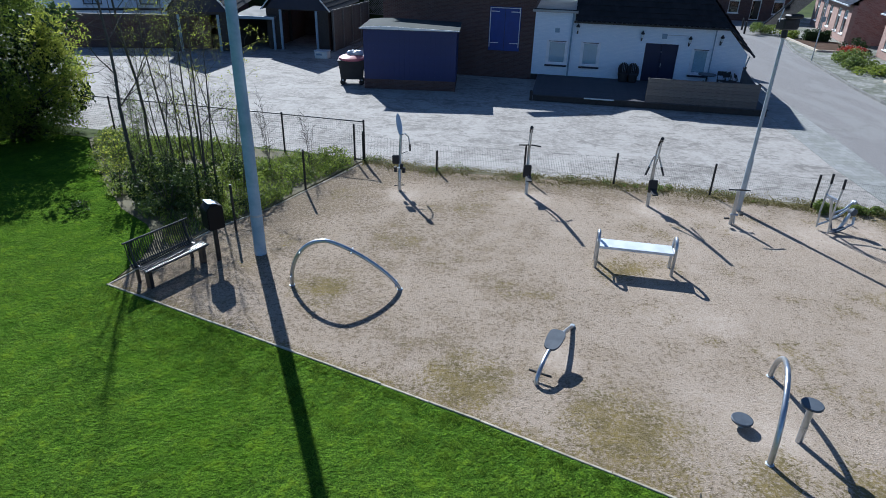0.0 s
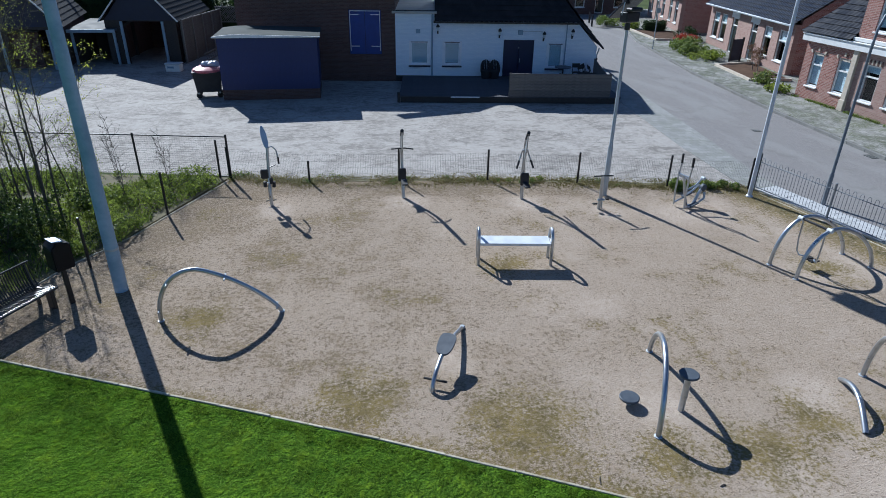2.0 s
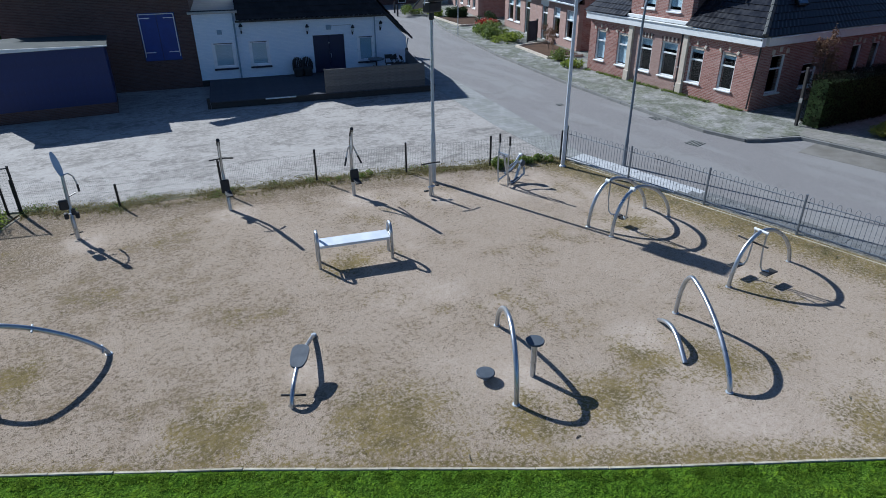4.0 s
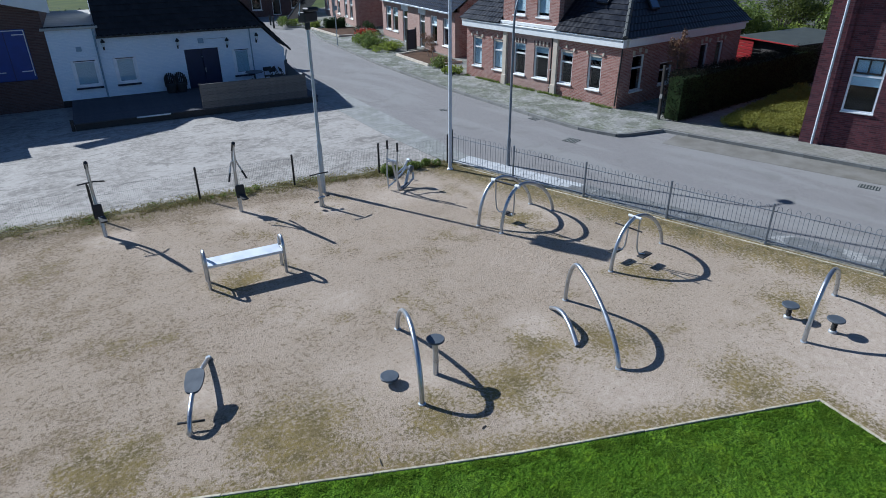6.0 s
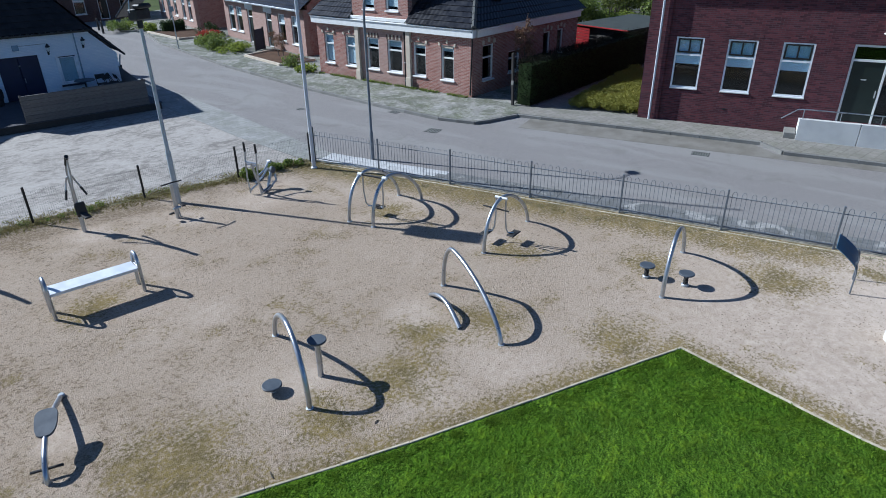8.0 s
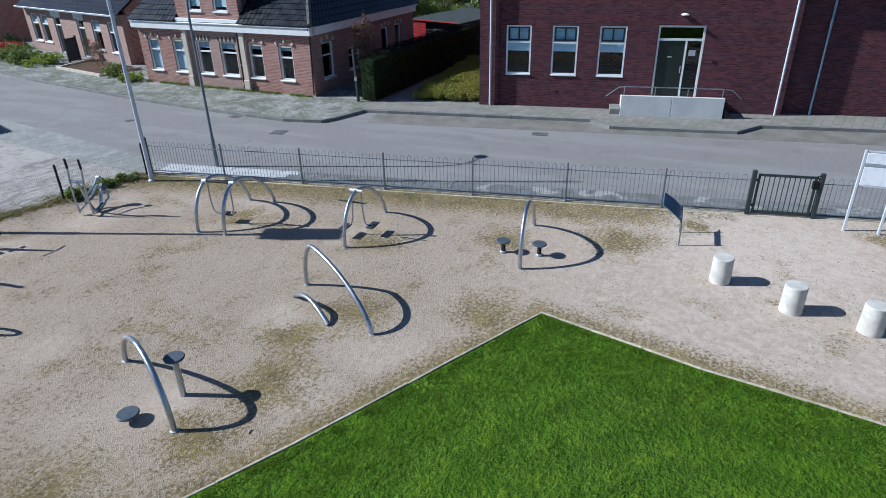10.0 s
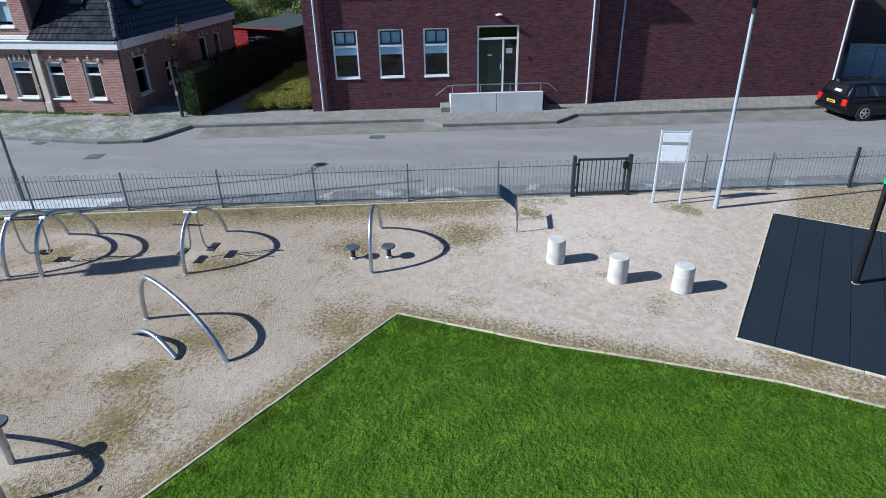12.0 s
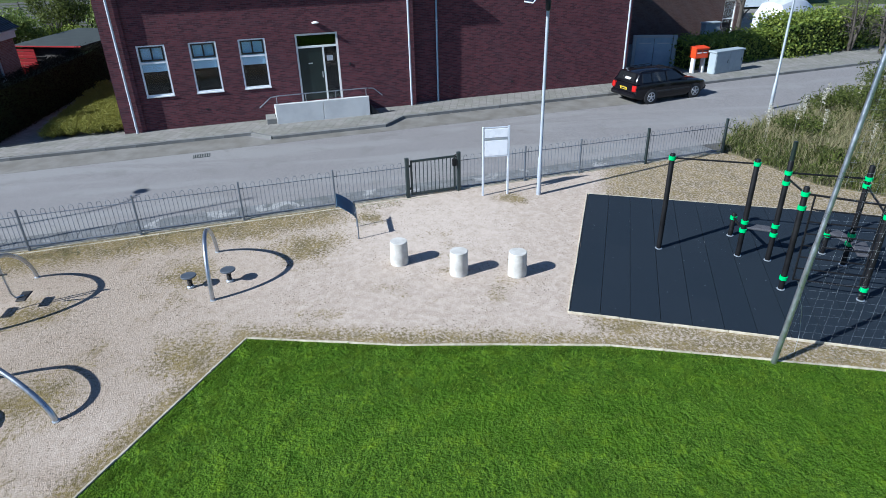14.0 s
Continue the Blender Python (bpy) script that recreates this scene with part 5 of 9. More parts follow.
def rig_post(x, y, h, clamps, r=0.055):
    o = Vector((x, y, 0)) - Vector((11.5, -7.77, 0))
    p = part("post", tube(bm_(), [o + Vector((0, 0, 0.0)), o + Vector((0, 0, h - 0.02)), o + Vector((0, 0, h))], [r, r, r * 0.8], 14), M["rig_black"], RIG)
    bm = bm_()
    lathe(bm, [(0.078, 0.04), (0.078, 0.05), (0.06, 0.056)], 14, o)
    part("base_ring", bm, M["steel_dull"], p)
    for z in clamps:
        bm = bm_()
        lathe(bm, [(r + 0.004, -0.042), (r + 0.022, -0.037), (r + 0.022, 0.037), (r + 0.004, 0.042)], 14, o + Vector((0, 0, z)))
        box(bm, o + Vector((0.05, -0.05, z)), (0.06, 0.06, 0.07), (0, 0, 40), 0.008)
        part("clamp", bm, M["lime"], p, "bright green plastic clamp")
    return o


r1 = rig_post(12.10, -6.21, 2.30, (2.20,))
r2 = rig_post(11.50, -7.77, 2.28, (2.18, 0.86, 0.66))
r5 = rig_post(11.20, -8.29, 2.32, (2.06, 1.84, 0.86, 0.66))
part("post_sleeve", tube(bm_(), [r5 + Vector((0, 0, 2.30)), r5 + Vector((0, 0, 2.72))], 0.045, 10), M["green_door"], RIG, "dark green post sleeve")
r3 = rig_post(10.02, -7.86, 2.24, (2.10, 1.82, 0.30))
r4 = rig_post(9.41, -9.12, 1.95, (1.80, 0.28))
r6 = rig_post(10.76, -9.73, 2.28, (2.0, 1.85, 0.75, 0.55))
r7 = rig_post(8.9, -10.3, 2.2, (1.9,))
s1 = rig_post(12.48, -8.13, 0.62, (0.50,))
s2 = rig_post(11.32, -9.64, 0.62, (0.50,))


def rig_bar(a, b, r=0.02, name="bar"):
    part(name, tube(bm_(), [a, b], r, 8), M["rig_black"], RIG)


Z = Vector((0, 0, 1))
rig_bar(r1 + Z * 2.20, r2 + Z * 2.18)
rig_bar(r5 + Z * 2.06, r6 + Z * 2.0)
rig_bar(r5 + Z * 1.95, r3 + Z * 2.10)
rig_bar(r3 + Z * 2.10, r4 + Z * 2.02, 0.022)
rig_bar(r6 + Z * 1.85, r4 + Z * 1.80)
rig_bar(r4 + Z * 1.80, r7 + Z * 1.80)
lad = (r4 - r3) * 0.94
for k in range(7):
    z = 0.30 + k * 0.25
    rig_bar(r3 + (r4 - r3) * 0.12 + Z * z, r3 + lad + Z * z, 0.015, "rung")
rig_bar(r3 + (r4 - r3) * 0.12 + Z * 0.28, r3 + (r4 - r3) * 0.12 + Z * 2.08, 0.018)
rig_bar(r3 + lad + Z * 0.28, r3 + lad + Z * 2.02, 0.018)


def platform(a, b, depth, z, name="platform"):
    d = (b - a).normalized()
    n = Vector((-d.y, d.x, 0))
    c = (a + b) * 0.5 + n * depth * 0.5 + Z * z
    part(name, box(bm_(), c, ((b - a).length, abs(depth), 0.05), (0, 0, math.degrees(math.atan2(d.y, d.x))), 0.012), M["deck"], RIG, "worn grey board platform")


platform(r2 + (r5 - r2) * 0.12, r2 + (r5 - r2) * 0.9, 0.24, 0.72)
rig_bar(s1 + Z * 0.5, r2 + Z * 0.68, 0.03)
platform(r6, r6 + (r4 - r6) * 0.45, 0.30, 0.60)
platform(s2, r6, 0.28, 0.55)

# ---- leaning post with ball net ----
NP0, NP1 = Vector((7.82, -6.35, 0)), Vector((6.3, -11.6, 0))
t = thing("ball_net", "galvanised posts with a thin slack wire ball net", "ball net", NP0)
for p in (Vector(), NP1 - NP0):
    part("post", tube(bm_(), [p + Vector((0, 0, -0.1)), p + Vector((0.04, -0.22, 2.2)), p + Vector((0.04, -0.224, 2.24)), p + Vector((0.10, -0.52, 5.25))], [0.048, 0.046, 0.040, 0.038], 12), M["steel"], t)
    part("footing", lathe(bm_(), [(0.10, -0.03), (0.10, 0.012), (0.075, 0.02)], 12, p), M["steel_dull"], t)
    part("arm", tube(bm_(), [p + Vector((0.10, -0.52, 5.2)), p + Vector((0.30, -0.62, 5.28))], 0.03, 8), M["steel"], t)
bm = bm_()
d = NP1 - NP0
for i in range(1, 37):
    f = i / 37
    tube(bm, [d * f + Vector((0.02 * math.sin(i * 1.7), 0, 0.05)), d * f + Vector((0.05 + 0.06 * math.sin(i * 2.1), -0.21, 2.4)), d * f + Vector((0.10, -0.5, 5.1))], 0.0008, 3, caps=False)
for k in range(34):
    z = 0.08 + k * 0.15
    tube(bm, [d * f + Vector((0.019 * z, -0.098 * z, z - 0.05 * math.sin(math.pi * f) + 0.012 * math.sin(9 * f + k))) for f in (i / 8 for i in range(9))], 0.0008, 3, caps=False)
part("net", bm, M["steel_dull"], t, "thin grey slack wire mesh")["kind"] = "stuff"
part("loose_wire", tube(bm_(), [Vector((0.0, -0.05, 1.6)), Vector((0.05, -0.3, 1.0)), Vector((0.10, -0.42, 0.5)), Vector((0.02, -0.35, 0.2)), Vector((0.12, -0.3, 0.04))], 0.004, 5), M["steel_dull"], t)

# ---- fences ----
# bow-topped railings
rail = thing("railings", "grey bow-topped steel railings along the road", "railings", RO, RAIL_TURN)
POSTS = [0.0, 2.46, 4.92, 7.39, 9.87, 12.35, 14.75]
GATE_L, GATE_R = 16.77, 18.26
POSTS2 = [20.3, 22.1, 24.4, 27.27]
end_post = mesh_of("post", box(bm_(), (0, 0, 0.56), (0.07, 0.07, 1.2), None, 0.006), M["green_metal"])
mid_post = mesh_of("post", box(bm_(), (0, 0, 0.52), (0.045, 0.045, 1.14), None, 0.005), M["rail_metal"])
for s in POSTS + POSTS2:
    shared("post", end_post if s in (0.0, 27.27, 24.4) else mid_post, rail, pose(s, 0, -0.02))
hoop = mesh_of("hoop", tube(bm_(), [(-0.05, 0, 0.10), (-0.05, 0, 0.96), (-0.04, 0, 1.0), (-0.018, 0, 1.025), (0.018, 0, 1.025), (0.04, 0, 1.0), (0.05, 0, 0.96), (0.05, 0, 0.10)], 0.0058, 5, caps=False), M["rail_metal"])


def rail_bay(a, b):
    for z, r in ((0.12, 0.014), (0.885, 0.011)):
        part("rail", tube(bm_(), [(a, 0, z), (b, 0, z)], r, 6), M["rail_metal"], rail)
    n = max(1, round((b - a - 0.08) / 0.205))
    for i in range(n):
        shared("hoop", hoop, rail, pose(a + 0.04 + (b - a - 0.08) * (i + 0.5) / n, 0, 0))


for a, b in zip(POSTS, POSTS[1:]):
    rail_bay(a, b)
rail_bay(POSTS[-1], GATE_L - 0.06)
rail_bay(GATE_R + 0.06, POSTS2[0])
for a, b in zip(POSTS2, POSTS2[1:]):
    rail_bay(a, b)

t = thing("gate", "closed dark green steel bar gate in the railings", "gate", F(GATE_L, 0), RAIL_TURN)
W_ = GATE_R - GATE_L
for x in (0, W_):
    part("gate_post", box(bm_(), (x, 0, 0.55), (0.10, 0.10, 1.18), None, 0.008), M["green_metal"], t)
leaf = part("gate_frame", box(box(box(box(bm_(), (W_ / 2, 0, 1.03), (W_ - 0.2, 0.045, 0.055)), (W_ / 2, 0, 0.09), (W_ - 0.2, 0.045, 0.055)), (0.12, 0, 0.56), (0.05, 0.05, 0.98)), (W_ - 0.12, 0, 0.56), (0.05, 0.05, 0.98)), M["green_metal"], t)
gb = mesh_of("gate_bar", tube(bm_(), [(0, 0, 0.10), (0, 0, 1.02)], 0.012, 8), M["green_metal"])
for k in range(10):
    shared("gate_bar", gb, leaf, pose(0.24 + (W_ - 0.48) * k / 9, 0, 0))
part("lock", box(bm_(), (W_ - 0.13, -0.03, 0.86), (0.12, 0.10, 0.20), None, 0.012), M["rig_black"], leaf, "black lock case")
part("latch", tube(bm_(), [(W_ - 0.06, -0.02, 0.98), (W_ - 0.12, -0.04, 1.08), (W_ - 0.05, -0.04, 1.1)], 0.014, 6), M["rig_black"], leaf)
part("hinge", box(bm_(), (0.07, 0, 0.25), (0.06, 0.04, 0.06), None, 0.006), M["rig_black"], leaf)
part("hinge", box(bm_(), (0.07, 0, 0.9), (0.06, 0.04, 0.06), None, 0.006), M["rig_black"], leaf)
solo("concrete_sill", box(bm_(), (0, 0, 0), (27.3, 0.10, 0.16), None, 0.01), M["edging"], "pale concrete strip beneath the railings", "kerb", F(13.65, 0.05, -0.045), RAIL_TURN, kind="structure")


def wire_fence(name, label, pts, h, post_h, step_v, step_h, short=-1, rail_top=False):
    """A wire mesh fence: dark posts at the points, and one mesh panel of thin bars for each bay."""
    x0, y0 = pts[0]
    t = thing(name, label, "wire fence", (x0, y0, 0))
    for k, (x, y) in enumerate(pts):
        ph = post_h * (0.68 if k == short else 1.0)
        part("post", tube(bm_(), [(x - x0, y - y0, -0.05), (x - x0, y - y0, ph), (x - x0, y - y0, ph + 0.01)], [0.032, 0.032, 0.02], 8), M["black_metal"], t)
    for (xa, ya), (xb, yb) in zip(pts, pts[1:]):
        a, b = Vector((xa - x0, ya - y0, 0)), Vector((xb - x0, yb - y0, 0))
        bm = bm_()
        n = round((b - a).length / step_v)
        for i in range(n + 1):
            p = a.lerp(b, i / n)
            tube(bm, [p + Vector((0, 0, 0.05)), p + Vector((0, 0, h))], 0.0017, 3, caps=False)
        for k in range(int((h - 0.05) / step_h) + 1):
            z = 0.05 + k * step_h
            tube(bm, [a + Vector((0, 0, z)), b + Vector((0, 0, z))], 0.0022, 3, caps=False)
        part("mesh_panel", bm, M["green_metal"], t, "dark thin welded wire mesh")
        if rail_top:
            part("top_rail", tube(bm_(), [a + Vector((0, 0, h)), b + Vector((0, 0, h))], 0.02, 6), M["black_metal"], t)
    return t


wire_fence("wire_fence", "low dark welded wire fence before the car park", [(-2.66, 19.28), (-0.27, 18.51), (2.42, 18.15), (5.11, 17.79), (7.76, 17.08), (10.39, 16.39), (12.70, 15.76)], 0.88, 0.98, 0.05, 0.20, 1)
wire_fence("wire_fence", "low dark wire fence beside the undergrowth", [(-2.94, 19.30), (-3.98, 16.62), (-5.12, 13.85)], 0.95, 1.20, 0.06, 0.10)
wire_fence("wire_fence", "dark chain-link fence with top rail under young trees", [(-2.62, 19.25), (-5.36, 19.90), (-8.5, 20.62), (-11.7, 21.35), (-14.9, 22.1)], 1.30, 1.36, 0.07, 0.07, rail_top=True)

# ---- paving slabs beside the railings ----
row = thing("slab_strip", "narrow strip of square grey slabs behind the railings", "paving", kind="structure")
slab = mesh_of("paving_slab", box(bm_(), (0, 0, 0), (0.275, 0.270, 0.06), None, 0.004), M["slab"])
pale_slab = mesh_of("paving_slab", box(bm_(), (0, 0, 0), (0.275, 0.270, 0.06), None, 0.004), M["slab_pale"])
for j in range(3):
    for i in range(98):
        p = F(0.16 + i * 0.2775, 0.24 + j * 0.272, -0.018 + random.uniform(-0.005, 0.005))
        shared("paving_slab", pale_slab if i < 14 + j else slab, row, pose(*p, random.uniform(-0.6, 0.6), random.uniform(-0.6, 0.6), RAIL_TURN))

# ---- building parts ----
def wall_bm(x0, x1, z0, z1, t, holes=()):
    """A wall from x0 to x1 with its face at y = 0 and its back at y = t; the holes (x0, x1, z0, z1) go right through."""
    bm = bm_()
    xs = sorted({x0, x1, *(h[0] for h in holes), *(h[1] for h in holes)})
    zs = sorted({z0, z1, *(h[2] for h in holes), *(h[3] for h in holes)})

    def solid(i, j):
        if not (0 <= i < len(xs) - 1 and 0 <= j < len(zs) - 1):
            return False
        cx, cz = (xs[i] + xs[i + 1]) / 2, (zs[j] + zs[j + 1]) / 2
        return not any(h[0] < cx < h[1] and h[2] < cz < h[3] for h in holes)

    for i in range(len(xs) - 1):
        for j in range(len(zs) - 1):
            if not solid(i, j):
                continue
            a, b, c, d = xs[i], xs[i + 1], zs[j], zs[j + 1]
            quad(bm, (a, 0, c), (b, 0, c), (b, 0, d), (a, 0, d))
            quad(bm, (a, t, c), (a, t, d), (b, t, d), (b, t, c))
            for on, p in ((solid(i - 1, j), ((a, 0, c), (a, 0, d), (a, t, d), (a, t, c))), (solid(i + 1, j), ((b, 0, c), (b, t, c), (b, t, d), (b, 0, d))),
                          (solid(i, j - 1), ((a, 0, c), (a, t, c), (b, t, c), (b, 0, c))), (solid(i, j + 1), ((a, 0, d), (b, 0, d), (b, t, d), (a, t, d)))):
                if not on:
                    quad(bm, *p)
    bmesh.ops.remove_doubles(bm, verts=bm.verts, dist=0.0005)
    return bm


def prism_xz(bm, pts, y0, y1):
    a, b = [bm.verts.new((x, y0, z)) for x, z in pts], [bm.verts.new((x, y1, z)) for x, z in pts]
    bm.faces.new(a), bm.faces.new(b[::-1])
    n = len(pts)
    for i in range(n):
        bm.faces.new((a[i], b[i], b[(i + 1) % n], a[(i + 1) % n]))
    return bm


def window(parent, hole, mats, m=None, rails=(), mullions=(), sill=True, set_in=0.09, fw=0.065, blind=None, cover=1.0, name="window", head=0.0):
    """A window in a wall hole: frame (with rails and mullions as shares of it), pane, sill, and a blind or curtain inside."""
    x0, x1, z0, z1 = hole
    frame_m, glass_m = mats
    bm = bm_()
    y = set_in
    box(bm, ((x0 + x1) / 2, y, z1 - fw / 2), (x1 - x0, 0.07, fw)), box(bm, ((x0 + x1) / 2, y, z0 + fw / 2), (x1 - x0, 0.07, fw))
    for x in (x0 + fw / 2, x1 - fw / 2):
        box(bm, (x, y - 0.001, (z0 + z1) / 2), (fw, 0.068, z1 - z0 - 2 * fw + 0.002))
    for r in rails:
        box(bm, ((x0 + x1) / 2, y - 0.004, z0 + (z1 - z0) * r), (x1 - x0 - 2 * fw + 0.002, 0.06, fw))
    for u, r0, r1 in mullions:
        box(bm, (x0 + (x1 - x0) * u, y - 0.002, z0 + (z1 - z0) * (r0 + r1) / 2), (0.045, 0.05, (z1 - z0) * (r1 - r0)))
    w = part(name, bm, frame_m, parent)
    if m is not None:
        w.matrix_basis = m
    p = part("pane", box(bm_(), ((x0 + x1) / 2, y + 0.012, (z0 + z1) / 2), (x1 - x0 - fw * 1.6, 0.008, z1 - z0 - fw * 1.6)), glass_m, w)
    p.visible_shadow = False
    if sill:
        part("sill", box(bm_(), ((x0 + x1) / 2, -0.015, z0 - 0.028), (x1 - x0 + 0.08, 0.11, 0.056), (5, 0, 0), 0.006), M["white_paint"], w, "white painted sill")
    if blind:
        h = (z1 - z0 - 0.1) * cover
        part("blind", box(bm_(), ((x0 + x1) / 2, y + 0.07, z1 - 0.05 - h / 2), (x1 - x0 - 0.08, 0.012, h)), blind, w, "pale blind behind the glass")
    return w


def tile_slope(bm, left0, right0, left1, right1, width=0.24, row=0.30, amp=0.022):
    """Rows of wavy tiles on a slope between its lower edge (left0, right0) and its upper edge (left1, right1)."""
    left0, right0, left1, right1 = (Vector(v) for v in (left0, right0, left1, right1))
    run = ((left1 + right1) / 2 - (left0 + right0) / 2).length
    n = max(1, round(run / row))
    ax = (right0 - left0).normalized()
    nrm = ax.cross((left1 - left0)).normalized()
    if nrm.z < 0:
        nrm = -nrm
    under = None
    for k in range(n):
        a0, b0 = left0.lerp(left1, k / n), right0.lerp(right1, k / n)
        a1, b1 = left0.lerp(left1, (k + 1.06) / n), right0.lerp(right1, (k + 1.06) / n)
        ua, ub = (a0 - left0).dot(ax), (b0 - left0).dot(ax)
        va, vb = (a1 - left0).dot(ax), (b1 - left0).dot(ax)
        m = max(1, round((ub - ua) / (width / 4)))
        lo, hi, eave = [], [], []
        for i in range(m + 1):
            f = i / m
            u, v = ua + (ub - ua) * f, va + (vb - va) * f
            wave = amp * (0.5 + 0.5 * math.sin(math.tau * u / width)) ** 1.5
            wave1 = amp * (0.5 + 0.5 * math.sin(math.tau * v / width)) ** 1.5
            p, q = a0.lerp(b0, f), a1.lerp(b1, f)
            lo.append(bm.verts.new(p + nrm * (wave + 0.030))), hi.append(bm.verts.new(q + nrm * (wave1 * 0.9)))
            eave.append(bm.verts.new(p + nrm * (wave - 0.008)))
        for i in range(m):
            bm.faces.new((lo[i], lo[i + 1], hi[i + 1], hi[i]))
            bm.faces.new((eave[i], eave[i + 1], lo[i + 1], lo[i]))
        if under:
            bm.faces.new((under[0], under[1], eave[0]))
        under = hi
    return bm


def pipe(parent, x, y, z0, z1, r=0.04, material=None, name="downpipe"):
    material = material or M["white_pole"]
    p = part(name, tube(bm_(), [(x, y, z0), (x, y, z1)], r, 10), material, parent)
    for z in (z0 + (z1 - z0) * 0.45, z0 + 0.3):
        part("bracket", lathe(bm_(), [(r, -0.02), (r + 0.015, -0.015), (r + 0.015, 0.015), (r, 0.02)], 10, (x, y, z)), M["steel_dull"], p)
    return p


def wall_lamp(parent, x, z):
    p = part("wall_lamp", box(tube(bm_(), [(x, -0.02, z - 0.18), (x, -0.14, z - 0.22), (x, -0.2, z - 0.12)], 0.018, 6), (x, -0.015, z - 0.16), (0.07, 0.03, 0.22), None, 0.005), M["black_metal"], parent, "black iron lantern")
    part("lantern", lathe(bm_(), [(0.04, -0.12), (0.085, 0.08), (0.10, 0.10), (0.05, 0.18), (0.015, 0.23)], 6, (x, -0.2, z)), M["black_metal"], p)
    part("lantern_glass", lathe(bm_(), [(0.045, -0.10), (0.084, 0.065), (0.08, 0.07)], 6, (x, -0.2, z + 0.001)), M["curtain"], p, "frosted glass")


# ---- school hall of dark brick ----
SV = 9.60
sch = thing("brick_hall", "dark red brick hall with white-framed windows", "hall", F(0, SV), RAIL_TURN)
HW = [(9.44, 10.40, 1.36, 3.17), (11.20, 12.16, 1.36, 3.17), (12.94, 13.92, 1.36, 3.17)]
HD = (15.03, 16.66, 0.67, 3.22)
part("front_wall", wall_bm(8.41, 19.72, -0.2, 5.42, 0.3, HW + [HD]), M["brick_dark"], sch)
part("pilaster", box(bm_(), (8.79, -0.035, 2.61), (0.76, 0.072, 5.62)), M["brick_dark"], sch)
part("side_wall", box(bm_(), (8.56, 6.0, 2.61), (0.3, 11.4, 5.62)), M["brick_dark"], sch)
part("side_wall", box(bm_(), (19.57, 6.0, 2.61), (0.3, 11.4, 5.62)), M["brick_dark"], sch)
part("back_wall", box(bm_(), (14.06, 11.85, 2.61), (11.31, 0.3, 5.62)), M["brick_dark"], sch)
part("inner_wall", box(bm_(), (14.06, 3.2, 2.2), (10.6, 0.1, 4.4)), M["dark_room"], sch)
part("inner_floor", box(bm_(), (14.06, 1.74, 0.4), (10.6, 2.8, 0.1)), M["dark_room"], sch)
part("eave", box(bm_(), (14.06, 6.0, 5.505), (11.7, 12.62, 0.16), None, 0.02), M["white_paint"], sch, "white boxed eave and gutter")
bm = bm_()
tile_slope(bm, (8.15, -0.33, 5.6), (19.97, -0.33, 5.6), (12.0, 5.9, 9.6), (16.0, 5.9, 9.6))
tile_slope(bm, (19.97, -0.33, 5.6), (19.97, 12.4, 5.6), (16.0, 5.9, 9.6), (16.0, 5.9, 9.6))
tile_slope(bm, (8.15, 12.4, 5.6), (8.15, -0.33, 5.6), (12.0, 5.9, 9.6), (12.0, 5.9, 9.6))
tile_slope(bm, (19.97, 12.4, 5.6), (8.15, 12.4, 5.6), (16.0, 5.9, 9.6), (12.0, 5.9, 9.6))
part("roof", bm, M["roof_tile"], sch)
R2 = 0.28
part("hall_wall", box(bm_(), (24.83, R2 + 0.15, 3.6), (10.2, 0.3, 7.6)), M["brick_dark"], sch)
part("hall_side_wall", box(bm_(), (29.78, R2 + 6.2, 3.6), (0.3, 11.8, 7.6)), M["brick_dark"], sch)
part("hall_roof", box(bm_(), (24.83, R2 + 6.0, 7.5), (10.3, 12.4, 0.2), None, 0.02), M["roof_felt"], sch)
for s in (21.3, 24.2, 26.4, 28.9):
    part("wall_vent", box(bm_(), (s, R2 - 0.002, 0.62), (0.09, 0.03, 0.05)), M["black_metal"], sch)
part("wall_vent", box(bm_(), (11.45, -0.002, 0.72), (0.1, 0.03, 0.05)), M["black_metal"], sch)
part("soldier_course", box(bm_(), (HW[0][0] + 0.48, 0.006, 3.28), (1.2, 0.02, 0.2)), M["brick_dark"], sch)
part("soldier_course", box(bm_(), (HW[1][0] + 0.48, 0.006, 3.28), (1.2, 0.02, 0.2)), M["brick_dark"], sch)
part("soldier_course", box(bm_(), (HW[2][0] + 0.49, 0.006, 3.28), (1.2, 0.02, 0.2)), M["brick_dark"], sch)
for h in HW:
    w = window(sch, h, (M["enamel"], M["glass"]), rails=(0.66,), mullions=(), fw=0.058, blind=M["blind"], cover=0.526, sill=False, set_in=0.045)
    part("thin_sill", box(bm_(), ((h[0] + h[1]) / 2, -0.012, h[2] - 0.02), (h[1] - h[0] + 0.03, 0.05, 0.045), None, 0.005), M["white_paint"], w)
    x0, x1, z0, z1 = h
    zc, xc, hh = z0 + (z1 - z0) * 0.835, (x0 + x1) / 2, 0.225
    b = bm_()
    for bx in (x0 + 0.10, xc, x1 - 0.10):
        box(b, (bx, 0.030, zc), (0.055, 0.05, hh * 2))
    for zz in (zc - hh, zc + hh):
        box(b, (xc, 0.032, zz), (x1 - x0 - 0.145, 0.046, 0.055))
    part("vent_light", b, M["black_metal"], w, "black opening light frame")
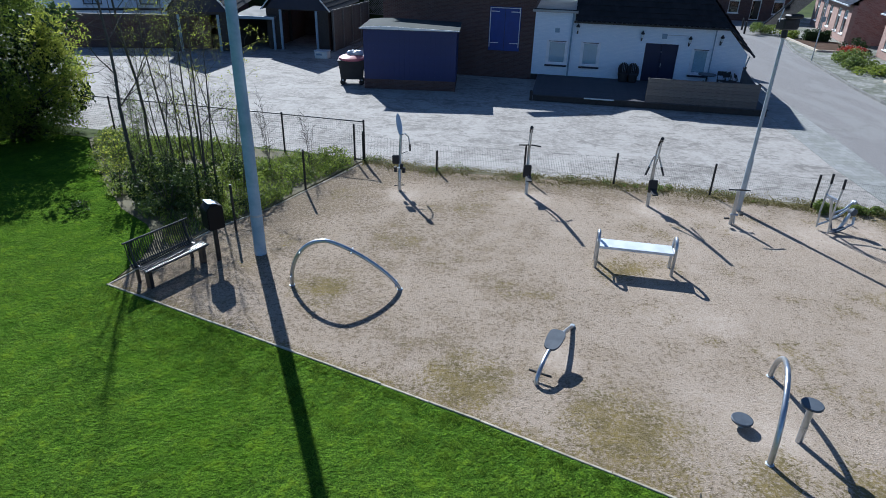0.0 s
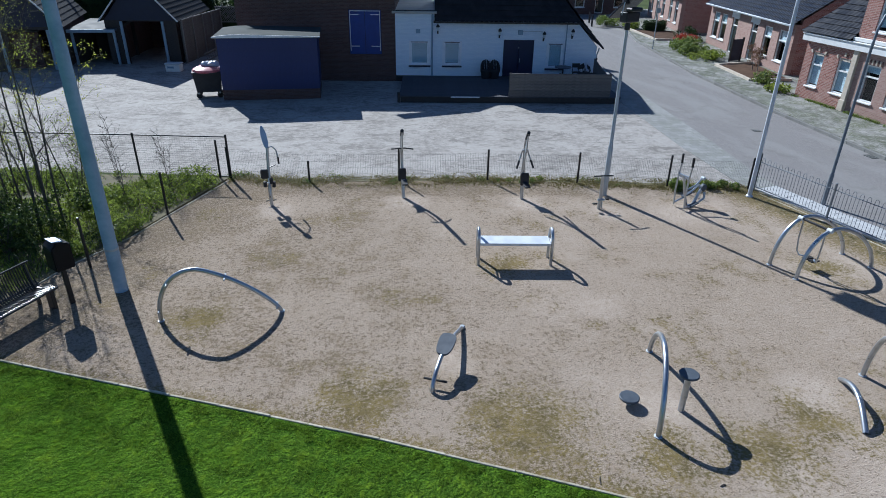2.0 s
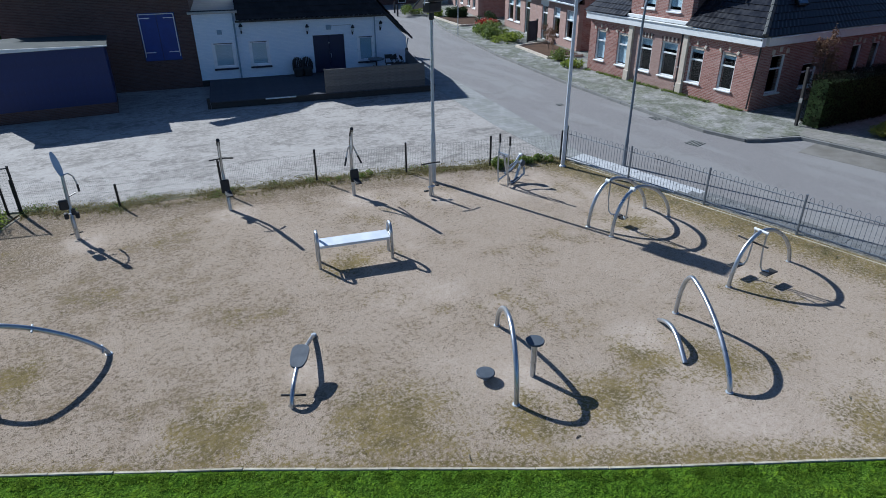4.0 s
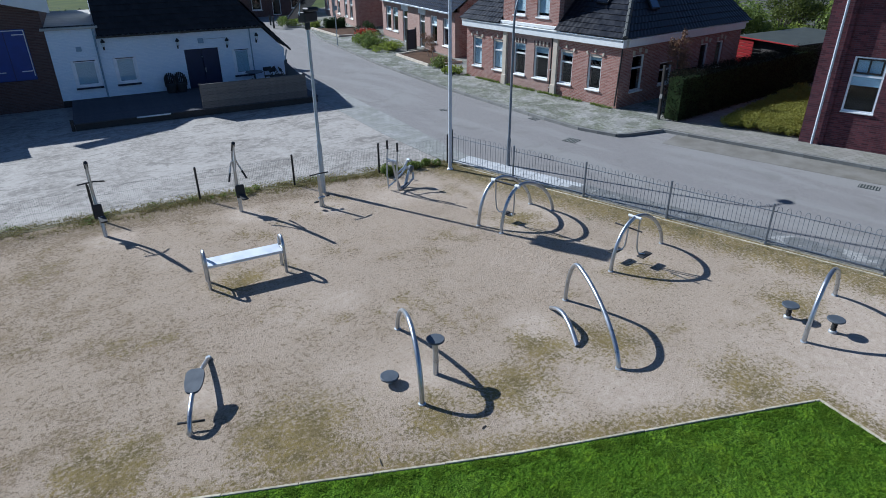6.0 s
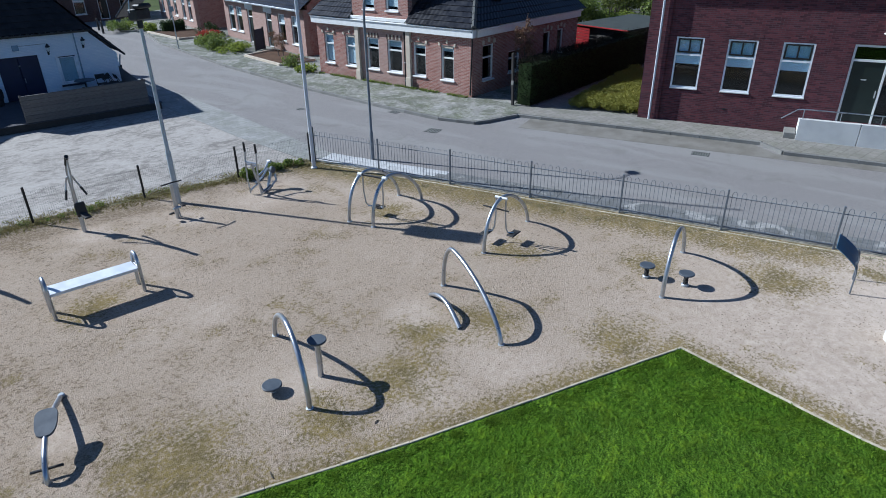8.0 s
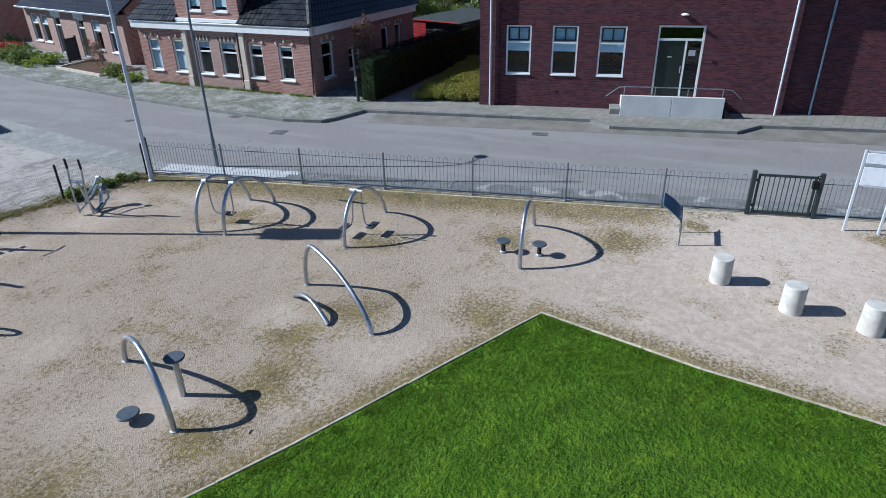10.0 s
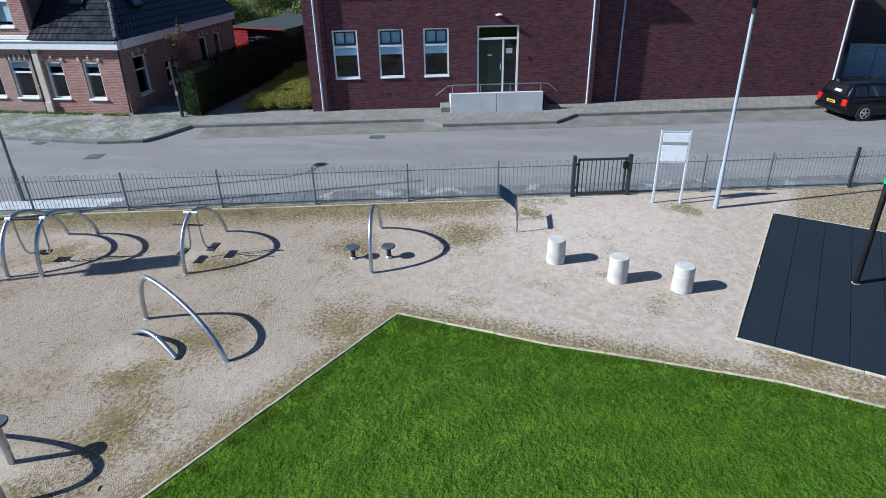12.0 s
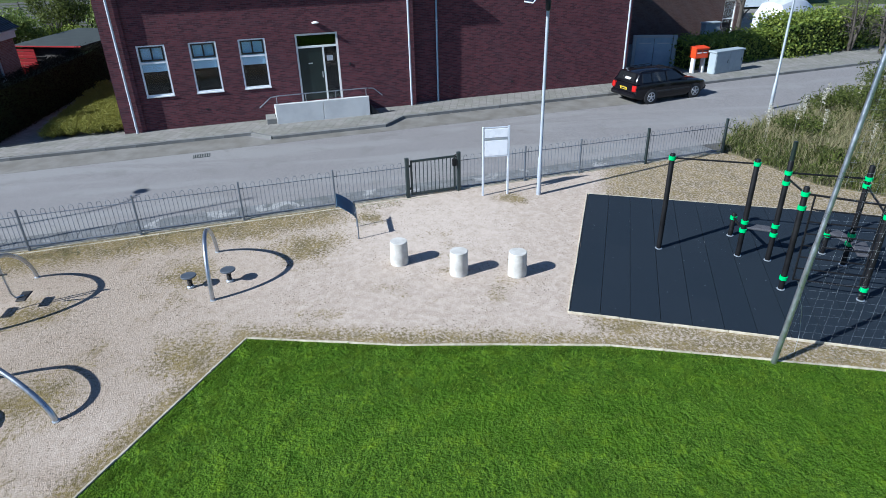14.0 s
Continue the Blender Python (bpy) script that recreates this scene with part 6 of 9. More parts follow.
# entrance
x0, x1, z0, z1 = HD
b = bm_()
for x, wd in ((x0 + 0.035, 0.07), (x1 - 0.035, 0.07), (x0 + 1.03, 0.06)):
    top = z1 if wd > 0.065 else 2.72
    box(b, (x, 0.08, (z0 + top) / 2), (wd, 0.1, top - z0))
box(b, ((x0 + x1) / 2, 0.081, z1 - 0.035), (x1 - x0 - 0.14, 0.098, 0.07)), box(b, ((x0 + x1) / 2, 0.081, 2.72), (x1 - x0 - 0.14, 0.098, 0.07))
door = part("entrance", b, M["white_paint"], sch, "white entrance frame")
part("door_leaf", box(bm_(), (x0 + 0.53, 0.10, (z0 + 2.69) / 2), (0.93, 0.05, 2.69 - z0 - 0.01), None, 0.004), M["green_door"], door, "very dark green door leaf")
part("door_handle", box(bm_(), (x0 + 0.93, 0.05, 1.65), (0.03, 0.06, 0.24), None, 0.008), M["alloy"], door)
part("letter_slot", box(bm_(), (x0 + 0.50, 0.07, 2.1), (0.16, 0.02, 0.04), None, 0.004), M["alloy"], door)
p = part("side_light", box(bm_(), (x0 + 1.32, 0.10, (z0 + 2.69) / 2), (0.50, 0.01, 2.69 - z0 - 0.02)), M["glass"], door)
p.visible_shadow = False
p = part("fanlight", box(bm_(), ((x0 + x1) / 2, 0.10, 2.95), (x1 - x0 - 0.16, 0.01, 0.40)), M["glass"], door)
p.visible_shadow = False
part("notice", box(bm_(), (x0 + 1.27, 0.088, 2.25), (0.24, 0.004, 0.2)), M["white_paint"], door, "white sheet of paper")
part("wall_light", lathe(bm_(), [(0.13, 0.0), (0.14, 0.03), (0.06, 0.07)], 14, (15.85, -0.08, 3.58)), M["white_paint"], sch, "white half-round lamp")
part("bell_box", box(bm_(), (17.05, -0.01, 1.98), (0.07, 0.04, 0.10), None, 0.006), M["black_metal"], sch)
pipe(sch, 8.85, -0.14, 0.08, 5.4)
pipe(sch, 19.5, -0.08, 0.08, 5.4)
pipe(sch, 20.75, R2 - 0.08, 0.08, 7.4, material=M["blue_grey"])
pipe(sch, 29.75, R2 - 0.08, 0.08, 7.4)

ramp = thing("entrance_ramp", "pale concrete entrance ramp with a thin steel rail", "ramp", F(0, SV), RAIL_TURN)
part("parapet", box(bm_(), (14.82, -0.83, 0.45), (1.80, 0.14, 0.78), None, 0.008), M["concrete_wall"], ramp, "smooth pale concrete panel")
part("parapet", box(bm_(), (16.64, -0.83, 0.45), (1.81, 0.14, 0.78), None, 0.008), M["concrete_wall"], ramp, "smooth pale concrete panel")
part("landing", box(bm_(), (15.73, -0.385, 0.34), (3.62, 0.75, 0.66)), M["concrete_wall"], ramp)
part("kerb_step", box(bm_(), (13.72, -0.40, 0.20), (0.36, 0.8, 0.2), None, 0.01), M["kerb"], ramp)
part("hand_rail", tube(bm_(), [(13.35, -0.83, 0.78), (13.80, -0.83, 1.13), (14.1, -0.83, 1.16), (17.4, -0.83, 1.16), (17.75, -0.83, 1.13), (18.1, -0.83, 0.82)], 0.02, 8), M["steel"], ramp)
for s in (14.0, 15.1, 16.25, 17.45):
    part("rail_post", tube(bm_(), [(s, -0.83, 0.82), (s, -0.83, 1.16)], 0.014, 6), M["steel"], ramp)
bm = prism_xz(bm_(), [(0, 0), (0.32, 0), (0.0, 0.34)], -0.25, 0.25)
solo("doorstep_wedge", bm, M["black_rubber"], "small dark wedge at the foot of the ramp", "wedge", F(17.62, 9.0, 0.1), RAIL_TURN)

# ---- corner house of red brick ----
HO = Vector((22.72, 26.50, 0.1))
hs = thing("corner_house", "red brick corner house with white cornice and dormer gable", "house", HO, -90)
HL, HE = 9.92, 2.52
AW = [(8.20, 8.94), (6.56, 7.32), (2.05, 2.75), (0.50, 1.20)]
MW = [(4.92, 5.86), (3.55, 4.36)]
holes = [(a, b, 0.60, 2.10) for a, b in AW] + [(a, b, 0.60, 2.08) for a, b in MW]
UW = [(4.95, 5.73, 3.36, 4.75), (3.46, 4.22, 3.36, 4.75)]
for x0, x1, m_ in ((0, 2.98, "brick_red"), (2.98, 6.32, "brick_pink"), (6.32, HL, "brick_red")):
    part("front_wall", wall_bm(x0, x1, -0.3, HE + 0.3, 0.3, [h for h in holes if x0 < h[0] < x1]), M[m_], hs, "plain pinkish brick" if m_ == "brick_pink" else "")
part("dormer_gable", wall_bm(2.72, 6.32, HE + 0.3, 5.3, 0.3, UW), M["brick_red"], hs)
part("gable_top", prism_xz(bm_(), [(2.72, 5.3), (6.32, 5.3), (4.52, 6.9)], 0, 0.3), M["brick_red"], hs)
for x in (2.87, 6.17):
    part("dormer_cheek", box(bm_(), (x, 2.1, 4.0), (0.3, 3.6, 2.5)), M["brick_brown"], hs)
part("dormer_roof", tile_slope(tile_slope(bm_(), (2.55, -0.1, 5.25), (2.55, 5.5, 5.25), (4.52, -0.1, 7.05), (4.52, 5.5, 7.05)), (6.49, -0.1, 5.25), (6.49, 5.5, 5.25), (4.52, -0.1, 7.05), (4.52, 5.5, 7.05)), M["roof_tile"], hs)
SH = [(0.80, 1.66, 0.60, 2.12), (2.9, 3.9, 0.62, 1.6), (6.05, 6.75, 0.9, 2.1), (7.45, 8.1, 0.9, 2.1)]
sm = Matrix.Translation((HL, 0, 0)) @ pose(0, 0, 0, 0, 0, 90)
w = part("side_wall", wall_bm(0.3, 9.3, -0.3, HE + 0.3, 0.3, SH), M["brick_red"], hs)
w.matrix_basis = sm
part("far_side_wall", box(bm_(), (0.15, 4.8, 1.25), (0.3, 9.0, 3.1)), M["brick_red"], hs)
part("back_wall", box(bm_(), (HL / 2, 9.45, 1.25), (HL, 0.3, 3.1)), M["brick_red"], hs)
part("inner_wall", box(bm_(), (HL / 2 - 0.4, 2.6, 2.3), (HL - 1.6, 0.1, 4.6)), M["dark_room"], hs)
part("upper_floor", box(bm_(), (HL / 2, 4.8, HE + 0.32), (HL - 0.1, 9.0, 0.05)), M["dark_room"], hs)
part("cornice", box(box(bm_(), (HL / 2, -0.10, HE + 0.17), (HL + 0.36, 0.22, 0.30), None, 0.012), (HL / 2, -0.12, HE + 0.34), (HL + 0.40, 0.28, 0.05), None, 0.012), M["white_paint"], hs, "white painted wooden cornice")
part("cornice", box(box(bm_(), (HL + 0.10, 4.85, HE + 0.17), (0.22, 9.4, 0.30), None, 0.012), (HL + 0.14, 4.85, HE + 0.34), (0.34, 9.5, 0.06), None, 0.012), M["white_paint"], hs, "white painted wooden cornice")
part("gable_band", box(bm_(), (4.52, -0.09, HE + 0.46), (3.7, 0.16, 0.14), None, 0.01), M["white_paint"], hs)
for x in (2.98, 6.32):
    part("pilaster", box(box(bm_(), (x, -0.05, 1.2), (0.26, 0.12, 2.66), None, 0.01), (x, -0.07, 0.12), (0.32, 0.16, 0.7), None, 0.015), M["stone"], hs, "weathered pale stone pilaster")
EZ = HE + 0.40
part("roof_slope", tile_slope(bm_(), (6.34, -0.28, EZ), (HL + 0.28, -0.28, EZ), (6.34, 4.8, 7.6), (6.9, 4.8, 7.6)), M["roof_tile"], hs)
part("roof_slope", tile_slope(bm_(), (-0.28, -0.28, EZ), (2.70, -0.28, EZ), (2.4, 4.8, 7.6), (2.70, 4.8, 7.6)), M["roof_tile"], hs)
part("roof_slope", tile_slope(bm_(), (HL + 0.28, -0.28, EZ), (HL + 0.28, 9.9, EZ), (6.9, 4.8, 7.6), (6.9, 4.82, 7.6)), M["roof_tile"], hs)
part("roof_slope", tile_slope(bm_(), (-0.28, 9.9, EZ), (-0.28, -0.28, EZ), (2.4, 4.82, 7.6), (2.4, 4.8, 7.6)), M["roof_tile"], hs)
part("roof_slope", tile_slope(bm_(), (HL + 0.28, 9.9, EZ), (-0.28, 9.9, EZ), (6.9, 4.8, 7.6), (2.4, 4.8, 7.6)), M["roof_tile"], hs)
part("roof_slope", tile_slope(bm_(), (2.5, 4.78, 7.58), (6.9, 4.78, 7.58), (2.5, 4.84, 7.6), (6.9, 4.84, 7.6)), M["roof_tile"], hs)
hip0, hip1 = Vector((HL + 0.28, -0.28, EZ + 0.06)), Vector((6.9, 4.8, 7.68))
for k in range(20):
    a, b = hip0.lerp(hip1, k / 20), hip0.lerp(hip1, (k + 1.08) / 20)
    part("hip_tile", tube(bm_(), [a, b], [0.11, 0.09], 8), M["roof_felt"], hs)
for y, z in ((2.4, 4.15), (4.4, 4.6)):
    v = part("skylight", box(bm_(), (0, 0, 0), (0.62, 0.9, 0.10), None, 0.01), M["black_metal"], hs)
    f = (z - EZ) / (7.6 - EZ)
    v.matrix_basis = Matrix.Translation((HL + 0.28 - 3.3 * f + 0.05, y, z + 0.08)) @ pose(0, 0, 0, 0, 0, 90) @ pose(0, 0, 0, 54, 0, 0)
    part("pane", box(bm_(), (0, 0, 0.055), (0.5, 0.78, 0.01)), M["roof_glass"], v)
v = part("skylight", box(bm_(), (0, 0, 0), (0.62, 0.9, 0.10), None, 0.01), M["black_metal"], hs)
f = (4.3 - EZ) / (7.6 - EZ)
v.matrix_basis = Matrix.Translation((7.95, -0.28 + 5.08 * f - 0.03, 4.38)) @ pose(0, 0, 0, 43, 0, 0)
part("pane", box(bm_(), (0, 0, 0.055), (0.5, 0.78, 0.01)), M["car_glass"], v)
for i, (a, b) in enumerate(AW):
    w = window(hs, (a, b, 0.60, 2.10), (M["white_paint"], M["glass"]), rails=(0.64,), blind=M["curtain"], cover=0.96 if i > 1 else 0.16)
    c, r = (a + b) / 2, (b - a) / 2
    bm = bm_()
    for k in range(9):
        t0, t1 = math.pi * (0.22 + 0.56 * k / 9), math.pi * (0.22 + 0.56 * (k + 1) / 9)
        rr = r / math.sin(0.28 * math.pi) * 1.0
        zz = 2.10 - rr * math.cos(0.28 * math.pi) + 0.02
        ring = [(c + q * math.cos(tt), zz + q * math.sin(tt)) for q, tt in ((rr, t0), (rr, t1), (rr + 0.2, t1), (rr + 0.2, t0))]
        prism_xz(bm, ring, -0.02, 0.06)
    part("brick_arch", bm, M["brick_red"], w, "arched brick lintel")
    for dx in (-r - 0.06, 0, r + 0.06):
        part("key_stone", box(bm_(), (c + dx, -0.03, 2.16 + (0.10 if dx == 0 else -0.02)), (0.10, 0.05, 0.14), (0, dx * 60, 0), 0.008), M["stone"], w, "pale sandstone block")
    part("tracery", box(bm_(), (c, 0.05, 2.03), (b - a - 0.14, 0.03, 0.10)), M["stone"], w)
for a, b in MW:
    w = window(hs, (a, b, 0.60, 2.08), (M["white_paint"], M["glass"]), rails=(0.68,), blind=M["curtain"], cover=0.2)
    for k in range(9):
        part("lintel_brick", box(bm_(), (a - 0.05 + (b - a + 0.1) * (k + 0.5) / 9, -0.008, 2.20), (0.06, 0.03, 0.21)), M["stone" if k % 2 else "brick_brown"], w)
for h in UW:
    window(hs, h, (M["white_paint"], M["glass"]), rails=(0.68,), blind=M["curtain"], cover=0.9)
for k, h in enumerate(SH):
    w = window(hs, h, (M["white_paint"], M["glass"]), m=sm, rails=(0.64,) if k < 2 else (), fw=0.06)
    if k != 1:
        for dx in (0.0, 0.5, 1.0):
            part("key_stone", box(bm_(), (h[0] + (h[1] - h[0]) * dx, -0.03, h[3] + 0.12 + (0.08 if dx == 0.5 else 0)), (0.13, 0.06, 0.18), None, 0.008), M["stone"], w, "pale sandstone block")
pipe(hs, 6.12, -0.10, 0.0, HE, 0.035, M["black_metal"])
part("gutter_end", tube(bm_(), [(HL + 0.1, -0.2, HE + 0.3), (HL + 0.05, -0.06, HE - 0.1), (HL - 0.04, -0.06, 0.1)], 0.035, 8), M["black_metal"], hs)


def terrace_house(name, label, left, right, eave, ridge, depth, bays, brick):
    """A plain row house: front wall with tall windows, gabled tile roof."""
    d = Vector((right[0] - left[0], right[1] - left[1], 0))
    L = d.length
    h = thing(name, label, "house", (*left, 0.1), math.degrees(math.atan2(d.y, d.x)))
    holes = []
    for kind, c in bays:
        x = L * c
        holes.append((x - 0.42, x + 0.42, 0.0, 2.15) if kind == "door" else (x - 0.48, x + 0.48, 0.55, 2.2))
    part("front_wall", wall_bm(0, L, -0.3, eave, 0.3, holes), brick, h)
    for x in (0.15, L - 0.15):
        p = part("gable_wall", prism_xz(bm_(), [(0.3, -0.3), (depth, -0.3), (depth, eave), (depth / 2, ridge - 0.1), (0.3, eave + 0.25)], -0.15, 0.15), brick if x < 1 else M["brick_red"], h)
        p.matrix_basis = Matrix.Translation((x, 0, 0)) @ pose(0, 0, 0, 0, 0, 90)
    part("back_wall", box(bm_(), (L / 2, depth, eave / 2 - 0.1), (L, 0.3, eave + 0.2)), brick, h)
    part("inner_wall", box(bm_(), (L / 2, 2.0, eave / 2), (L - 0.7, 0.1, eave)), M["dark_room"], h)
    part("roof_slope", tile_slope(bm_(), (-0.2, -0.35, eave), (L + 0.2, -0.35, eave), (-0.2, depth / 2, ridge), (L + 0.2, depth / 2, ridge)), M["roof_tile"], h)
    part("roof_slope", tile_slope(bm_(), (L + 0.2, depth + 0.35, eave), (-0.2, depth + 0.35, eave), (L + 0.2, depth / 2, ridge), (-0.2, depth / 2, ridge)), M["roof_tile"], h)
    part("gutter", box(bm_(), (L / 2, -0.36, eave - 0.02), (L + 0.4, 0.12, 0.10), None, 0.01), M["steel_dull"], h)
    for (kind, c), hole in zip(bays, holes):
        if kind == "door":
            w = window(h, hole, (M["white_paint"], M["glass"]), rails=(0.78,), sill=False, name="door")
            part("door_leaf", box(bm_(), ((hole[0] + hole[1]) / 2 + 0.1, 0.1, 0.85), (0.5, 0.04, 1.6)), M["green_door"], w)
            part("door_head", box(bm_(), ((hole[0] + hole[1]) / 2, -0.01, 2.32), (1.15, 0.06, 0.32)), M["white_paint"], w)
        else:
            window(h, hole, (M["white_paint"], M["glass"]), rails=(0.66,), blind=M["curtain"], cover=0.4)
    return h


h = terrace_house("row_house", "pale brick row house with black tile roof", (28.06, 42.62), (25.57, 30.93), 2.62, 5.6, 8.0,
                  (("win", 0.10), ("win", 0.21), ("door", 0.36), ("door", 0.60), ("win", 0.75), ("win", 0.90)), M["brick_pink"])
sk = part("skylight", box(bm_(), (0, 0, 0), (0.7, 0.9, 0.1), None, 0.01), M["white_paint"], h)
sk.matrix_basis = Matrix.Translation((9.6, 1.55, 4.0)) @ pose(0, 0, 0, 34, 0, 0)
part("pane", box(bm_(), (0, 0, 0.055), (0.56, 0.76, 0.01)), M["car_glass"], sk)
terrace_house("row_house", "pale brick row house further up the street", (32.2, 59.2), (28.83, 47.84), 2.62, 5.6, 8.0,
              (("win", 0.12), ("door", 0.3), ("win", 0.5), ("win", 0.72), ("win", 0.88)), M["brick_pink"])
terrace_house("row_house", "dark brick house closing the street", (17.5, 62.5), (31.5, 61.2), 2.9, 6.5, 9.0, (("win", 0.15), ("win", 0.4), ("win", 0.62), ("door", 0.76), ("win", 0.9)), M["brick_brown"])

# ---- white house with terrace ----
WT = math.degrees(math.atan2(30.97 - 32.73, 14.12 - 4.25))
wh = thing("white_house", "whitewashed brick house with dark steep roof", "house", (4.25, 32.73, 0), WT)
WW = [(0.75, 1.66, 0.87, 1.98), (2.44, 3.25, 0.87, 1.98), (7.72, 8.46, 0.77, 1.94)]
WD = (5.45, 7.0, 0.30, 2.10)
part("front_wall", wall_bm(0.0, 8.95, 0.30, 2.90, 0.3, WW + [WD]), M["brick_white"], wh)
part("plinth", box(bm_(), (5.1, 0.15, 0.0), (10.2, 0.32, 0.6)), M["plank_dark"], wh, "dark tarred plinth")
part("end_bay_wall", prism_xz(bm_(), [(8.95, 0.30), (10.2, 0.30), (10.2, 1.82), (9.1, 2.95), (8.95, 2.90)], 0, 0.3), M["brick_white"], wh)
part("upper_strip", box(bm_(), (0.98, 0.15, 3.15), (1.96, 0.3, 0.5)), M["brick_white"], wh)
part("upper_strip", box(bm_(), (5.53, 0.15, 2.98), (7.14, 0.3, 0.16)), M["brick_white"], wh)
part("end_wall", box(bm_(), (10.05, 3.4, 1.05), (0.3, 6.2, 1.5)), M["brick_white"], wh)
part("back_wall", box(bm_(), (5.1, 6.6, 1.6), (10.2, 0.3, 2.6)), M["brick_white"], wh)
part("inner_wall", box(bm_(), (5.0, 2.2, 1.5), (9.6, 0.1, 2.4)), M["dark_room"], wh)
part("flat_roof", box(bm_(), (0.95, 4.0, 3.36), (2.2, 8.4, 0.10), None, 0.01), M["roof_grey"], wh, "pale gravel flat roof")
part("flat_roof_edge", box(bm_(), (0.95, -0.03, 3.40), (2.1, 0.06, 0.12), None, 0.006), M["black_metal"], wh)
bm = bm_()
tile_slope(bm, (1.95, -0.18, 2.98), (9.25, -0.18, 2.98), (1.95, 2.4, 7.0), (6.0, 2.4, 7.0))
tile_slope(bm, (10.45, -0.18, 1.80), (10.45, 6.9, 1.80), (6.0, 2.4, 7.0), (6.0, 4.2, 7.0))
tile_slope(bm, (9.25, -0.18, 2.98), (10.45, -0.18, 1.80), (9.2, -0.12, 3.03), (9.25, -0.12, 3.0))
tile_slope(bm, (9.25, 6.9, 2.98), (1.95, 6.9, 2.98), (6.0, 4.2, 7.0), (1.95, 4.2, 7.0))
tile_slope(bm, (1.95, 2.38, 6.99), (6.0, 2.38, 6.99), (1.95, 4.22, 7.0), (6.0, 4.22, 7.0))
part("roof", bm, M["roof_dark"], wh, "dark steep tiled roof")
part("left_wall", prism_xz(bm_(), [(0.31, 0.3), (6.44, 0.3), (6.44, 3.0), (4.2, 6.9), (2.45, 6.9), (0.31, 3.3)], -0.1, 0.1), M["brick_white"], wh).matrix_basis = Matrix.Translation((2.06, 0.0, 0)) @ pose(0, 0, 0, 0, 0, 90)
part("verge_board", tube(bm_(), [(9.1, -0.16, 3.06), (10.5, -0.16, 1.74)], 0.05, 6), M["black_metal"], wh)
part("gutter", box(bm_(), (5.55, -0.2, 2.93), (7.3, 0.10, 0.09), None, 0.01), M["black_metal"], wh)
for h in WW:
    w = window(wh, h, (M["enamel"], M["glass"]), fw=0.075, set_in=0.05, sill=False, blind=M["curtain"], cover=0.97)
    part("surround", box(box(box(bm_(), (h[0] - 0.03, -0.008, (h[2] + h[3]) / 2), (0.10, 0.05, h[3] - h[2] + 0.06), None, 0.006),
                             (h[1] + 0.03, -0.008, (h[2] + h[3]) / 2), (0.10, 0.05, h[3] - h[2] + 0.06), None, 0.006),
                         ((h[0] + h[1]) / 2, -0.006, h[2] - 0.01), (h[1] - h[0] - 0.044, 0.046, 0.08), None, 0.006), M["enamel"], w, "cream painted window surround")
    # navy strip paints the line of shade below the window head
    part("head_bead", box(bm_(), ((h[0] + h[1]) / 2, 0.01, h[3] - 0.03), (h[1] - h[0] - 0.05, 0.02, 0.035)), M["blue_door"], w)
    part("lower_sill", box(bm_(), ((h[0] + h[1]) / 2, -0.05, h[2] - 0.095), (h[1] - h[0] + 0.20, 0.11, 0.07), None, 0.008), M["gable_blue"], w, "dark blue-grey sill")
x0, x1, z0, z1 = WD
d = part("double_door", box(bm_(), ((x0 + x1) / 2, 0.10, (z0 + z1) / 2), (x1 - x0, 0.06, z1 - z0)), M["blue_door"], wh, "closed navy blue double door")
for x in (x0 + 0.39, x1 - 0.39):
    part("door_leaf", box(bm_(), (x, 0.05, (z0 + z1) / 2), (0.75, 0.05, z1 - z0 - 0.04), None, 0.008), M["blue_door"], d)
part("door_handle", box(bm_(), ((x0 + x1) / 2 + 0.07, 0.0, 1.1), (0.03, 0.06, 0.2), None, 0.006), M["alloy"], d)
part("door_knob", lathe(bm_(), [(0.03, 0), (0.035, 0.02), (0.02, 0.05)], 10, ((x0 + x1) / 2 + 0.0, 0.02, 1.72), (90, 0, 0)), M["alloy"], d)
for x, z in ((2.12, 2.62), (5.21, 2.45), (7.44, 2.32), (8.87, 2.45)):
    wall_lamp(wh, x, z)
pipe(wh, 1.84, -0.07, 0.3, 3.3, 0.04, M["blue_grey"])
pipe(wh, 8.58, -0.07, 0.3, 2.9, 0.03, M["blue_grey"])
part("wall_grille", box(bm_(), (1.13, -0.01, 2.47), (0.22, 0.03, 0.2), None, 0.005), M["blue_grey"], wh)
part("alarm_box", box(bm_(), (6.26, -0.04, 2.46), (0.24, 0.1, 0.22), None, 0.01), M["blue_grey"], wh)
part("cable", tube(bm_(), [(6.35, -0.02, 2.52), (7.4, -0.02, 2.53)], 0.012, 5), M["steel_dull"], wh)
part("downpipe", tube(bm_(), [(10.3, -0.1, 1.75), (10.22, -0.08, 1.4), (10.18, -0.08, 0.3)], 0.035, 8), M["steel_dull"], wh)

deck = thing("terrace_deck", "raised dark plank terrace with one pale edge strip", "terrace", (4.25, 32.73, 0), WT)
bd = mesh_of("deck_board", box(bm_(), (0, 0, 0), (10.0, 0.165, 0.04), None, 0.005), M["deck"])
for k in range(27):
    shared("deck_board", bd, deck, pose(5.35, -0.12 - 0.17 * k, 0.28))
part("deck_frame", box(bm_(), (5.35, -2.35, 0.13), (9.9, 4.5, 0.24)), M["plank_dark"], deck)
part("edge_strip", box(bm_(), (3.3, -4.72, 0.29), (1.3, 0.05, 0.05), None, 0.005), M["white_paint"], deck, "short pale edge strip")
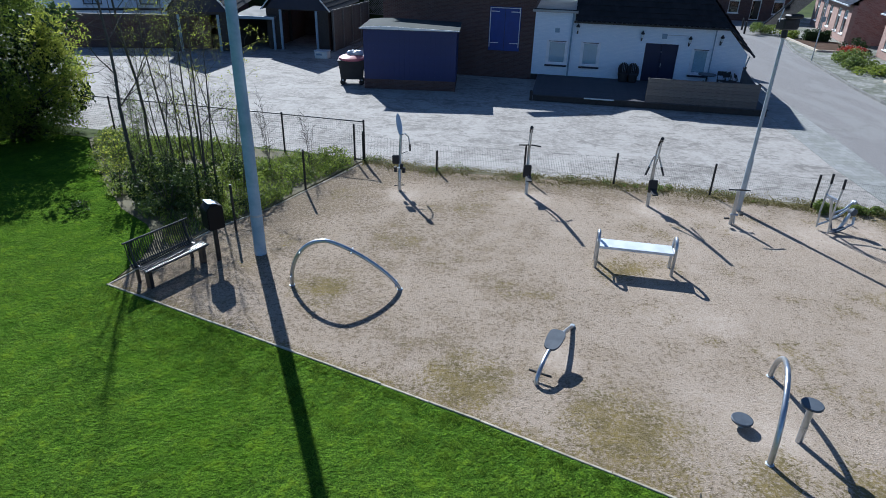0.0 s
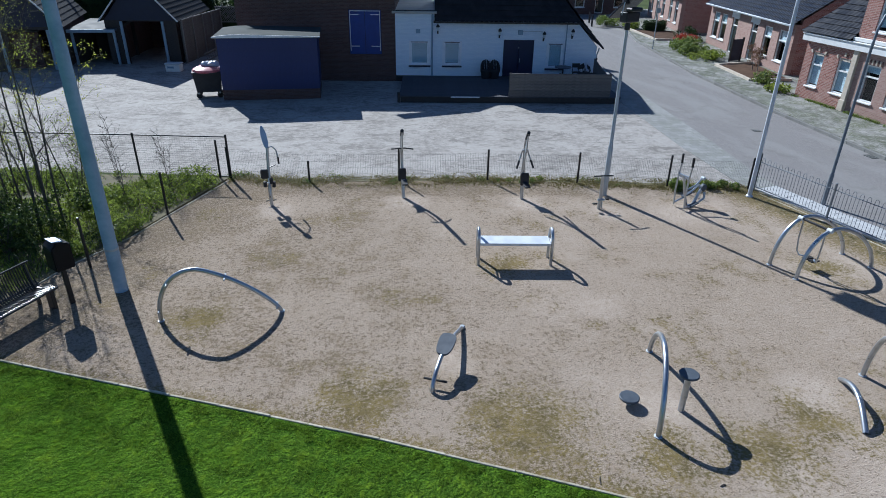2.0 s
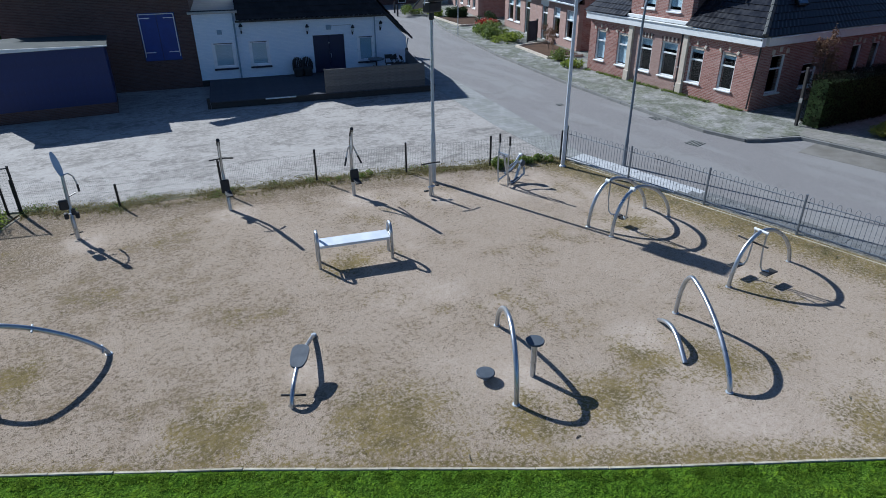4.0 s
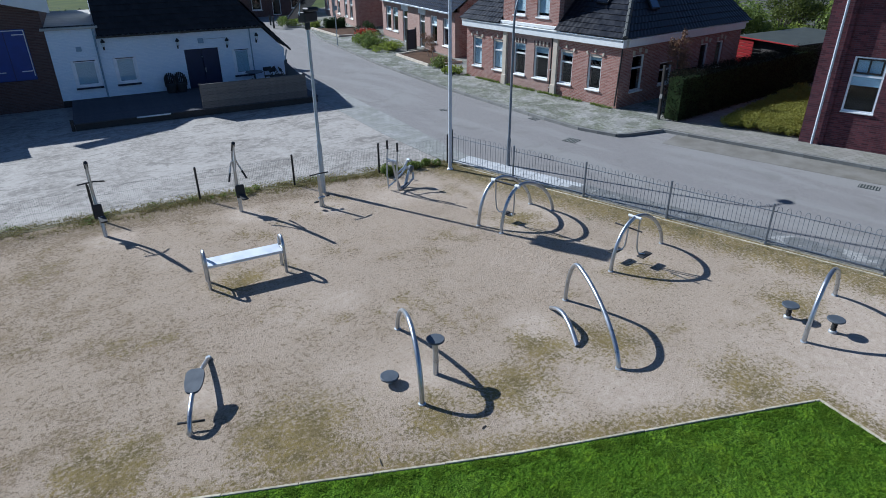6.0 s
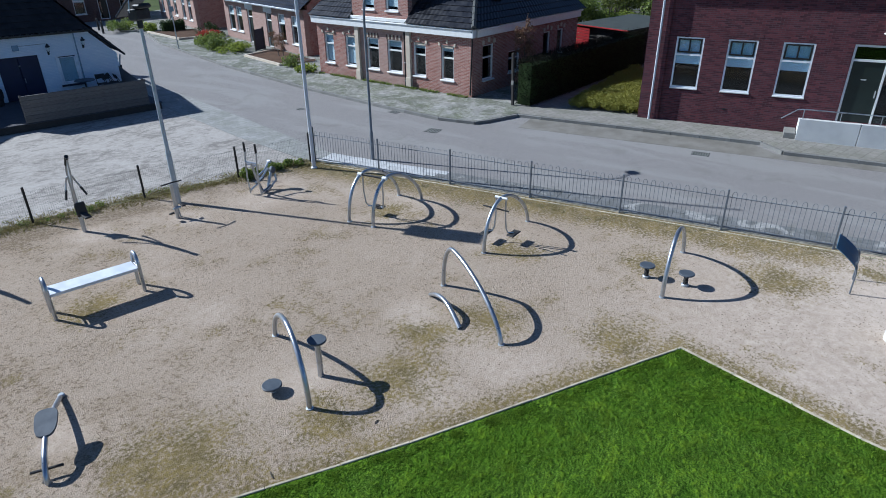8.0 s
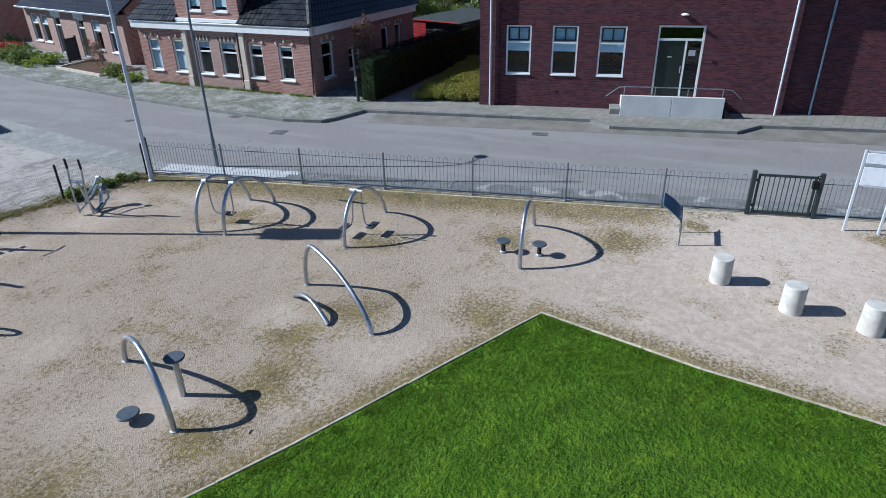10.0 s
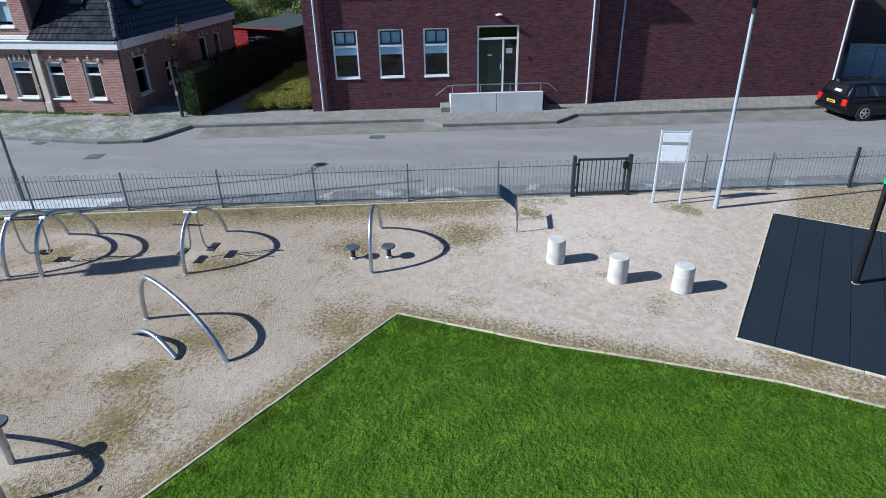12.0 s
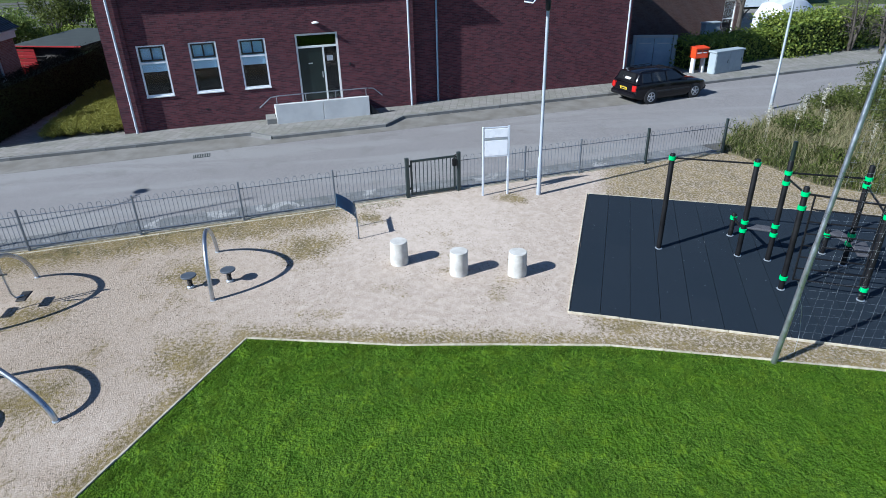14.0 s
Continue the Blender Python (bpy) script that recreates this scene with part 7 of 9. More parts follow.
part("corner_post", box(bm_(), (0.32, -4.55, 0.2), (0.12, 0.12, 0.5), None, 0.01), M["plank_dark"], deck)

pf = thing("plank_fence", "weathered grey horizontal plank fence round the terrace", "fence", (4.25, 32.73, 0), WT)
pk = mesh_of("plank", box(bm_(), (0, 0, 0), (4.55, 0.03, 0.135), None, 0.006), M["plank_shaded"])
ps = mesh_of("plank", box(bm_(), (0, 0, 0), (4.3, 0.03, 0.135), None, 0.006), M["plank_shaded"])
for k in range(7):
    shared("plank", pk, pf, pose(7.55, -4.62 - 0.01 * (k % 2), 0.38 + 0.14 * k))
    shared("plank", ps, pf, pose(9.85, -2.45, 0.38 + 0.14 * k, 0, 0, 84))
for x, y in ((5.3, -4.58), (7.5, -4.58), (9.75, -4.58), (10.1, -0.6)):
    part("fence_post", box(bm_(), (x, y, 0.75), (0.07, 0.07, 1.2), None, 0.006), M["plank_dark"], pf)
part("cap_board", box(bm_(), (7.55, -4.62, 1.31), (4.6, 0.08, 0.03), None, 0.006), M["plank_shaded"], pf)


def at_white(x, y, z=0.30):
    return (Matrix.Translation((4.25, 32.73, 0)) @ pose(0, 0, 0, 0, 0, WT)) @ Vector((x, y, z))


for k, x in enumerate((4.55, 5.0)):
    t = thing("tub_chair", "dark rounded wicker tub chair on the terrace", "chair", at_white(x, -0.55), WT + 4 * k, "terrace chairs")
    part("seat", lathe(bm_(), [(0.20, 0.0), (0.22, 0.05), (0.24, 0.38), (0.20, 0.42)], 14), M["black_rubber"], t)
    bm = bm_()
    for a in range(11):
        th = math.pi * (-0.05 + 1.1 * a / 10)
        p = Vector((math.cos(th) * 0.235, math.sin(th) * 0.235, 0))
        tube(bm, [p + Vector((0, 0, 0.30)), p * 1.04 + Vector((0, 0, 0.62 + 0.26 * math.sin(th)))], 0.035, 6)
    part("backrest", bm, M["black_rubber"], t)
t = thing("terrace_table", "small round dark terrace table", "table", at_white(8.3, -1.3), WT)
part("top", lathe(bm_(), [(0.40, 0.70), (0.42, 0.72), (0.40, 0.74)], 20), M["grey_plastic"], t)
part("pedestal", lathe(bm_(), [(0.22, 0.0), (0.2, 0.03), (0.04, 0.06), (0.03, 0.70)], 12), M["black_metal"], t)
for k in range(4):
    t = thing("folding_chair", "folded dark terrace chair leaning in a pile", "chair", at_white(9.0 + 0.22 * k, -1.2 - 0.35 * (k % 2)), WT + 30 * k, "piled terrace chairs")
    for sx in (-0.2, 0.2):
        part("leg", tube(bm_(), [(sx, -0.2, 0), (sx * 0.9, 0.18, 0.86)], 0.016, 6), M["black_metal"], t)
        part("leg", tube(bm_(), [(sx, 0.2, 0), (sx * 0.9, -0.16, 0.5)], 0.016, 6), M["black_metal"], t)
    part("seat", box(bm_(), (0, -0.02, 0.46), (0.4, 0.36, 0.03), (0, 0, 0), 0.01), M["plank_dark"], t)
    part("backrest", box(bm_(), (0, 0.17, 0.76), (0.4, 0.03, 0.2), (-15, 0, 0), 0.01), M["plank_dark"], t)

# ---- brown brick building with blue shutter, blue shed ----
bb = thing("brown_building", "brown brick building with closed blue shutter", "building", (4.25, 32.73, 0), WT)
part("front_wall", wall_bm(-7.8, -0.01, -0.2, 4.75, 0.3, [(-2.30, -0.70, 1.33, 3.45)]), M["brick_brown"], bb)
part("side_wall", box(bm_(), (-0.16, 5.2, 2.2), (0.3, 9.8, 5.1)), M["brick_brown"], bb)
part("side_wall", box(bm_(), (-7.65, 5.2, 2.2), (0.3, 9.8, 5.1)), M["brick_brown"], bb)
part("back_wall", box(bm_(), (-3.9, 10.2, 2.2), (7.8, 0.3, 5.1)), M["brick_brown"], bb)
part("roof", tile_slope(tile_slope(bm_(), (-8.1, -0.3, 4.7), (0.15, -0.3, 4.7), (-8.1, 5.2, 7.2), (0.15, 5.2, 7.2)), (0.15, 10.7, 4.7), (-8.1, 10.7, 4.7), (0.15, 5.2, 7.2), (-8.1, 5.2, 7.2)), M["roof_tile"], bb)
sh = part("shutter", box(bm_(), (-1.5, 0.06, 2.39), (1.58, 0.06, 2.10), None, 0.01), M["blue_paint"], bb, "dark blue boarded shutter")
for x in (-2.24, -0.76):
    part("trim", box(bm_(), (x, 0.02, 2.45), (0.03, 0.04, 1.9), None, 0.004), M["white_paint"], sh, "thin white trim")
part("trim", box(bm_(), (-1.5, 0.018, 3.39), (1.5, 0.04, 0.03), None, 0.004), M["white_paint"], sh, "thin white trim")
for x in (-2.0, -1.0):
    for z in (1.72, 3.22):
        part("hinge", box(bm_(), (x, 0.016, z), (0.42, 0.03, 0.035), None, 0.004), M["white_paint"], sh)
part("barge_board", prism_xz(bm_(), [(-3.6, 5.07), (0.42, 4.04), (0.42, 4.56), (-3.6, 5.6)], -0.44, -0.36), M["white_paint"], bb, "pale painted barge board")
part("shutter_mid", box(bm_(), (-1.5, 0.026, 2.39), (0.02, 0.012, 2.06)), M["blue_door"], sh)

bs = thing("blue_shed", "dark blue boarded shed with a pale roof edge", "shed", (-3.92, 29.62, 0), -2.5)
part("base_wall", box(bm_(), (2.13, 1.3, 0.22), (4.26, 2.6, 0.5)), M["brick_brown"], bs)
bd = mesh_of("board", box(bm_(), (0, 0, 0), (0.2362, 0.05, 2.28), None, 0.0025), M["shed_blue"])
for k in range(18):
    shared("board", bd, bs, pose(0.12 + 0.2365 * k, 0.02, 1.60))
for k in range(11):
    shared("board", bd, bs, pose(4.25, 0.15 + 0.2365 * k, 1.60, 0, 0, 90))
    shared("board", bd, bs, pose(0.02, 0.15 + 0.2365 * k, 1.60, 0, 0, 90))
part("core", box(bm_(), (2.13, 1.3, 1.55), (4.16, 2.5, 2.3)), M["plank_dark"], bs)
part("roof", prism_xz(bm_(), [(-0.12, 2.70), (4.4, 2.70), (4.4, 2.74), (0.9, 2.84), (0.4, 2.82), (-0.12, 2.76)], -0.22, 2.9), M["felt_dark"], bs)
part("roof_edge", prism_xz(bm_(), [(-0.14, 2.71), (4.42, 2.71), (4.42, 2.745), (0.9, 2.85), (0.4, 2.83), (-0.14, 2.77)], -0.26, -0.22), M["white_paint"], bs, "pale roof edge board")

# ---- garages at the back of the car park ----
def garage(name, label, right, left, eave, apex, depth, opening):
    d = Vector((right[0] - left[0], right[1] - left[1], 0))
    L = d.length
    g = thing(name, label, "garage", (*left, 0), math.degrees(math.atan2(d.y, d.x)), "garages")
    o0, o1, oz = opening
    part("front_wall", wall_bm(0, L, -0.1, eave, 0.2, [(o0, o1, -0.1, oz)]), M["plank_dark"], g)
    part("gable", prism_xz(bm_(), [(0, eave), (L, eave), (L / 2, apex)], 0.0, 0.18), M["gable_blue"], g, "dark blue-black boarded gable")
    for x in (0.1, L - 0.1):
        part("side_wall", box(bm_(), (x, depth / 2 + 0.1, eave / 2), (0.2, depth, eave + 0.2)), M["brick_brown"], g)
    part("back_wall", box(bm_(), (L / 2, depth + 0.1, eave / 2), (L, 0.2, eave + 0.2)), M["brick_brown"], g)
    for x, tp in ((-0.2, 0), (L + 0.2, 1)):
        e0, e1 = ((x, depth + 0.3, eave - 0.05), (x, -0.25, eave - 0.05)) if tp == 0 else ((x, -0.25, eave - 0.05), (x, depth + 0.3, eave - 0.05))
        u0, u1 = (L / 2, e0[1], apex + 0.06), (L / 2, e1[1], apex + 0.06)
        part("roof_slope", tile_slope(bm_(), e0, e1, u0, u1), M["roof_dark"], g)
    for x, sgn in ((0, 1), (L, -1)):
        part("verge", tube(bm_(), [(x - 0.2 * sgn, -0.27, eave - 0.04), (L / 2, -0.27, apex + 0.08)], 0.04, 6), M["white_paint"], g, "white verge board")
    for x in (o0 - 0.06, o1 + 0.06):
        part("jamb", box(bm_(), (x, -0.02, oz / 2), (0.14, 0.1, oz), None, 0.01), M["blue_grey"], g)
    return g


garage("garage", "open dark garage with blue gable", (-7.2, 39.0), (-11.0, 39.5), 2.35, 4.6, 6.0, (0.95, 3.05, 2.3))
garage("garage", "far dark garage with tiled roof", (-12.9, 38.2), (-16.2, 37.8), 2.2, 4.3, 7.0, (0.6, 2.7, 2.05))
lt = thing("car_port", "low open lean-to with a grey flat roof", "garage", (-12.75, 39.35, 0), -4, "garages")
part("roof", box(bm_(), (1.1, 1.6, 1.95), (2.5, 3.6, 0.12), (3, 0, 0), 0.01), M["roof_felt"], lt, "grey felt flat roof")
for x in (0.0, 2.2):
    part("post", box(bm_(), (x, 0.05, 0.95), (0.12, 0.12, 1.9), None, 0.01), M["blue_grey"], lt)
part("back_wall", box(bm_(), (1.1, 3.3, 0.95), (2.4, 0.1, 1.9)), M["plank_dark"], lt)
part("side_wall", box(bm_(), (-0.02, 1.7, 0.95), (0.08, 3.2, 1.9)), M["plank_dark"], lt)
part("fascia", box(bm_(), (1.1, -0.2, 1.84), (2.5, 0.06, 0.16), None, 0.005), M["blue_grey"], lt)

sf = thing("side_fence", "dark board fence beside the garage", "fence", (-7.0, 39.1, 0), 76.6)
bd = mesh_of("board", box(bm_(), (0, 0, 1.15), (0.19, 0.03, 2.3), None, 0.005), M["plank_shaded"])
for k in range(31):
    shared("board", bd, sf, pose(0.1 + k * 0.2, 0, 0.0))
part("rail", tube(bm_(), [(0, -0.04, 2.34), (6.2, -0.04, 2.34)], 0.04, 6), M["plank_grey"], sf)
for k in range(5):
    part("post", box(bm_(), (0.1 + 1.5 * k, -0.06, 1.2), (0.09, 0.07, 2.4), None, 0.006), M["plank_grey"], sf)
t = thing("trellis", "weathered diagonal lattice panel beside the board fence", "trellis", (-5.55, 45.2, 0), -12)
for k in range(9):
    for sgn in (-1, 1):
        part("lath", box(bm_(), (0.12 + 0.15 * k, 0.012 * sgn, 2.0), (0.035, 0.012, 1.15), (0, 45 * sgn, 0), 0.003), M["plank_grey"], t)
for x in (-0.25, 1.7):
    part("post", box(bm_(), (x, 0, 1.25), (0.08, 0.08, 2.5), None, 0.006), M["plank_grey"], t)
for z in (1.55, 2.45):
    part("rail", box(bm_(), (0.72, 0, z), (1.95, 0.05, 0.06), None, 0.006), M["plank_grey"], t)
t = thing("ladder", "grey ladder lying against the board fence", "ladder", (-6.25, 39.6, 0), 76.6)
for y in (0, 0.38):
    part("rail", tube(bm_(), [(0, -0.35 + 0.3 * y, 0.06 + y), (2.6, -0.30 + 0.3 * y, 0.10 + y)], 0.03, 6), M["plank_grey"], t)
for k in range(8):
    part("rung", tube(bm_(), [(0.15 + 0.32 * k, -0.35, 0.07), (0.15 + 0.32 * k, -0.24, 0.45)], 0.018, 6), M["plank_grey"], t)
t = thing("white_crate", "white lidded plastic crate on the car park", "crate", (-7.25, 36.9, 0), -12)
part("body", box(bm_(), (0, 0, 0.19), (0.78, 0.5, 0.38), None, 0.03), M["white_paint"], t)
part("lid", box(bm_(), (0, 0, 0.42), (0.84, 0.56, 0.07), None, 0.02), M["white_pole"], t)
part("label_strip", box(bm_(), (-0.1, -0.252, 0.24), (0.35, 0.006, 0.1)), M["blue_grey"], t)

# far white house and dark outbuilding
fw = thing("far_white_house", "white rendered house with dark timber frames", "house", (-28.0, 44.5, 0), 14)
part("front_wall", wall_bm(0, 13, -0.2, 5.2, 0.3, [(3.0, 4.2, 1.6, 3.2), (6.6, 7.8, 1.6, 3.2), (10, 11.2, 1.6, 3.2)]), M["brick_white"], fw)
for h in ((3.0, 4.2, 1.6, 3.2), (6.6, 7.8, 1.6, 3.2), (10, 11.2, 1.6, 3.2)):
    window(fw, h, (M["black_metal"], M["glass"]), mullions=((0.5, 0, 1),), blind=M["curtain"], cover=0.4)
part("timber_band", box(bm_(), (6.5, -0.03, 3.4), (13, 0.06, 0.14)), M["black_metal"], fw)
part("timber_band", box(bm_(), (6.5, -0.03, 1.3), (13, 0.06, 0.14)), M["black_metal"], fw)
part("body", box(bm_(), (6.5, 4.2, 2.5), (12.6, 7.6, 5.2)), M["brick_white"], fw)
part("roof", tile_slope(bm_(), (-0.3, -0.4, 5.1), (13.3, -0.4, 5.1), (-0.3, 4.2, 8.6), (13.3, 4.2, 8.6)), M["roof_tile"], fw)
ob = thing("low_wall", "low dark brick yard wall behind the car park", "wall", (-24.5, 38.0, 0), 6)
part("wall", box(bm_(), (5.0, 0, 0.9), (10.5, 0.25, 1.9)), M["brick_brown"], ob)
part("coping", box(bm_(), (5.0, 0, 1.88), (10.6, 0.34, 0.07), None, 0.01), M["roof_felt"], ob)

# ---- red shed, pale gate post, hedge garden ----
rs = thing("red_shed", "red boarded garden shed with a dark felt roof", "shed", (34.4, 17.85, 0.1), -107)
part("felt_roof", box(bm_(), (2.0, 2.45, 1.93), (4.0, 4.9, 0.08), (2, 0, 0), 0.01), M["felt_dark"], rs, "dark felt roof")
part("fascia", box(bm_(), (2.0, -0.02, 1.84), (4.0, 0.04, 0.06), None, 0.005), M["plank_red"], rs)
part("core", box(bm_(), (2.0, 2.5, 0.85), (3.6, 4.3, 1.72)), M["plank_dark"], rs)
bd = mesh_of("board", box(bm_(), (0, 0, 0), (1.1, 0.03, 0.15), (14, 0, 0), 0.005), M["plank_red"])
for k in range(10):
    shared("board", bd, rs, pose(0.62, 0.10, 0.14 + 0.168 * k))
gf = thing("garden_fence", "weathered grey horizontal board fence at the back of the garden", "fence", (56.0, 38.0, 0.0), -84)
bd = mesh_of("board", box(bm_(), (0, 0, 0), (1.94, 0.025, 0.17), (0, 0, 0), 0.004), M["plank_grey"])
for k in range(13):
    for q in range(9):
        shared("board", bd, gf, pose(1.0 + 2.0 * k, 0.02 * (q % 2), 0.2 + 0.235 * q + 0.04 * (k % 2)))
    part("post", box(bm_(), (2.0 * k, 0.05, 1.1), (0.09, 0.09, 2.3), None, 0.006), M["plank_dark"], gf)

# ---- plants ----
rng = np.random.default_rng(7)


def leaf_mesh(name, centres, normals, size, material, slim=0.55, spread=1.0):
    """One mesh of many small pointed leaves (two triangles each) at the centres, leaning by chance about the normals."""
    n = len(centres)
    nrm = normals + rng.normal(0, 0.7 * spread, (n, 3))
    nrm /= np.linalg.norm(nrm, axis=1, keepdims=True) + 1e-9
    a = np.cross(nrm, rng.normal(0, 1, (n, 3)))
    a /= np.linalg.norm(a, axis=1, keepdims=True) + 1e-9
    b = np.cross(nrm, a)
    s = (size * rng.uniform(0.6, 1.4, n))[:, None]
    v = np.stack([centres - a * s, centres - b * s * slim + nrm * s * 0.15, centres + a * s, centres + b * s * slim + nrm * s * 0.15], 1).reshape(-1, 3)
    k = np.arange(n)[:, None] * 4
    f = np.concatenate([k + np.array([[0, 1, 2]]), k + np.array([[0, 2, 3]])], 0)
    return mesh_from(name, v.tolist(), f.tolist(), material)


def blade_mesh(name, roots, h, w, material, lean=0.5):
    """One mesh of upright grass blades, one bent triangle pair each, standing on the roots."""
    n = len(roots)
    th = rng.uniform(0, math.tau, n)
    side = np.stack([np.cos(th), np.sin(th), np.zeros(n)], 1) * (w * rng.uniform(0.6, 1.3, n))[:, None]
    hh = (h * rng.uniform(0.45, 1.35, n))[:, None]
    ln = rng.normal(0, lean, (n, 2))
    mid = roots + np.concatenate([ln * 0.35, np.ones((n, 1)) * 0.62], 1) * hh
    tip = roots + np.concatenate([ln, np.ones((n, 1))], 1) * hh
    v = np.stack([roots - side, roots + side, mid + side * 0.7, mid - side * 0.7, tip], 1).reshape(-1, 3)
    k = np.arange(n)[:, None] * 5
    f = np.concatenate([k + np.array([[0, 1, 2]]), k + np.array([[0, 2, 3]]), k + np.array([[3, 2, 4]])], 0)
    return mesh_from(name, v.tolist(), f.tolist(), material)


def inside(pts, poly):
    x, y = pts[:, 0], pts[:, 1]
    r = np.zeros(len(pts), bool)
    for (x0, y0), (x1, y1) in zip(poly, poly[1:] + poly[:1]):
        c = ((y0 > y) != (y1 > y)) & (x < (x1 - x0) * (y - y0) / (y1 - y0 + 1e-12) + x0)
        r ^= c
    return r


def scatter(poly, n):
    p = np.array(poly)
    lo, hi = p.min(0), p.max(0)
    q = rng.uniform(lo, hi, (n, 2))
    return q[inside(q, poly)]


def stuff(name, me, label, category):
    ob = new(name, me)
    return tagged(ob, label, category, kind="stuff")


def clumps(centres, radii, per, flat=0.7):
    """Points on and in rough balls, with their outward normals."""
    P_, N_ = [], []
    for c, r in zip(centres, radii):
        m = max(4, int(per * r * r))
        d = rng.normal(0, 1, (m, 3))
        d /= np.linalg.norm(d, axis=1, keepdims=True)
        q = rng.uniform(0.55, 1.05, (m, 1)) * r * np.array([1, 1, flat])
        P_.append(np.array(c) + d * q), N_.append(d)
    return np.concatenate(P_), np.concatenate(N_)


# lawn blades near the camera's way
NEAR_LAWN = [(-9.5, 14.8), (-6.95, 10.95), (-2.6, 8.84), (0.65, 7.23), (5.15, 4.82), (9.72, 2.58), (9.12, -0.2), (8.87, -2.1), (8.58, -3.86), (7.8, -6.4), (6.9, -9.0), (3, -9), (3.4, -2), (1, 2.5), (-6, 5.0), (-14, 10), (-14, 17.5), (-11.5, 17)]
r = scatter(NEAR_LAWN, 110000)
dens = np.array([noise.noise((x * 2.6, y * 2.6, 0.3)) + 0.7 * noise.noise((x * 7.0, y * 7.0, 4.0)) for x, y in r])
arc = np.array([math.sin(6.0 * math.hypot(x - 4.6, y + 2.2) + 5.0 * noise.noise((x * 0.5, y * 0.5, 2.0)) + 2.5 * noise.noise((x * 2.1, y * 2.1, 6.0))) for x, y in r])
dens = dens + 0.30 * arc
keep = dens > rng.uniform(-0.9, 0.5, len(r))
r, dens = r[keep], dens[keep]
rs3 = np.concatenate([np.repeat(r, 4, 0) + rng.normal(0, 0.02, (len(r) * 4, 2)), np.full((len(r) * 4, 1), 0.020)], 1)
stuff("lawn_grass", blade_mesh("lawn_grass", rs3, np.clip(0.022 + 0.016 * np.repeat(dens, 4), 0.010, 0.045), 0.0052, M["blade"], 1.3), "short uneven mown grass blades", "grass")
# rougher clumps in a band along the edging, a few of them hanging over it
e = []
for (x0, y0), (x1, y1) in zip(LAWN_EDGE, LAWN_EDGE[1:]):
    m = int(math.hypot(x1 - x0, y1 - y0) * 620)
    f = rng.uniform(0, 1, m)[:, None]
    nx_, ny_ = (y1 - y0), -(x1 - x0)
    L = math.hypot(nx_, ny_)
    off = np.where(rng.uniform(0, 1, m) < 0.3, np.abs(rng.normal(0, 0.07, m)) + 0.085, rng.uniform(0.09, 1.25, m) ** 1.15)[:, None]
    q = np.array([[x0, y0]]) * (1 - f) + np.array([[x1, y1]]) * f + np.array([[nx_ / L, ny_ / L]]) * off
    lump = np.array([noise.noise((x * 3.6, y * 3.6, 9.0)) + 0.6 * noise.noise((x * 9.0, y * 9.0, 2.0)) for x, y in q])
    e.append(q[lump > rng.uniform(-0.25, 0.45, m)])
e = np.concatenate(e)
e = np.repeat(e, 7, 0) + rng.normal(0, 0.022, (len(e) * 7, 2))
stuff("edge_grass", blade_mesh("edge_grass", np.concatenate([e, np.full((len(e), 1), 0.014)], 1), 0.036, 0.008, M["tuft"], 0.75), "rough longer grass clumps along the edging", "grass")
# loose stones and crumbs on the gravel
GRAVEL = [(-6.9, 11.1), (-2.58, 9.0), (0.65, 7.4), (5.17, 4.97), (9.9, 2.72), (9.28, -0.18), (9.0, -2.07), (8.75, -3.84), (8.0, -6.4), (9.7, -3.45), (15.6, -5.75), (18.3, -9.8), (16.0, -5.0), (15.3, 1.5), (12.9, 15.5), (5.1, 17.6), (-2.6, 19.1), (-4.7, 15.3), (-5.7, 13.9)]
r = scatter(GRAVEL, 120000)
dens = np.array([noise.noise((x * 0.45, y * 0.45, 1.3)) + 0.7 * noise.noise((x * 1.9, y * 1.9, 5.0)) for x, y in r])
gs = (r[:, 0] - 12.83) * 0.2 - (r[:, 1] - 15.7) * 0.98
r = r[dens > rng.uniform(-0.5, 0.8, len(r)) + np.where((gs > 9) & (gs < 30), 0.75, np.clip((r[:, 0] - 1.0) * 0.06, -0.3, 0.3))]
m = len(r)
sz = np.abs(rng.normal(0.0, 0.0035, m)) + 0.0035
th = rng.uniform(0, math.tau, m)
ring = [np.stack([r[:, 0] + sz * np.cos(th + q * 2.1) * 1.25, r[:, 1] + sz * np.sin(th + q * 2.1), np.full(m, -0.001)], 1) for q in range(3)]
v = np.stack(ring + [np.stack([r[:, 0], r[:, 1], sz * 0.8], 1)], 1).reshape(-1, 3)
k = np.arange(m)[:, None] * 4
f = np.concatenate([k + np.array([[0, 1, 3]]), k + np.array([[1, 2, 3]]), k + np.array([[2, 0, 3]])], 0)
stuff("loose_pebbles", mesh_from("loose_pebbles", v.tolist(), f.tolist(), M["pebbles"]), "loose dark and pale pebbles on the gravel", "pebbles")

# moss and seedlings on the gravel along the railings and wire fence
q = []
for s_ in rng.uniform(0.2, 16.5, 5200):
    v_ = -abs(rng.normal(0.0, 0.75)) - 0.06
    p = F(s_, v_)
    if noise.noise((p.x * 1.3, p.y * 1.3, 1.0)) > -0.05 + 0.25 * (-v_):
        q.append((p.x, p.y, 0.002))
q = np.array(q)
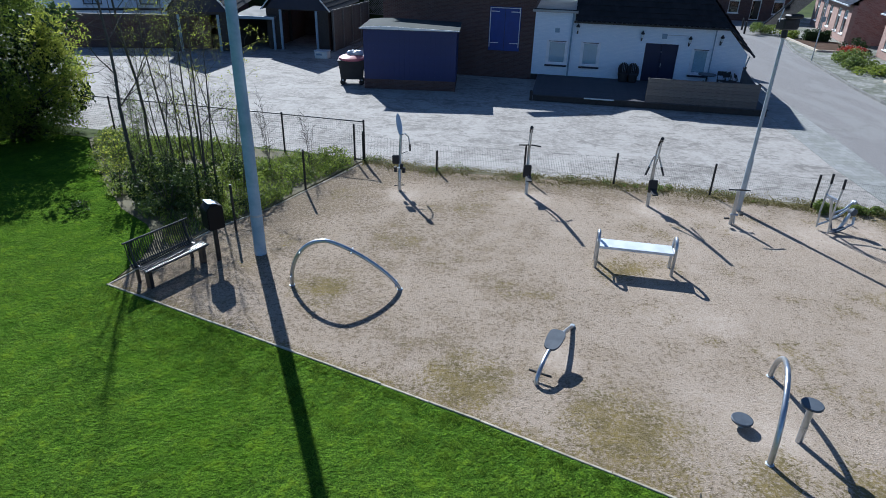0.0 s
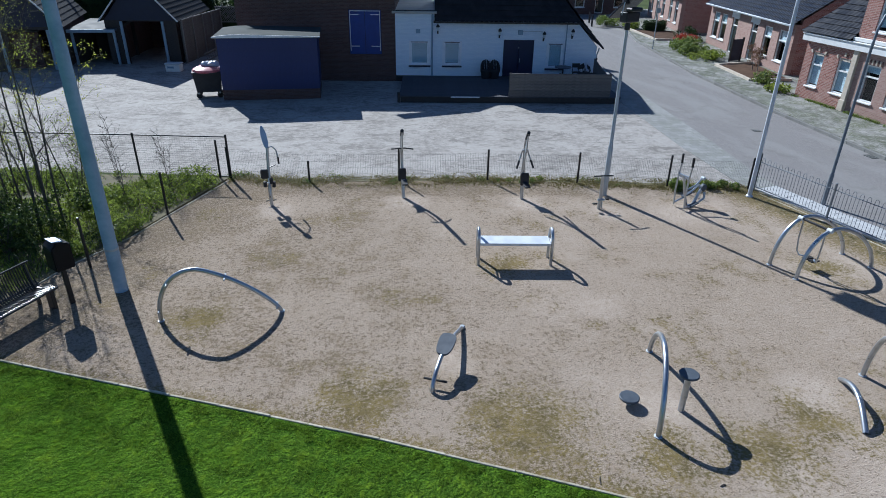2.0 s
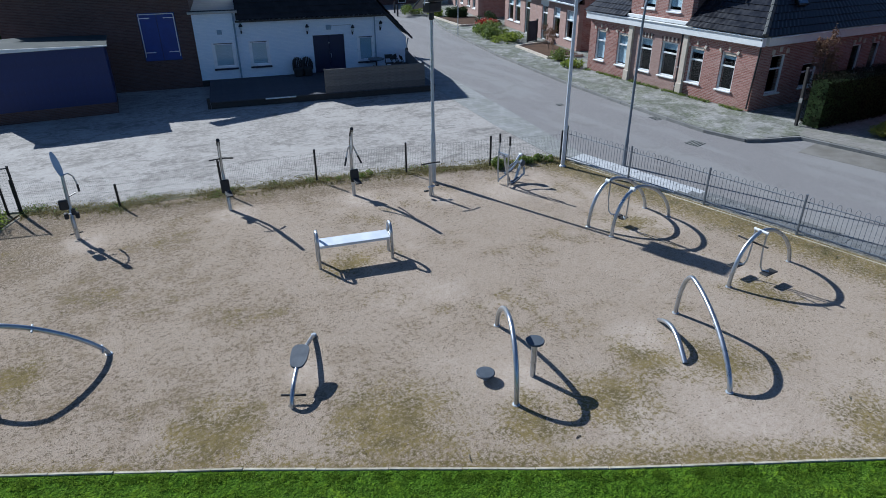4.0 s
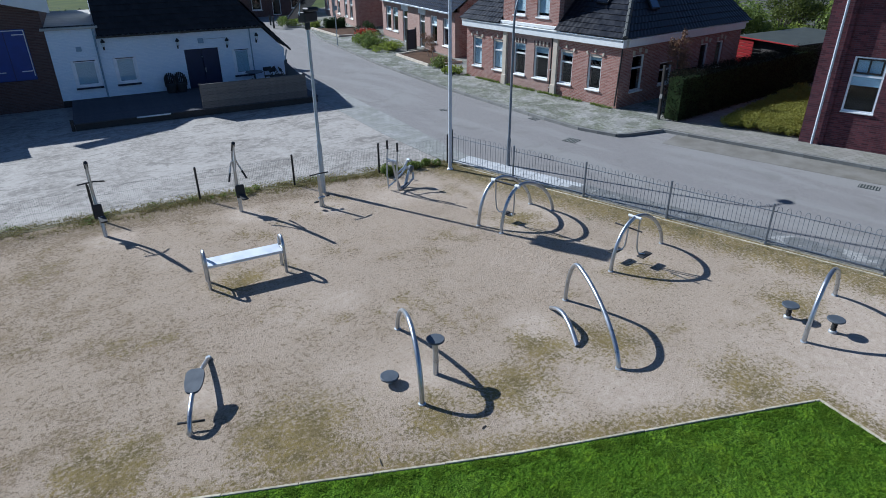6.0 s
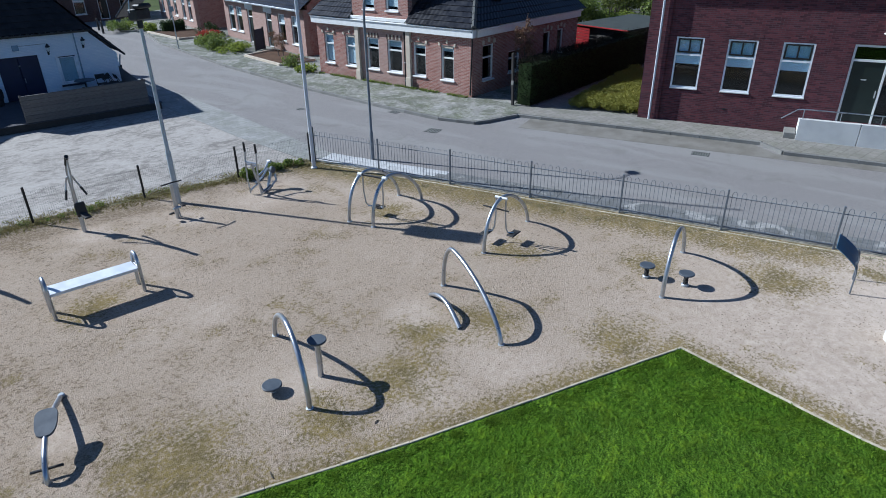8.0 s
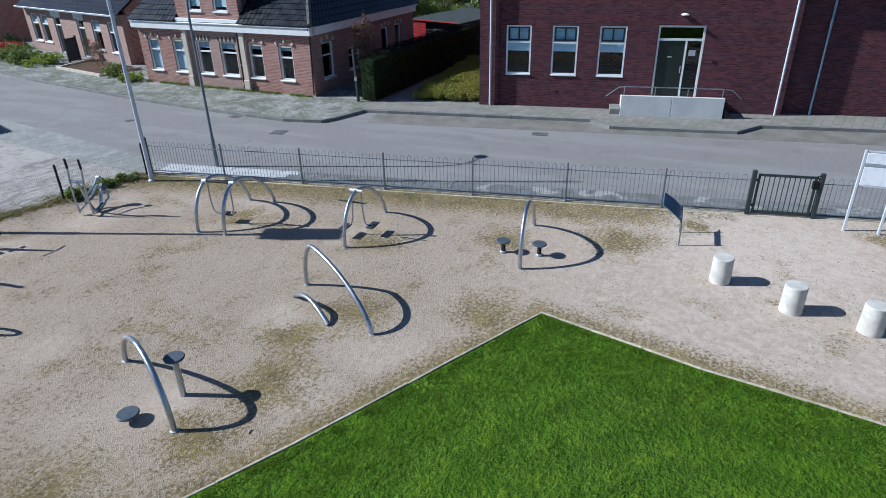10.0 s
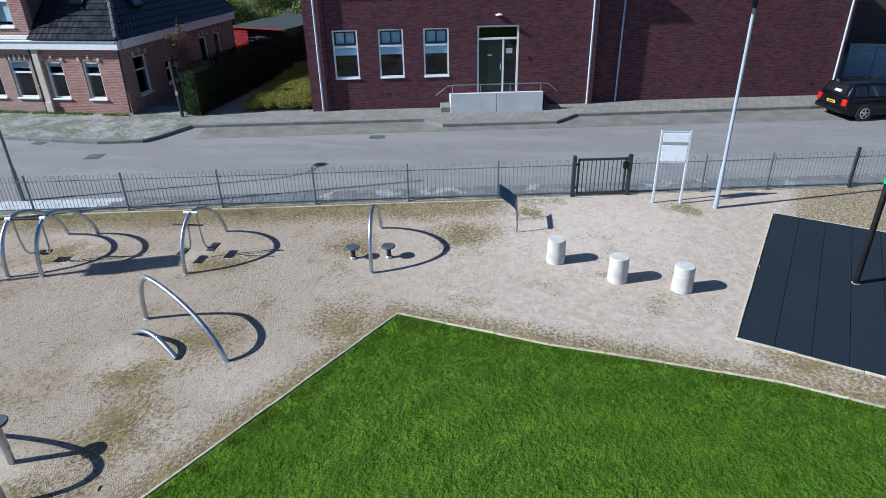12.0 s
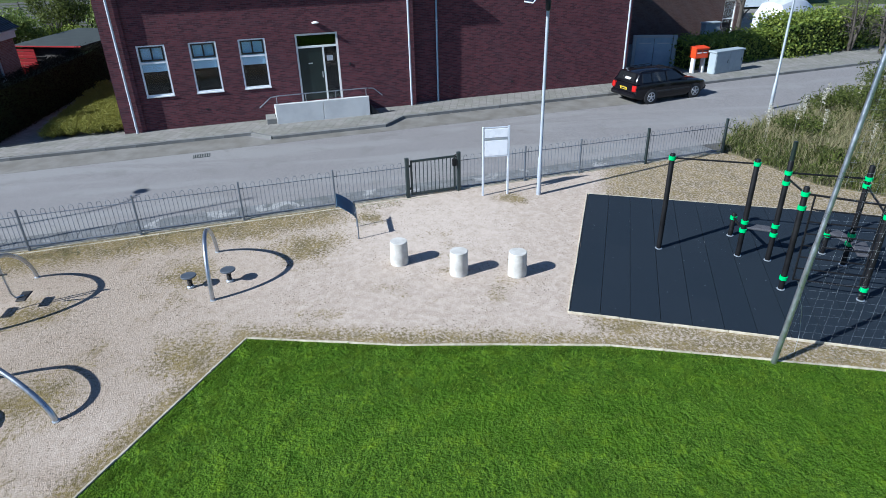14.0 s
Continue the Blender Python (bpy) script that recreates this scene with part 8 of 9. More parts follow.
stuff("gravel_moss", blade_mesh("gravel_moss", np.repeat(q, 3, 0) + np.concatenate([rng.normal(0, 0.03, (len(q) * 3, 2)), np.zeros((len(q) * 3, 1))], 1), 0.022, 0.007, M["straw"], 0.9), "thin dry moss and straw on gravel", "moss")

# low dry grass and a few weeds beneath the wire fence
q = []
for (x0, y0), (x1, y1) in zip(MESH_LINE, MESH_LINE[1:]):
    m = int(math.hypot(x1 - x0, y1 - y0) * 1900)
    f = rng.uniform(0, 1, m)[:, None]
    q.append(np.array([[x0, y0]]) * (1 - f) + np.array([[x1, y1]]) * f + np.concatenate([np.zeros((m, 1)), rng.normal(0.05, 0.26, (m, 1))], 1))
q = np.concatenate(q)
d_ = np.array([noise.noise((x * 1.1, y * 2.0, 3.0)) + 0.5 * noise.noise((x * 4.0, y * 4.0, 6.0)) for x, y in q])
dry = q[d_ > rng.uniform(-0.6, 0.3, len(q))]
stuff("fence_grass", blade_mesh("fence_grass", np.concatenate([dry, np.zeros((len(dry), 1))], 1), 0.042, 0.010, M["verge"], 1.3), "low dry olive grass beneath the wire fence", "grass")
gr = (d_ > 0.36) & (rng.uniform(0, 1, len(q)) < 0.4)
c3 = np.concatenate([q[gr] + rng.normal(0, 0.04, (gr.sum(), 2)), rng.uniform(0.01, 0.10, gr.sum())[:, None]], 1)
stuff("fence_weeds", leaf_mesh("fence_weeds", c3, np.tile([0, -0.2, 1.0], (len(c3), 1)), 0.026, M["leaf_weed"], 0.5), "scattered low green weeds beneath the wire fence", "weeds")
cs = [(6.05 + rng.normal(0, 0.22), 17.35 + rng.normal(0, 0.10), rng.uniform(0.04, 0.12)) for _ in range(10)]
p3, n3 = clumps(cs, rng.uniform(0.07, 0.14, 10), 3200)
stuff("weed_clump", leaf_mesh("weed_clump", p3, n3, 0.03, M["leaf_weed"], 0.5), "small fresh green weed clump by a fence post", "weeds")
# leafy clump by the flagpole
cs = [(11.1 + rng.normal(0, 0.5), 16.15 + rng.normal(0, 0.15), rng.uniform(0.06, 0.2)) for _ in range(20)]
p3, n3 = clumps(cs, rng.uniform(0.10, 0.2, 20), 3200)
stuff("nettle_patch", leaf_mesh("nettle_patch", p3, n3, 0.045, M["leaf_weed"], 0.5), "fresh green weed clump by the fence corner", "weeds")

# undergrowth bed
BED = [(-6.45, 12.7), (-5.8, 14.0), (-4.75, 15.4), (-2.8, 19.2), (-5.4, 19.85), (-11.8, 21.3), (-12.0, 20.6), (-9.7, 17.1), (-8.2, 15.2), (-7.0, 14.0)]
c2 = scatter([(-6.6, 12.6)] + BED[1:6] + [(-12.3, 20.9), (-10.3, 17.3), (-9.0, 15.7), (-8.0, 15.0), (-7.0, 13.9)], 1500)
nz = np.array([noise.noise((x * 0.7, y * 0.7, 5.0)) for x, y in c2])
c2, nz = c2[nz > -0.3], nz[nz > -0.3]
rr = np.clip(0.13 + 0.36 * (nz + 0.2) + rng.normal(0, 0.05, len(nz)), 0.08, 0.5)
p3, n3 = clumps(np.concatenate([c2, (rr * 0.55)[:, None]], 1), rr, 1000)
stuff("undergrowth", leaf_mesh("undergrowth", p3, n3, 0.038, M["leaf_under"], 0.55), "tangled green weeds and ivy under the trees", "weeds")
g = scatter(BED, 26000)
g = g[np.array([noise.noise((x * 0.9, y * 0.9, 7.0)) for x, y in g]) > -0.12]
stuff("bed_grass", blade_mesh("bed_grass", np.concatenate([g, np.zeros((len(g), 1))], 1), 0.20, 0.011, M["leaf_under"], 0.6), "tall rough grass under the trees", "grass")
# dark evergreen clump behind the bench
cs = [(-7.2 + rng.normal(0, 0.75), 15.5 + rng.normal(0, 0.75), rng.uniform(0.1, 1.0) * rng.uniform(0.4, 1.3)) for _ in range(76)]
p3, n3 = clumps(cs, rng.uniform(0.12, 0.32, 76), 1500)
sb = thing("evergreen_shrub", "dark evergreen shrub behind the park bench", "shrub", (-7.1, 14.75, 0))
bm = bm_()
for k in range(9):
    a = math.tau * k / 9
    tube(bm, [(0, 0, -0.05), (0.15 * math.cos(a), 0.15 * math.sin(a), 0.4), (0.4 * math.cos(a), 0.38 * math.sin(a), 0.85)], [0.02, 0.014, 0.006], 5)
part("stemwork", bm, M["bark"], sb)
o = new("foliage", leaf_mesh("foliage", p3 - np.array([-7.1, 14.75, 0]), n3, 0.042, M["leaf_ivy"], 0.55))
o.parent = sb


def grow(bm, tips, p, d, length, r, depth, rnd, droop=0.0):
    """A limb with its forks, as tapered bent bars; its twig ends go to tips."""
    pts, rad = [Vector(p)], [r]
    q, v = Vector(p), Vector(d).normalized()
    n = 4 if depth > 1 else 3
    for i in range(n):
        v = (v + Vector((rnd.gauss(0, 0.13), rnd.gauss(0, 0.13), rnd.gauss(0.03 - droop, 0.08)))).normalized()
        q = q + v * (length / n)
        pts.append(q), rad.append(max(r * (1 - 0.55 * (i + 1) / n), 0.0022))
    tube(bm, pts, rad, 7 if r > 0.03 else (5 if r > 0.012 else 3), caps=False)
    if depth == 0:
        tips.append(pts[-1]), tips.append(pts[-2])
        return
    kids = rnd.randint(3, 4) if depth > 1 else rnd.randint(2, 4)
    for k in range(kids):
        i = rnd.randint(1, n)
        a = rnd.uniform(0, math.tau)
        w = v.orthogonal().normalized()
        w = (w * math.cos(a) + v.cross(w) * math.sin(a))
        grow(bm, tips, pts[i], v * rnd.uniform(0.6, 1.1) + w * rnd.uniform(0.45, 0.9), length * rnd.uniform(0.4, 0.68), rad[i] * rnd.uniform(0.45, 0.7), depth - 1, rnd, droop)
    tips.append(pts[-1])


def young_tree(x, y, h, r, seed, leafy, label, lean=(0, 0), stems=1, material="bark", depth=3, leaf="leaf_spring", z=0.0, group="young trees", lsize=0.035, thin=False, droop=0.0, wob=0.09):
    rnd = random.Random(seed)
    t = thing("tree", label, "tree", (x, y, z), 0, group)
    tips = []
    for s_ in range(stems):
        bm = bm_()
        base = Vector((rnd.uniform(-0.12, 0.12), rnd.uniform(-0.12, 0.12), -0.05)) if stems > 1 else Vector((0, 0, -0.05))
        v = Vector((lean[0] + rnd.gauss(0, wob), lean[1] + rnd.gauss(0, wob), 1)).normalized()
        hh = h * rnd.uniform(0.8, 1.1)
        pts, rad = [base], [r]
        q = base.copy()
        for i in range(9):
            v = (v + Vector((rnd.gauss(0, 0.045), rnd.gauss(0, 0.045), 0.03))).normalized()
            q = q + v * hh / 9
            pts.append(q.copy()), rad.append(max(r * (1 - 0.9 * (i + 1) / 9), 0.004))
        tube(bm, pts, rad, 9, caps=False)
        part("trunk", bm, M[material], t)
        bl = bm_()
        for i in range(3, 10):
            for _ in range((1 if thin else 2) if i < 6 else (2 if thin else 3)):
                a = rnd.uniform(0, math.tau)
                grow(bl, tips, pts[i], (math.cos(a), math.sin(a), rnd.uniform(0.5, 1.3)), hh * rnd.uniform(0.12, 0.26) * (1.15 - i * 0.06), max(rad[i] * 0.5, 0.006), depth - 1, rnd, droop)
        part("branchwork", bl, M[material], t)
    if leafy:
        c = np.array([list(p) for p in tips])
        c = np.repeat(c, leafy, 0) + rng.normal(0, 0.05, (len(c) * leafy, 3))
        o = new("crown", leaf_mesh("crown", c, np.tile([0, 0, 0.6], (len(c), 1)), lsize, M[leaf], 0.55))
        o.parent = t
    return t


young_tree(-8.42, 15.92, 8.2, 0.062, 3, 0, "tall bare grey tree in the undergrowth", (0.03, 0.0), thin=True, wob=0.015)
young_tree(-8.91, 17.94, 8.0, 0.055, 5, 0, "tall bare grey tree in the undergrowth", (0.0, 0.0), thin=True, wob=0.015)
young_tree(-8.05, 17.52, 5.4, 0.036, 11, 1, "slender bare young tree in the weeds", (0.06, 0), 1, lsize=0.016, wob=0.02)
young_tree(-6.84, 16.04, 5.6, 0.038, 14, 1, "slender bare young tree in the weeds", (-0.03, 0), 1, lsize=0.016, wob=0.02)
young_tree(-6.70, 16.26, 5.2, 0.036, 17, 1, "slender bare young tree in the weeds", (0.11, 0), 1, lsize=0.016, wob=0.02)
young_tree(-6.47, 16.5, 5.0, 0.034, 19, 1, "slender bare young tree in the weeds", (0.06, 0), 1, lsize=0.016, wob=0.02)
young_tree(-7.6, 17.1, 5.0, 0.028, 20, 1, "slender bare young tree in the weeds", (0.02, 0), 1, lsize=0.016, wob=0.03)
young_tree(-8.45, 17.9, 4.6, 0.022, 21, 1, "thin sapling with first leaves", (0.0, 0), 3, depth=2, lsize=0.018)
young_tree(-7.5, 17.9, 4.9, 0.022, 23, 4, "thin sapling in fresh leaf", (0.0, 0), 2, thin=True, depth=2, lsize=0.026)
young_tree(-6.6, 18.2, 4.6, 0.022, 24, 4, "thin sapling in fresh leaf", (0.0, 0), 2, thin=True, depth=2, lsize=0.026)
young_tree(-5.3, 17.8, 2.2, 0.010, 25, 0, "thin bare sapling by the fence", (0.03, 0), 4, thin=True, depth=2)
young_tree(-4.2, 18.3, 1.7, 0.008, 27, 0, "thin bare sapling by the fence", (0, 0), 4, thin=True, depth=2)
young_tree(-8.9, 15.9, 1.8, 0.010, 29, 1, "thin bare sapling in the weeds", (0.1, 0), 4, thin=True, depth=2)
for k, (x, y, h_) in enumerate(((-7.0, 16.9, 2.4), (-6.2, 17.3, 2.3), (-7.9, 17.6, 2.8), (-8.6, 16.9, 2.0), (-5.7, 16.6, 1.9), (-9.6, 18.7, 2.2), (-7.4, 15.6, 1.6), (-8.3, 15.9, 1.5))):
    young_tree(x, y, h_, 0.012, 80 + k, 2, "leafy multi-stemmed sapling in the weeds", (0, 0), 4, thin=True, depth=2, leaf="leaf_weed", lsize=0.022)
young_tree(-10.6, 20.3, 2.6, 0.02, 31, 0, "slender bare young tree by the fence", (0, 0), 3)

# big willow bush
wb = thing("willow_bush", "large dense willow bush in fresh leaf", "bush", (-15.3, 20.8, 0))
rnd = random.Random(4)
bm, tips = bm_(), []
for k in range(16):
    a = math.tau * k / 16 + rnd.uniform(-0.2, 0.2)
    grow(bm, tips, (0.5 * math.cos(a), 0.5 * math.sin(a), -0.05), (0.55 * math.cos(a), 0.55 * math.sin(a), 1.0), rnd.uniform(2.9, 4.0), 0.06, 2, rnd, 0.02)
part("branchwork", bm, M["bark"], wb)
cs, rr = [], []
for k in range(360):
    a, u = rnd.uniform(0, math.tau), rnd.random() ** 0.42
    z_ = 0.15 + 5.2 * rnd.random() ** 1.05
    lim = 2.8 * math.sqrt(max(0.05, 1 - ((z_ - 1.9) / 3.9) ** 2)) * (1 + 0.15 * math.sin(3 * a + z_) + 0.10 * math.sin(7 * a - 2 * z_))
    cs.append((math.cos(a) * u * lim, math.sin(a) * u * lim, z_)), rr.append(rnd.uniform(0.26, 0.56))
p3, n3 = clumps(cs, rr, 1350, 0.9)
o = new("crown", leaf_mesh("crown", p3, n3, 0.046, M["leaf_bush"], 0.42))
o.parent = wb
# darker leaves within the bush stand in for its inner shade
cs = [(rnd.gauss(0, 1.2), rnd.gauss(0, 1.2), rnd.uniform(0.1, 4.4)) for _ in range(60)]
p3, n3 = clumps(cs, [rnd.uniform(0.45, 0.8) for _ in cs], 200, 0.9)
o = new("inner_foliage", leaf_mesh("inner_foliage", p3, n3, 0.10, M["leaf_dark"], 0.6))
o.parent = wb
cs = [(2.75 + rnd.gauss(0, 0.36), -0.5 + rnd.gauss(0, 0.6), rnd.uniform(1.2, 4.2)) for _ in range(40)]
p3, n3 = clumps(cs, [rnd.uniform(0.18, 0.40) for _ in cs], 900, 0.9)
o = new("crown", leaf_mesh("crown", p3, n3, 0.042, M["leaf_spring"], 0.45))
o.parent = wb
wb2 = thing("willow_bush", "large dense willow bush behind another", "bush", (-20.2, 23.0, 0))
o = new("crown", leaf_mesh("crown", *clumps([(rnd.gauss(0, 1.8), rnd.gauss(0, 1.4), rnd.uniform(0.3, 4.6)) for _ in range(70)], [rnd.uniform(0.4, 0.8) for _ in range(70)], 420, 0.9), 0.08, M["leaf_bush"], 0.45))
o.parent = wb2
bm = bm_()
for k in range(9):
    a = math.tau * k / 9
    tube(bm, [(0.3 * math.cos(a), 0.3 * math.sin(a), -0.05), (1.1 * math.cos(a), 1.0 * math.sin(a), 3.6)], [0.06, 0.02], 6)
part("branchwork", bm, M["bark"], wb2)


def hedge(name, label, a, b, h, w, material, per, size, top_noise=0.08, z=0.1, category="hedge"):
    a, b = np.array(a, float), np.array(b, float)
    L = np.linalg.norm(b - a)
    d = (b - a) / L
    n2 = np.array([-d[1], d[0]])
    m = int(per * (2 * L * h + L * w))
    u, k = rng.uniform(0, L, m), rng.uniform(0, 1, m)
    c, nn = np.zeros((m, 3)), np.zeros((m, 3))
    face = rng.choice(5, m, p=np.array([L * h, L * h, L * w * 1.4, w * h, w * h]) / (2 * L * h + 1.4 * L * w + 2 * w * h))
    off = np.where(face == 0, -w / 2, np.where(face == 1, w / 2, (k - 0.5) * w))
    zz = np.where(face == 2, h, rng.uniform(0, 1, m) * h)
    u = np.where(face == 3, 0, np.where(face == 4, L, u))
    off = np.where(face > 2, (k - 0.5) * w, off)
    jit = rng.normal(0, top_noise, (m, 3))
    c[:, :2] = a + d * u[:, None] + n2 * off[:, None]
    c[:, 2] = zz + z
    c += jit
    c[:, 2] = np.maximum(c[:, 2], z + 0.02)
    nn[:, :2] = n2 * np.where(face == 0, -1, np.where(face == 1, 1, 0))[:, None]
    nn[:, 2] = np.where(face == 2, 1, 0.3)
    t = thing(name, label, category, (a[0], a[1], z))
    o = new("foliage", leaf_mesh("foliage", c - np.array([a[0], a[1], z]), nn, size, material, 0.6))
    o.parent = t
    # solid dark box added inside the hedge as its inner shade
    core = part("inner_growth", box(bm_(), (0, 0, h * 0.46), (L - 0.1, max(w - 0.18, 0.08), h * 0.9)), M["leaf_dark"], t, "solid dark core standing in for inner shade")
    core.matrix_basis = pose((d[0] * L / 2), (d[1] * L / 2), 0, 0, 0, math.degrees(math.atan2(d[1], d[0])))
    return t


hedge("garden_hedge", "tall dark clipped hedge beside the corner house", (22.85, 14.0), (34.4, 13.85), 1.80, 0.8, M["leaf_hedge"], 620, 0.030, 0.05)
t = thing("gate_post", "pale weathered wooden gate post beside the hedge", "post", (22.55, 14.35, 0.1))
part("post", box(bm_(), (0, 0, 1.05), (0.10, 0.10, 2.2), (0, -3, 0), 0.01), M["plank_dark"], t)
part("plate", box(bm_(), (-0.06, -0.02, 0.95), (0.02, 0.12, 0.18), (0, 6, 0), 0.006), M["kerb"], t)
# low sunny ground cover between hedge and hall
COVER = [(23.5, 12.2), (24.25, 9.55), (29.8, 10.75), (31.0, 12.6), (27.0, 12.4)]
cs = scatter(COVER, 1500)
rr = rng.uniform(0.14, 0.24, len(cs))
hz = np.array([0.26 + 0.10 * noise.noise((x * 0.8, y * 0.8, 2.0)) + 0.04 * (x - 24) for x, y in cs])
p3, n3 = clumps(np.concatenate([cs, (0.1 + hz)[:, None]], 1), rr, 2400, 0.8)
stuff("ground_cover", leaf_mesh("ground_cover", p3, n3, 0.032, M["leaf_cover"], 0.5), "low yellow-green ground cover shrubs", "ground cover")
young_tree(24.5, 15.0, 3.2, 0.05, 41, 4, "small tree with sparse brown leaves", (0, 0), 1, "bark", 3, "leaf_brown", 0.1, "garden trees", 0.05)
# trees and shed garden behind
for k, (x, y, r_, m_) in enumerate(((38.5, 20.0, 2.2, "leaf_weed"), (42.5, 14.5, 2.6, "leaf_weed"), (46, 9, 2.6, "leaf_laurel"), (41.5, 18.8, 1.0, "leaf_laurel"), (46.0, 20.0, 2.2, "brush_leaf"), (47.5, 17.0, 2.4, "leaf_under"), (50, 20, 3.2, "leaf_dark"), (47, 28, 3.4, "leaf_bush"))):
    t = thing("garden_tree", "leafy green garden tree behind the shed", "tree", (x, y, 0), group="garden trees")
    bm = bm_()
    tube(bm, [(0, 0, -0.1), (0.05, 0, 1.0), (0, 0.05, 2.2)], [0.14, 0.11, 0.06], 8)
    for q_ in range(6):
        a = math.tau * q_ / 6
        tube(bm, [(0, 0, 1.2), (r_ * 0.5 * math.cos(a), r_ * 0.5 * math.sin(a), 2.2)], [0.06, 0.02], 5)
    part("trunk", bm, M["bark"], t)
    p3, n3 = clumps([(rnd.gauss(0, r_ * 0.4), rnd.gauss(0, r_ * 0.4), rnd.uniform(0.5, r_ * 1.5)) for _ in range(46)], [rnd.uniform(0.3, 0.75) for _ in range(46)], 520, 0.9)
    o = new("crown", leaf_mesh("crown", p3, n3, 0.085, M[m_], 0.5))
    o.parent = t

# front gardens of the row houses
def shrub(x, y, r_, h, m_, label, n=14, size=0.07, group="front garden shrubs"):
    t = thing("shrub", label, "shrub", (x, y, 0.1), group=group)
    cs = [(rnd.gauss(0, r_ * 0.45), rnd.gauss(0, r_ * 0.45), rnd.uniform(0.1, h)) for _ in range(n)]
    p3, n3 = clumps(cs, [rnd.uniform(0.25, 0.5) * min(1, r_) for _ in range(n)], 700, 0.75)
    p3[:, 2] = np.maximum(p3[:, 2], 0.02)
    o = new("foliage", leaf_mesh("foliage", p3, n3, size, M[m_], 0.5))
    o.parent = t
    bm = bm_()
    for k in range(6):
        a = math.tau * k / 6
        tube(bm, [(0, 0, -0.03), (r_ * 0.35 * math.cos(a), r_ * 0.35 * math.sin(a), h * 0.7)], [0.02, 0.008], 5)
    part("stemwork", bm, M["bark"], t)


shrub(24.2, 37.6, 0.95, 0.42, "leaf_weed", "spreading yellow-green garden shrub", 20)
shrub(24.1, 36.1, 0.85, 0.4, "leaf_laurel", "spreading yellow-green garden shrub", 18)
shrub(24.6, 39.4, 1.0, 0.6, "leaf_weed", "green garden shrub before the row house", 16)
shrub(26.2, 42.4, 0.75, 0.5, "leaf_red", "rust red garden shrub", 16)
shrub(25.0, 40.9, 0.8, 0.5, "leaf_weed", "green garden shrub before the row house", 14)
shrub(22.9, 29.1, 0.6, 0.5, "leaf_weed", "round clipped green garden shrub", 14)
shrub(22.35, 27.2, 0.55, 0.28, "leaf_laurel", "low yellow-green shrub by the house corner", 14)
shrub(27.5, 43.8, 0.7, 0.8, "leaf_dark", "dark evergreen shrub between the houses", 14)
shrub(26.3, 50.8, 1.0, 0.5, "leaf_laurel", "low yellow-green garden shrub", 14)
shrub(25.0, 52.8, 1.3, 0.5, "leaf_weed", "low green garden shrub", 14)
hedge("front_hedge", "dark clipped box hedge before the far house", (26.6, 49.2), (28.2, 48.7), 0.7, 0.7, M["leaf_dark"], 260, 0.06)
young_tree(24.6, 32.4, 1.6, 0.03, 51, 2, "small bare pinkish garden tree", (0, 0), 1, "bark_pale", 3, "leaf_brown", 0.1, "garden trees", 0.03)
young_tree(24.1, 31.3, 1.5, 0.03, 53, 2, "small bare pinkish garden tree", (0, 0), 1, "bark_pale", 3, "leaf_brown", 0.1, "garden trees", 0.03)
sheet("garden_bed", [(22.75, 29.9), (24.9, 29.6), (26.0, 34.2), (23.5, 34.0)], 0.0, 0.135, M["garden_soil"], "bare brown garden bed", "soil")
sheet("garden_bed", [(25.0, 44.0), (27.6, 43.6), (28.7, 48.3), (25.7, 49.5)], 0.0, 0.135, M["garden_soil"], "bare brown garden bed", "soil")
stone_run("garden_edging", [(25.9, 34.4), (23.4, 34.1), (22.65, 29.8), (24.9, 29.5)], 0.6, 0.15, 0.25, 0.22, M["stone"], "low pale stone edging of a garden bed")
stone_run("garden_edging", [(25.6, 49.6), (24.9, 43.9), (27.6, 43.4)], 0.6, 0.15, 0.25, 0.22, M["stone"], "low pale stone edging of a garden bed")
t = thing("garden_screen", "dark slatted wooden screen by the house doors", "screen", (25.0, 35.2, 0.1), 12)
bd = mesh_of("slat", box(bm_(), (0, 0, 0), (0.85, 0.03, 0.138), None, 0.005), M["gable_blue"])
for k in range(9):
    shared("slat", bd, t, pose(0.42, 0, 0.1 + 0.14 * k))
for x in (0, 0.85):
    part("post", box(bm_(), (x, 0, 0.68), (0.09, 0.09, 1.4), None, 0.006), M["plank_dark"], t)
# moss line along the corner house
q = np.array([(22.62 - abs(rng.normal(0, 0.10)), y, 0.105) for y in rng.uniform(16.7, 26.4, 2600) if noise.noise((y * 1.3, 0, 0)) > -0.2])
stuff("wall_weeds", blade_mesh("wall_weeds", q, 0.09, 0.012, M["leaf_weed"], 0.9), "weeds along the foot of the house wall", "weeds")

# brush beyond the railings
BRUSH = [(18.55, -11.2), (17.3, -11.6), (15.2, -12.2), (14.3, -13.3), (11.0, -15.6), (12, -26), (26.0, -26), (24.2, -19.5), (21.2, -14.2), (19.6, -11.8)]
sheet("brush_ground", BRUSH[::-1], -0.3, 0.012, M["soil"], "rough weedy ground", "soil")
g = scatter(BRUSH, 34000)
hz = np.array([0.5 + 0.5 * noise.noise((x * 0.6, y * 0.6, 8.0)) for x, y in g])
edge = np.clip((-(g[:, 1]) - 11.2 - (18.5 - g[:, 0]) * 0.45) * 0.5, 0.25, 1.0)
k_ = hz > 0.28
g, hz, edge = g[k_], hz[k_], edge[k_]
stuff("brush_straw", blade_mesh("brush_straw", np.concatenate([g, np.zeros((len(g), 1))], 1), 0.75 * hz * edge + 0.1, 0.011, M["straw"], 0.45), "tall dry straw-coloured grass", "grass")
g = scatter(BRUSH, 46000)
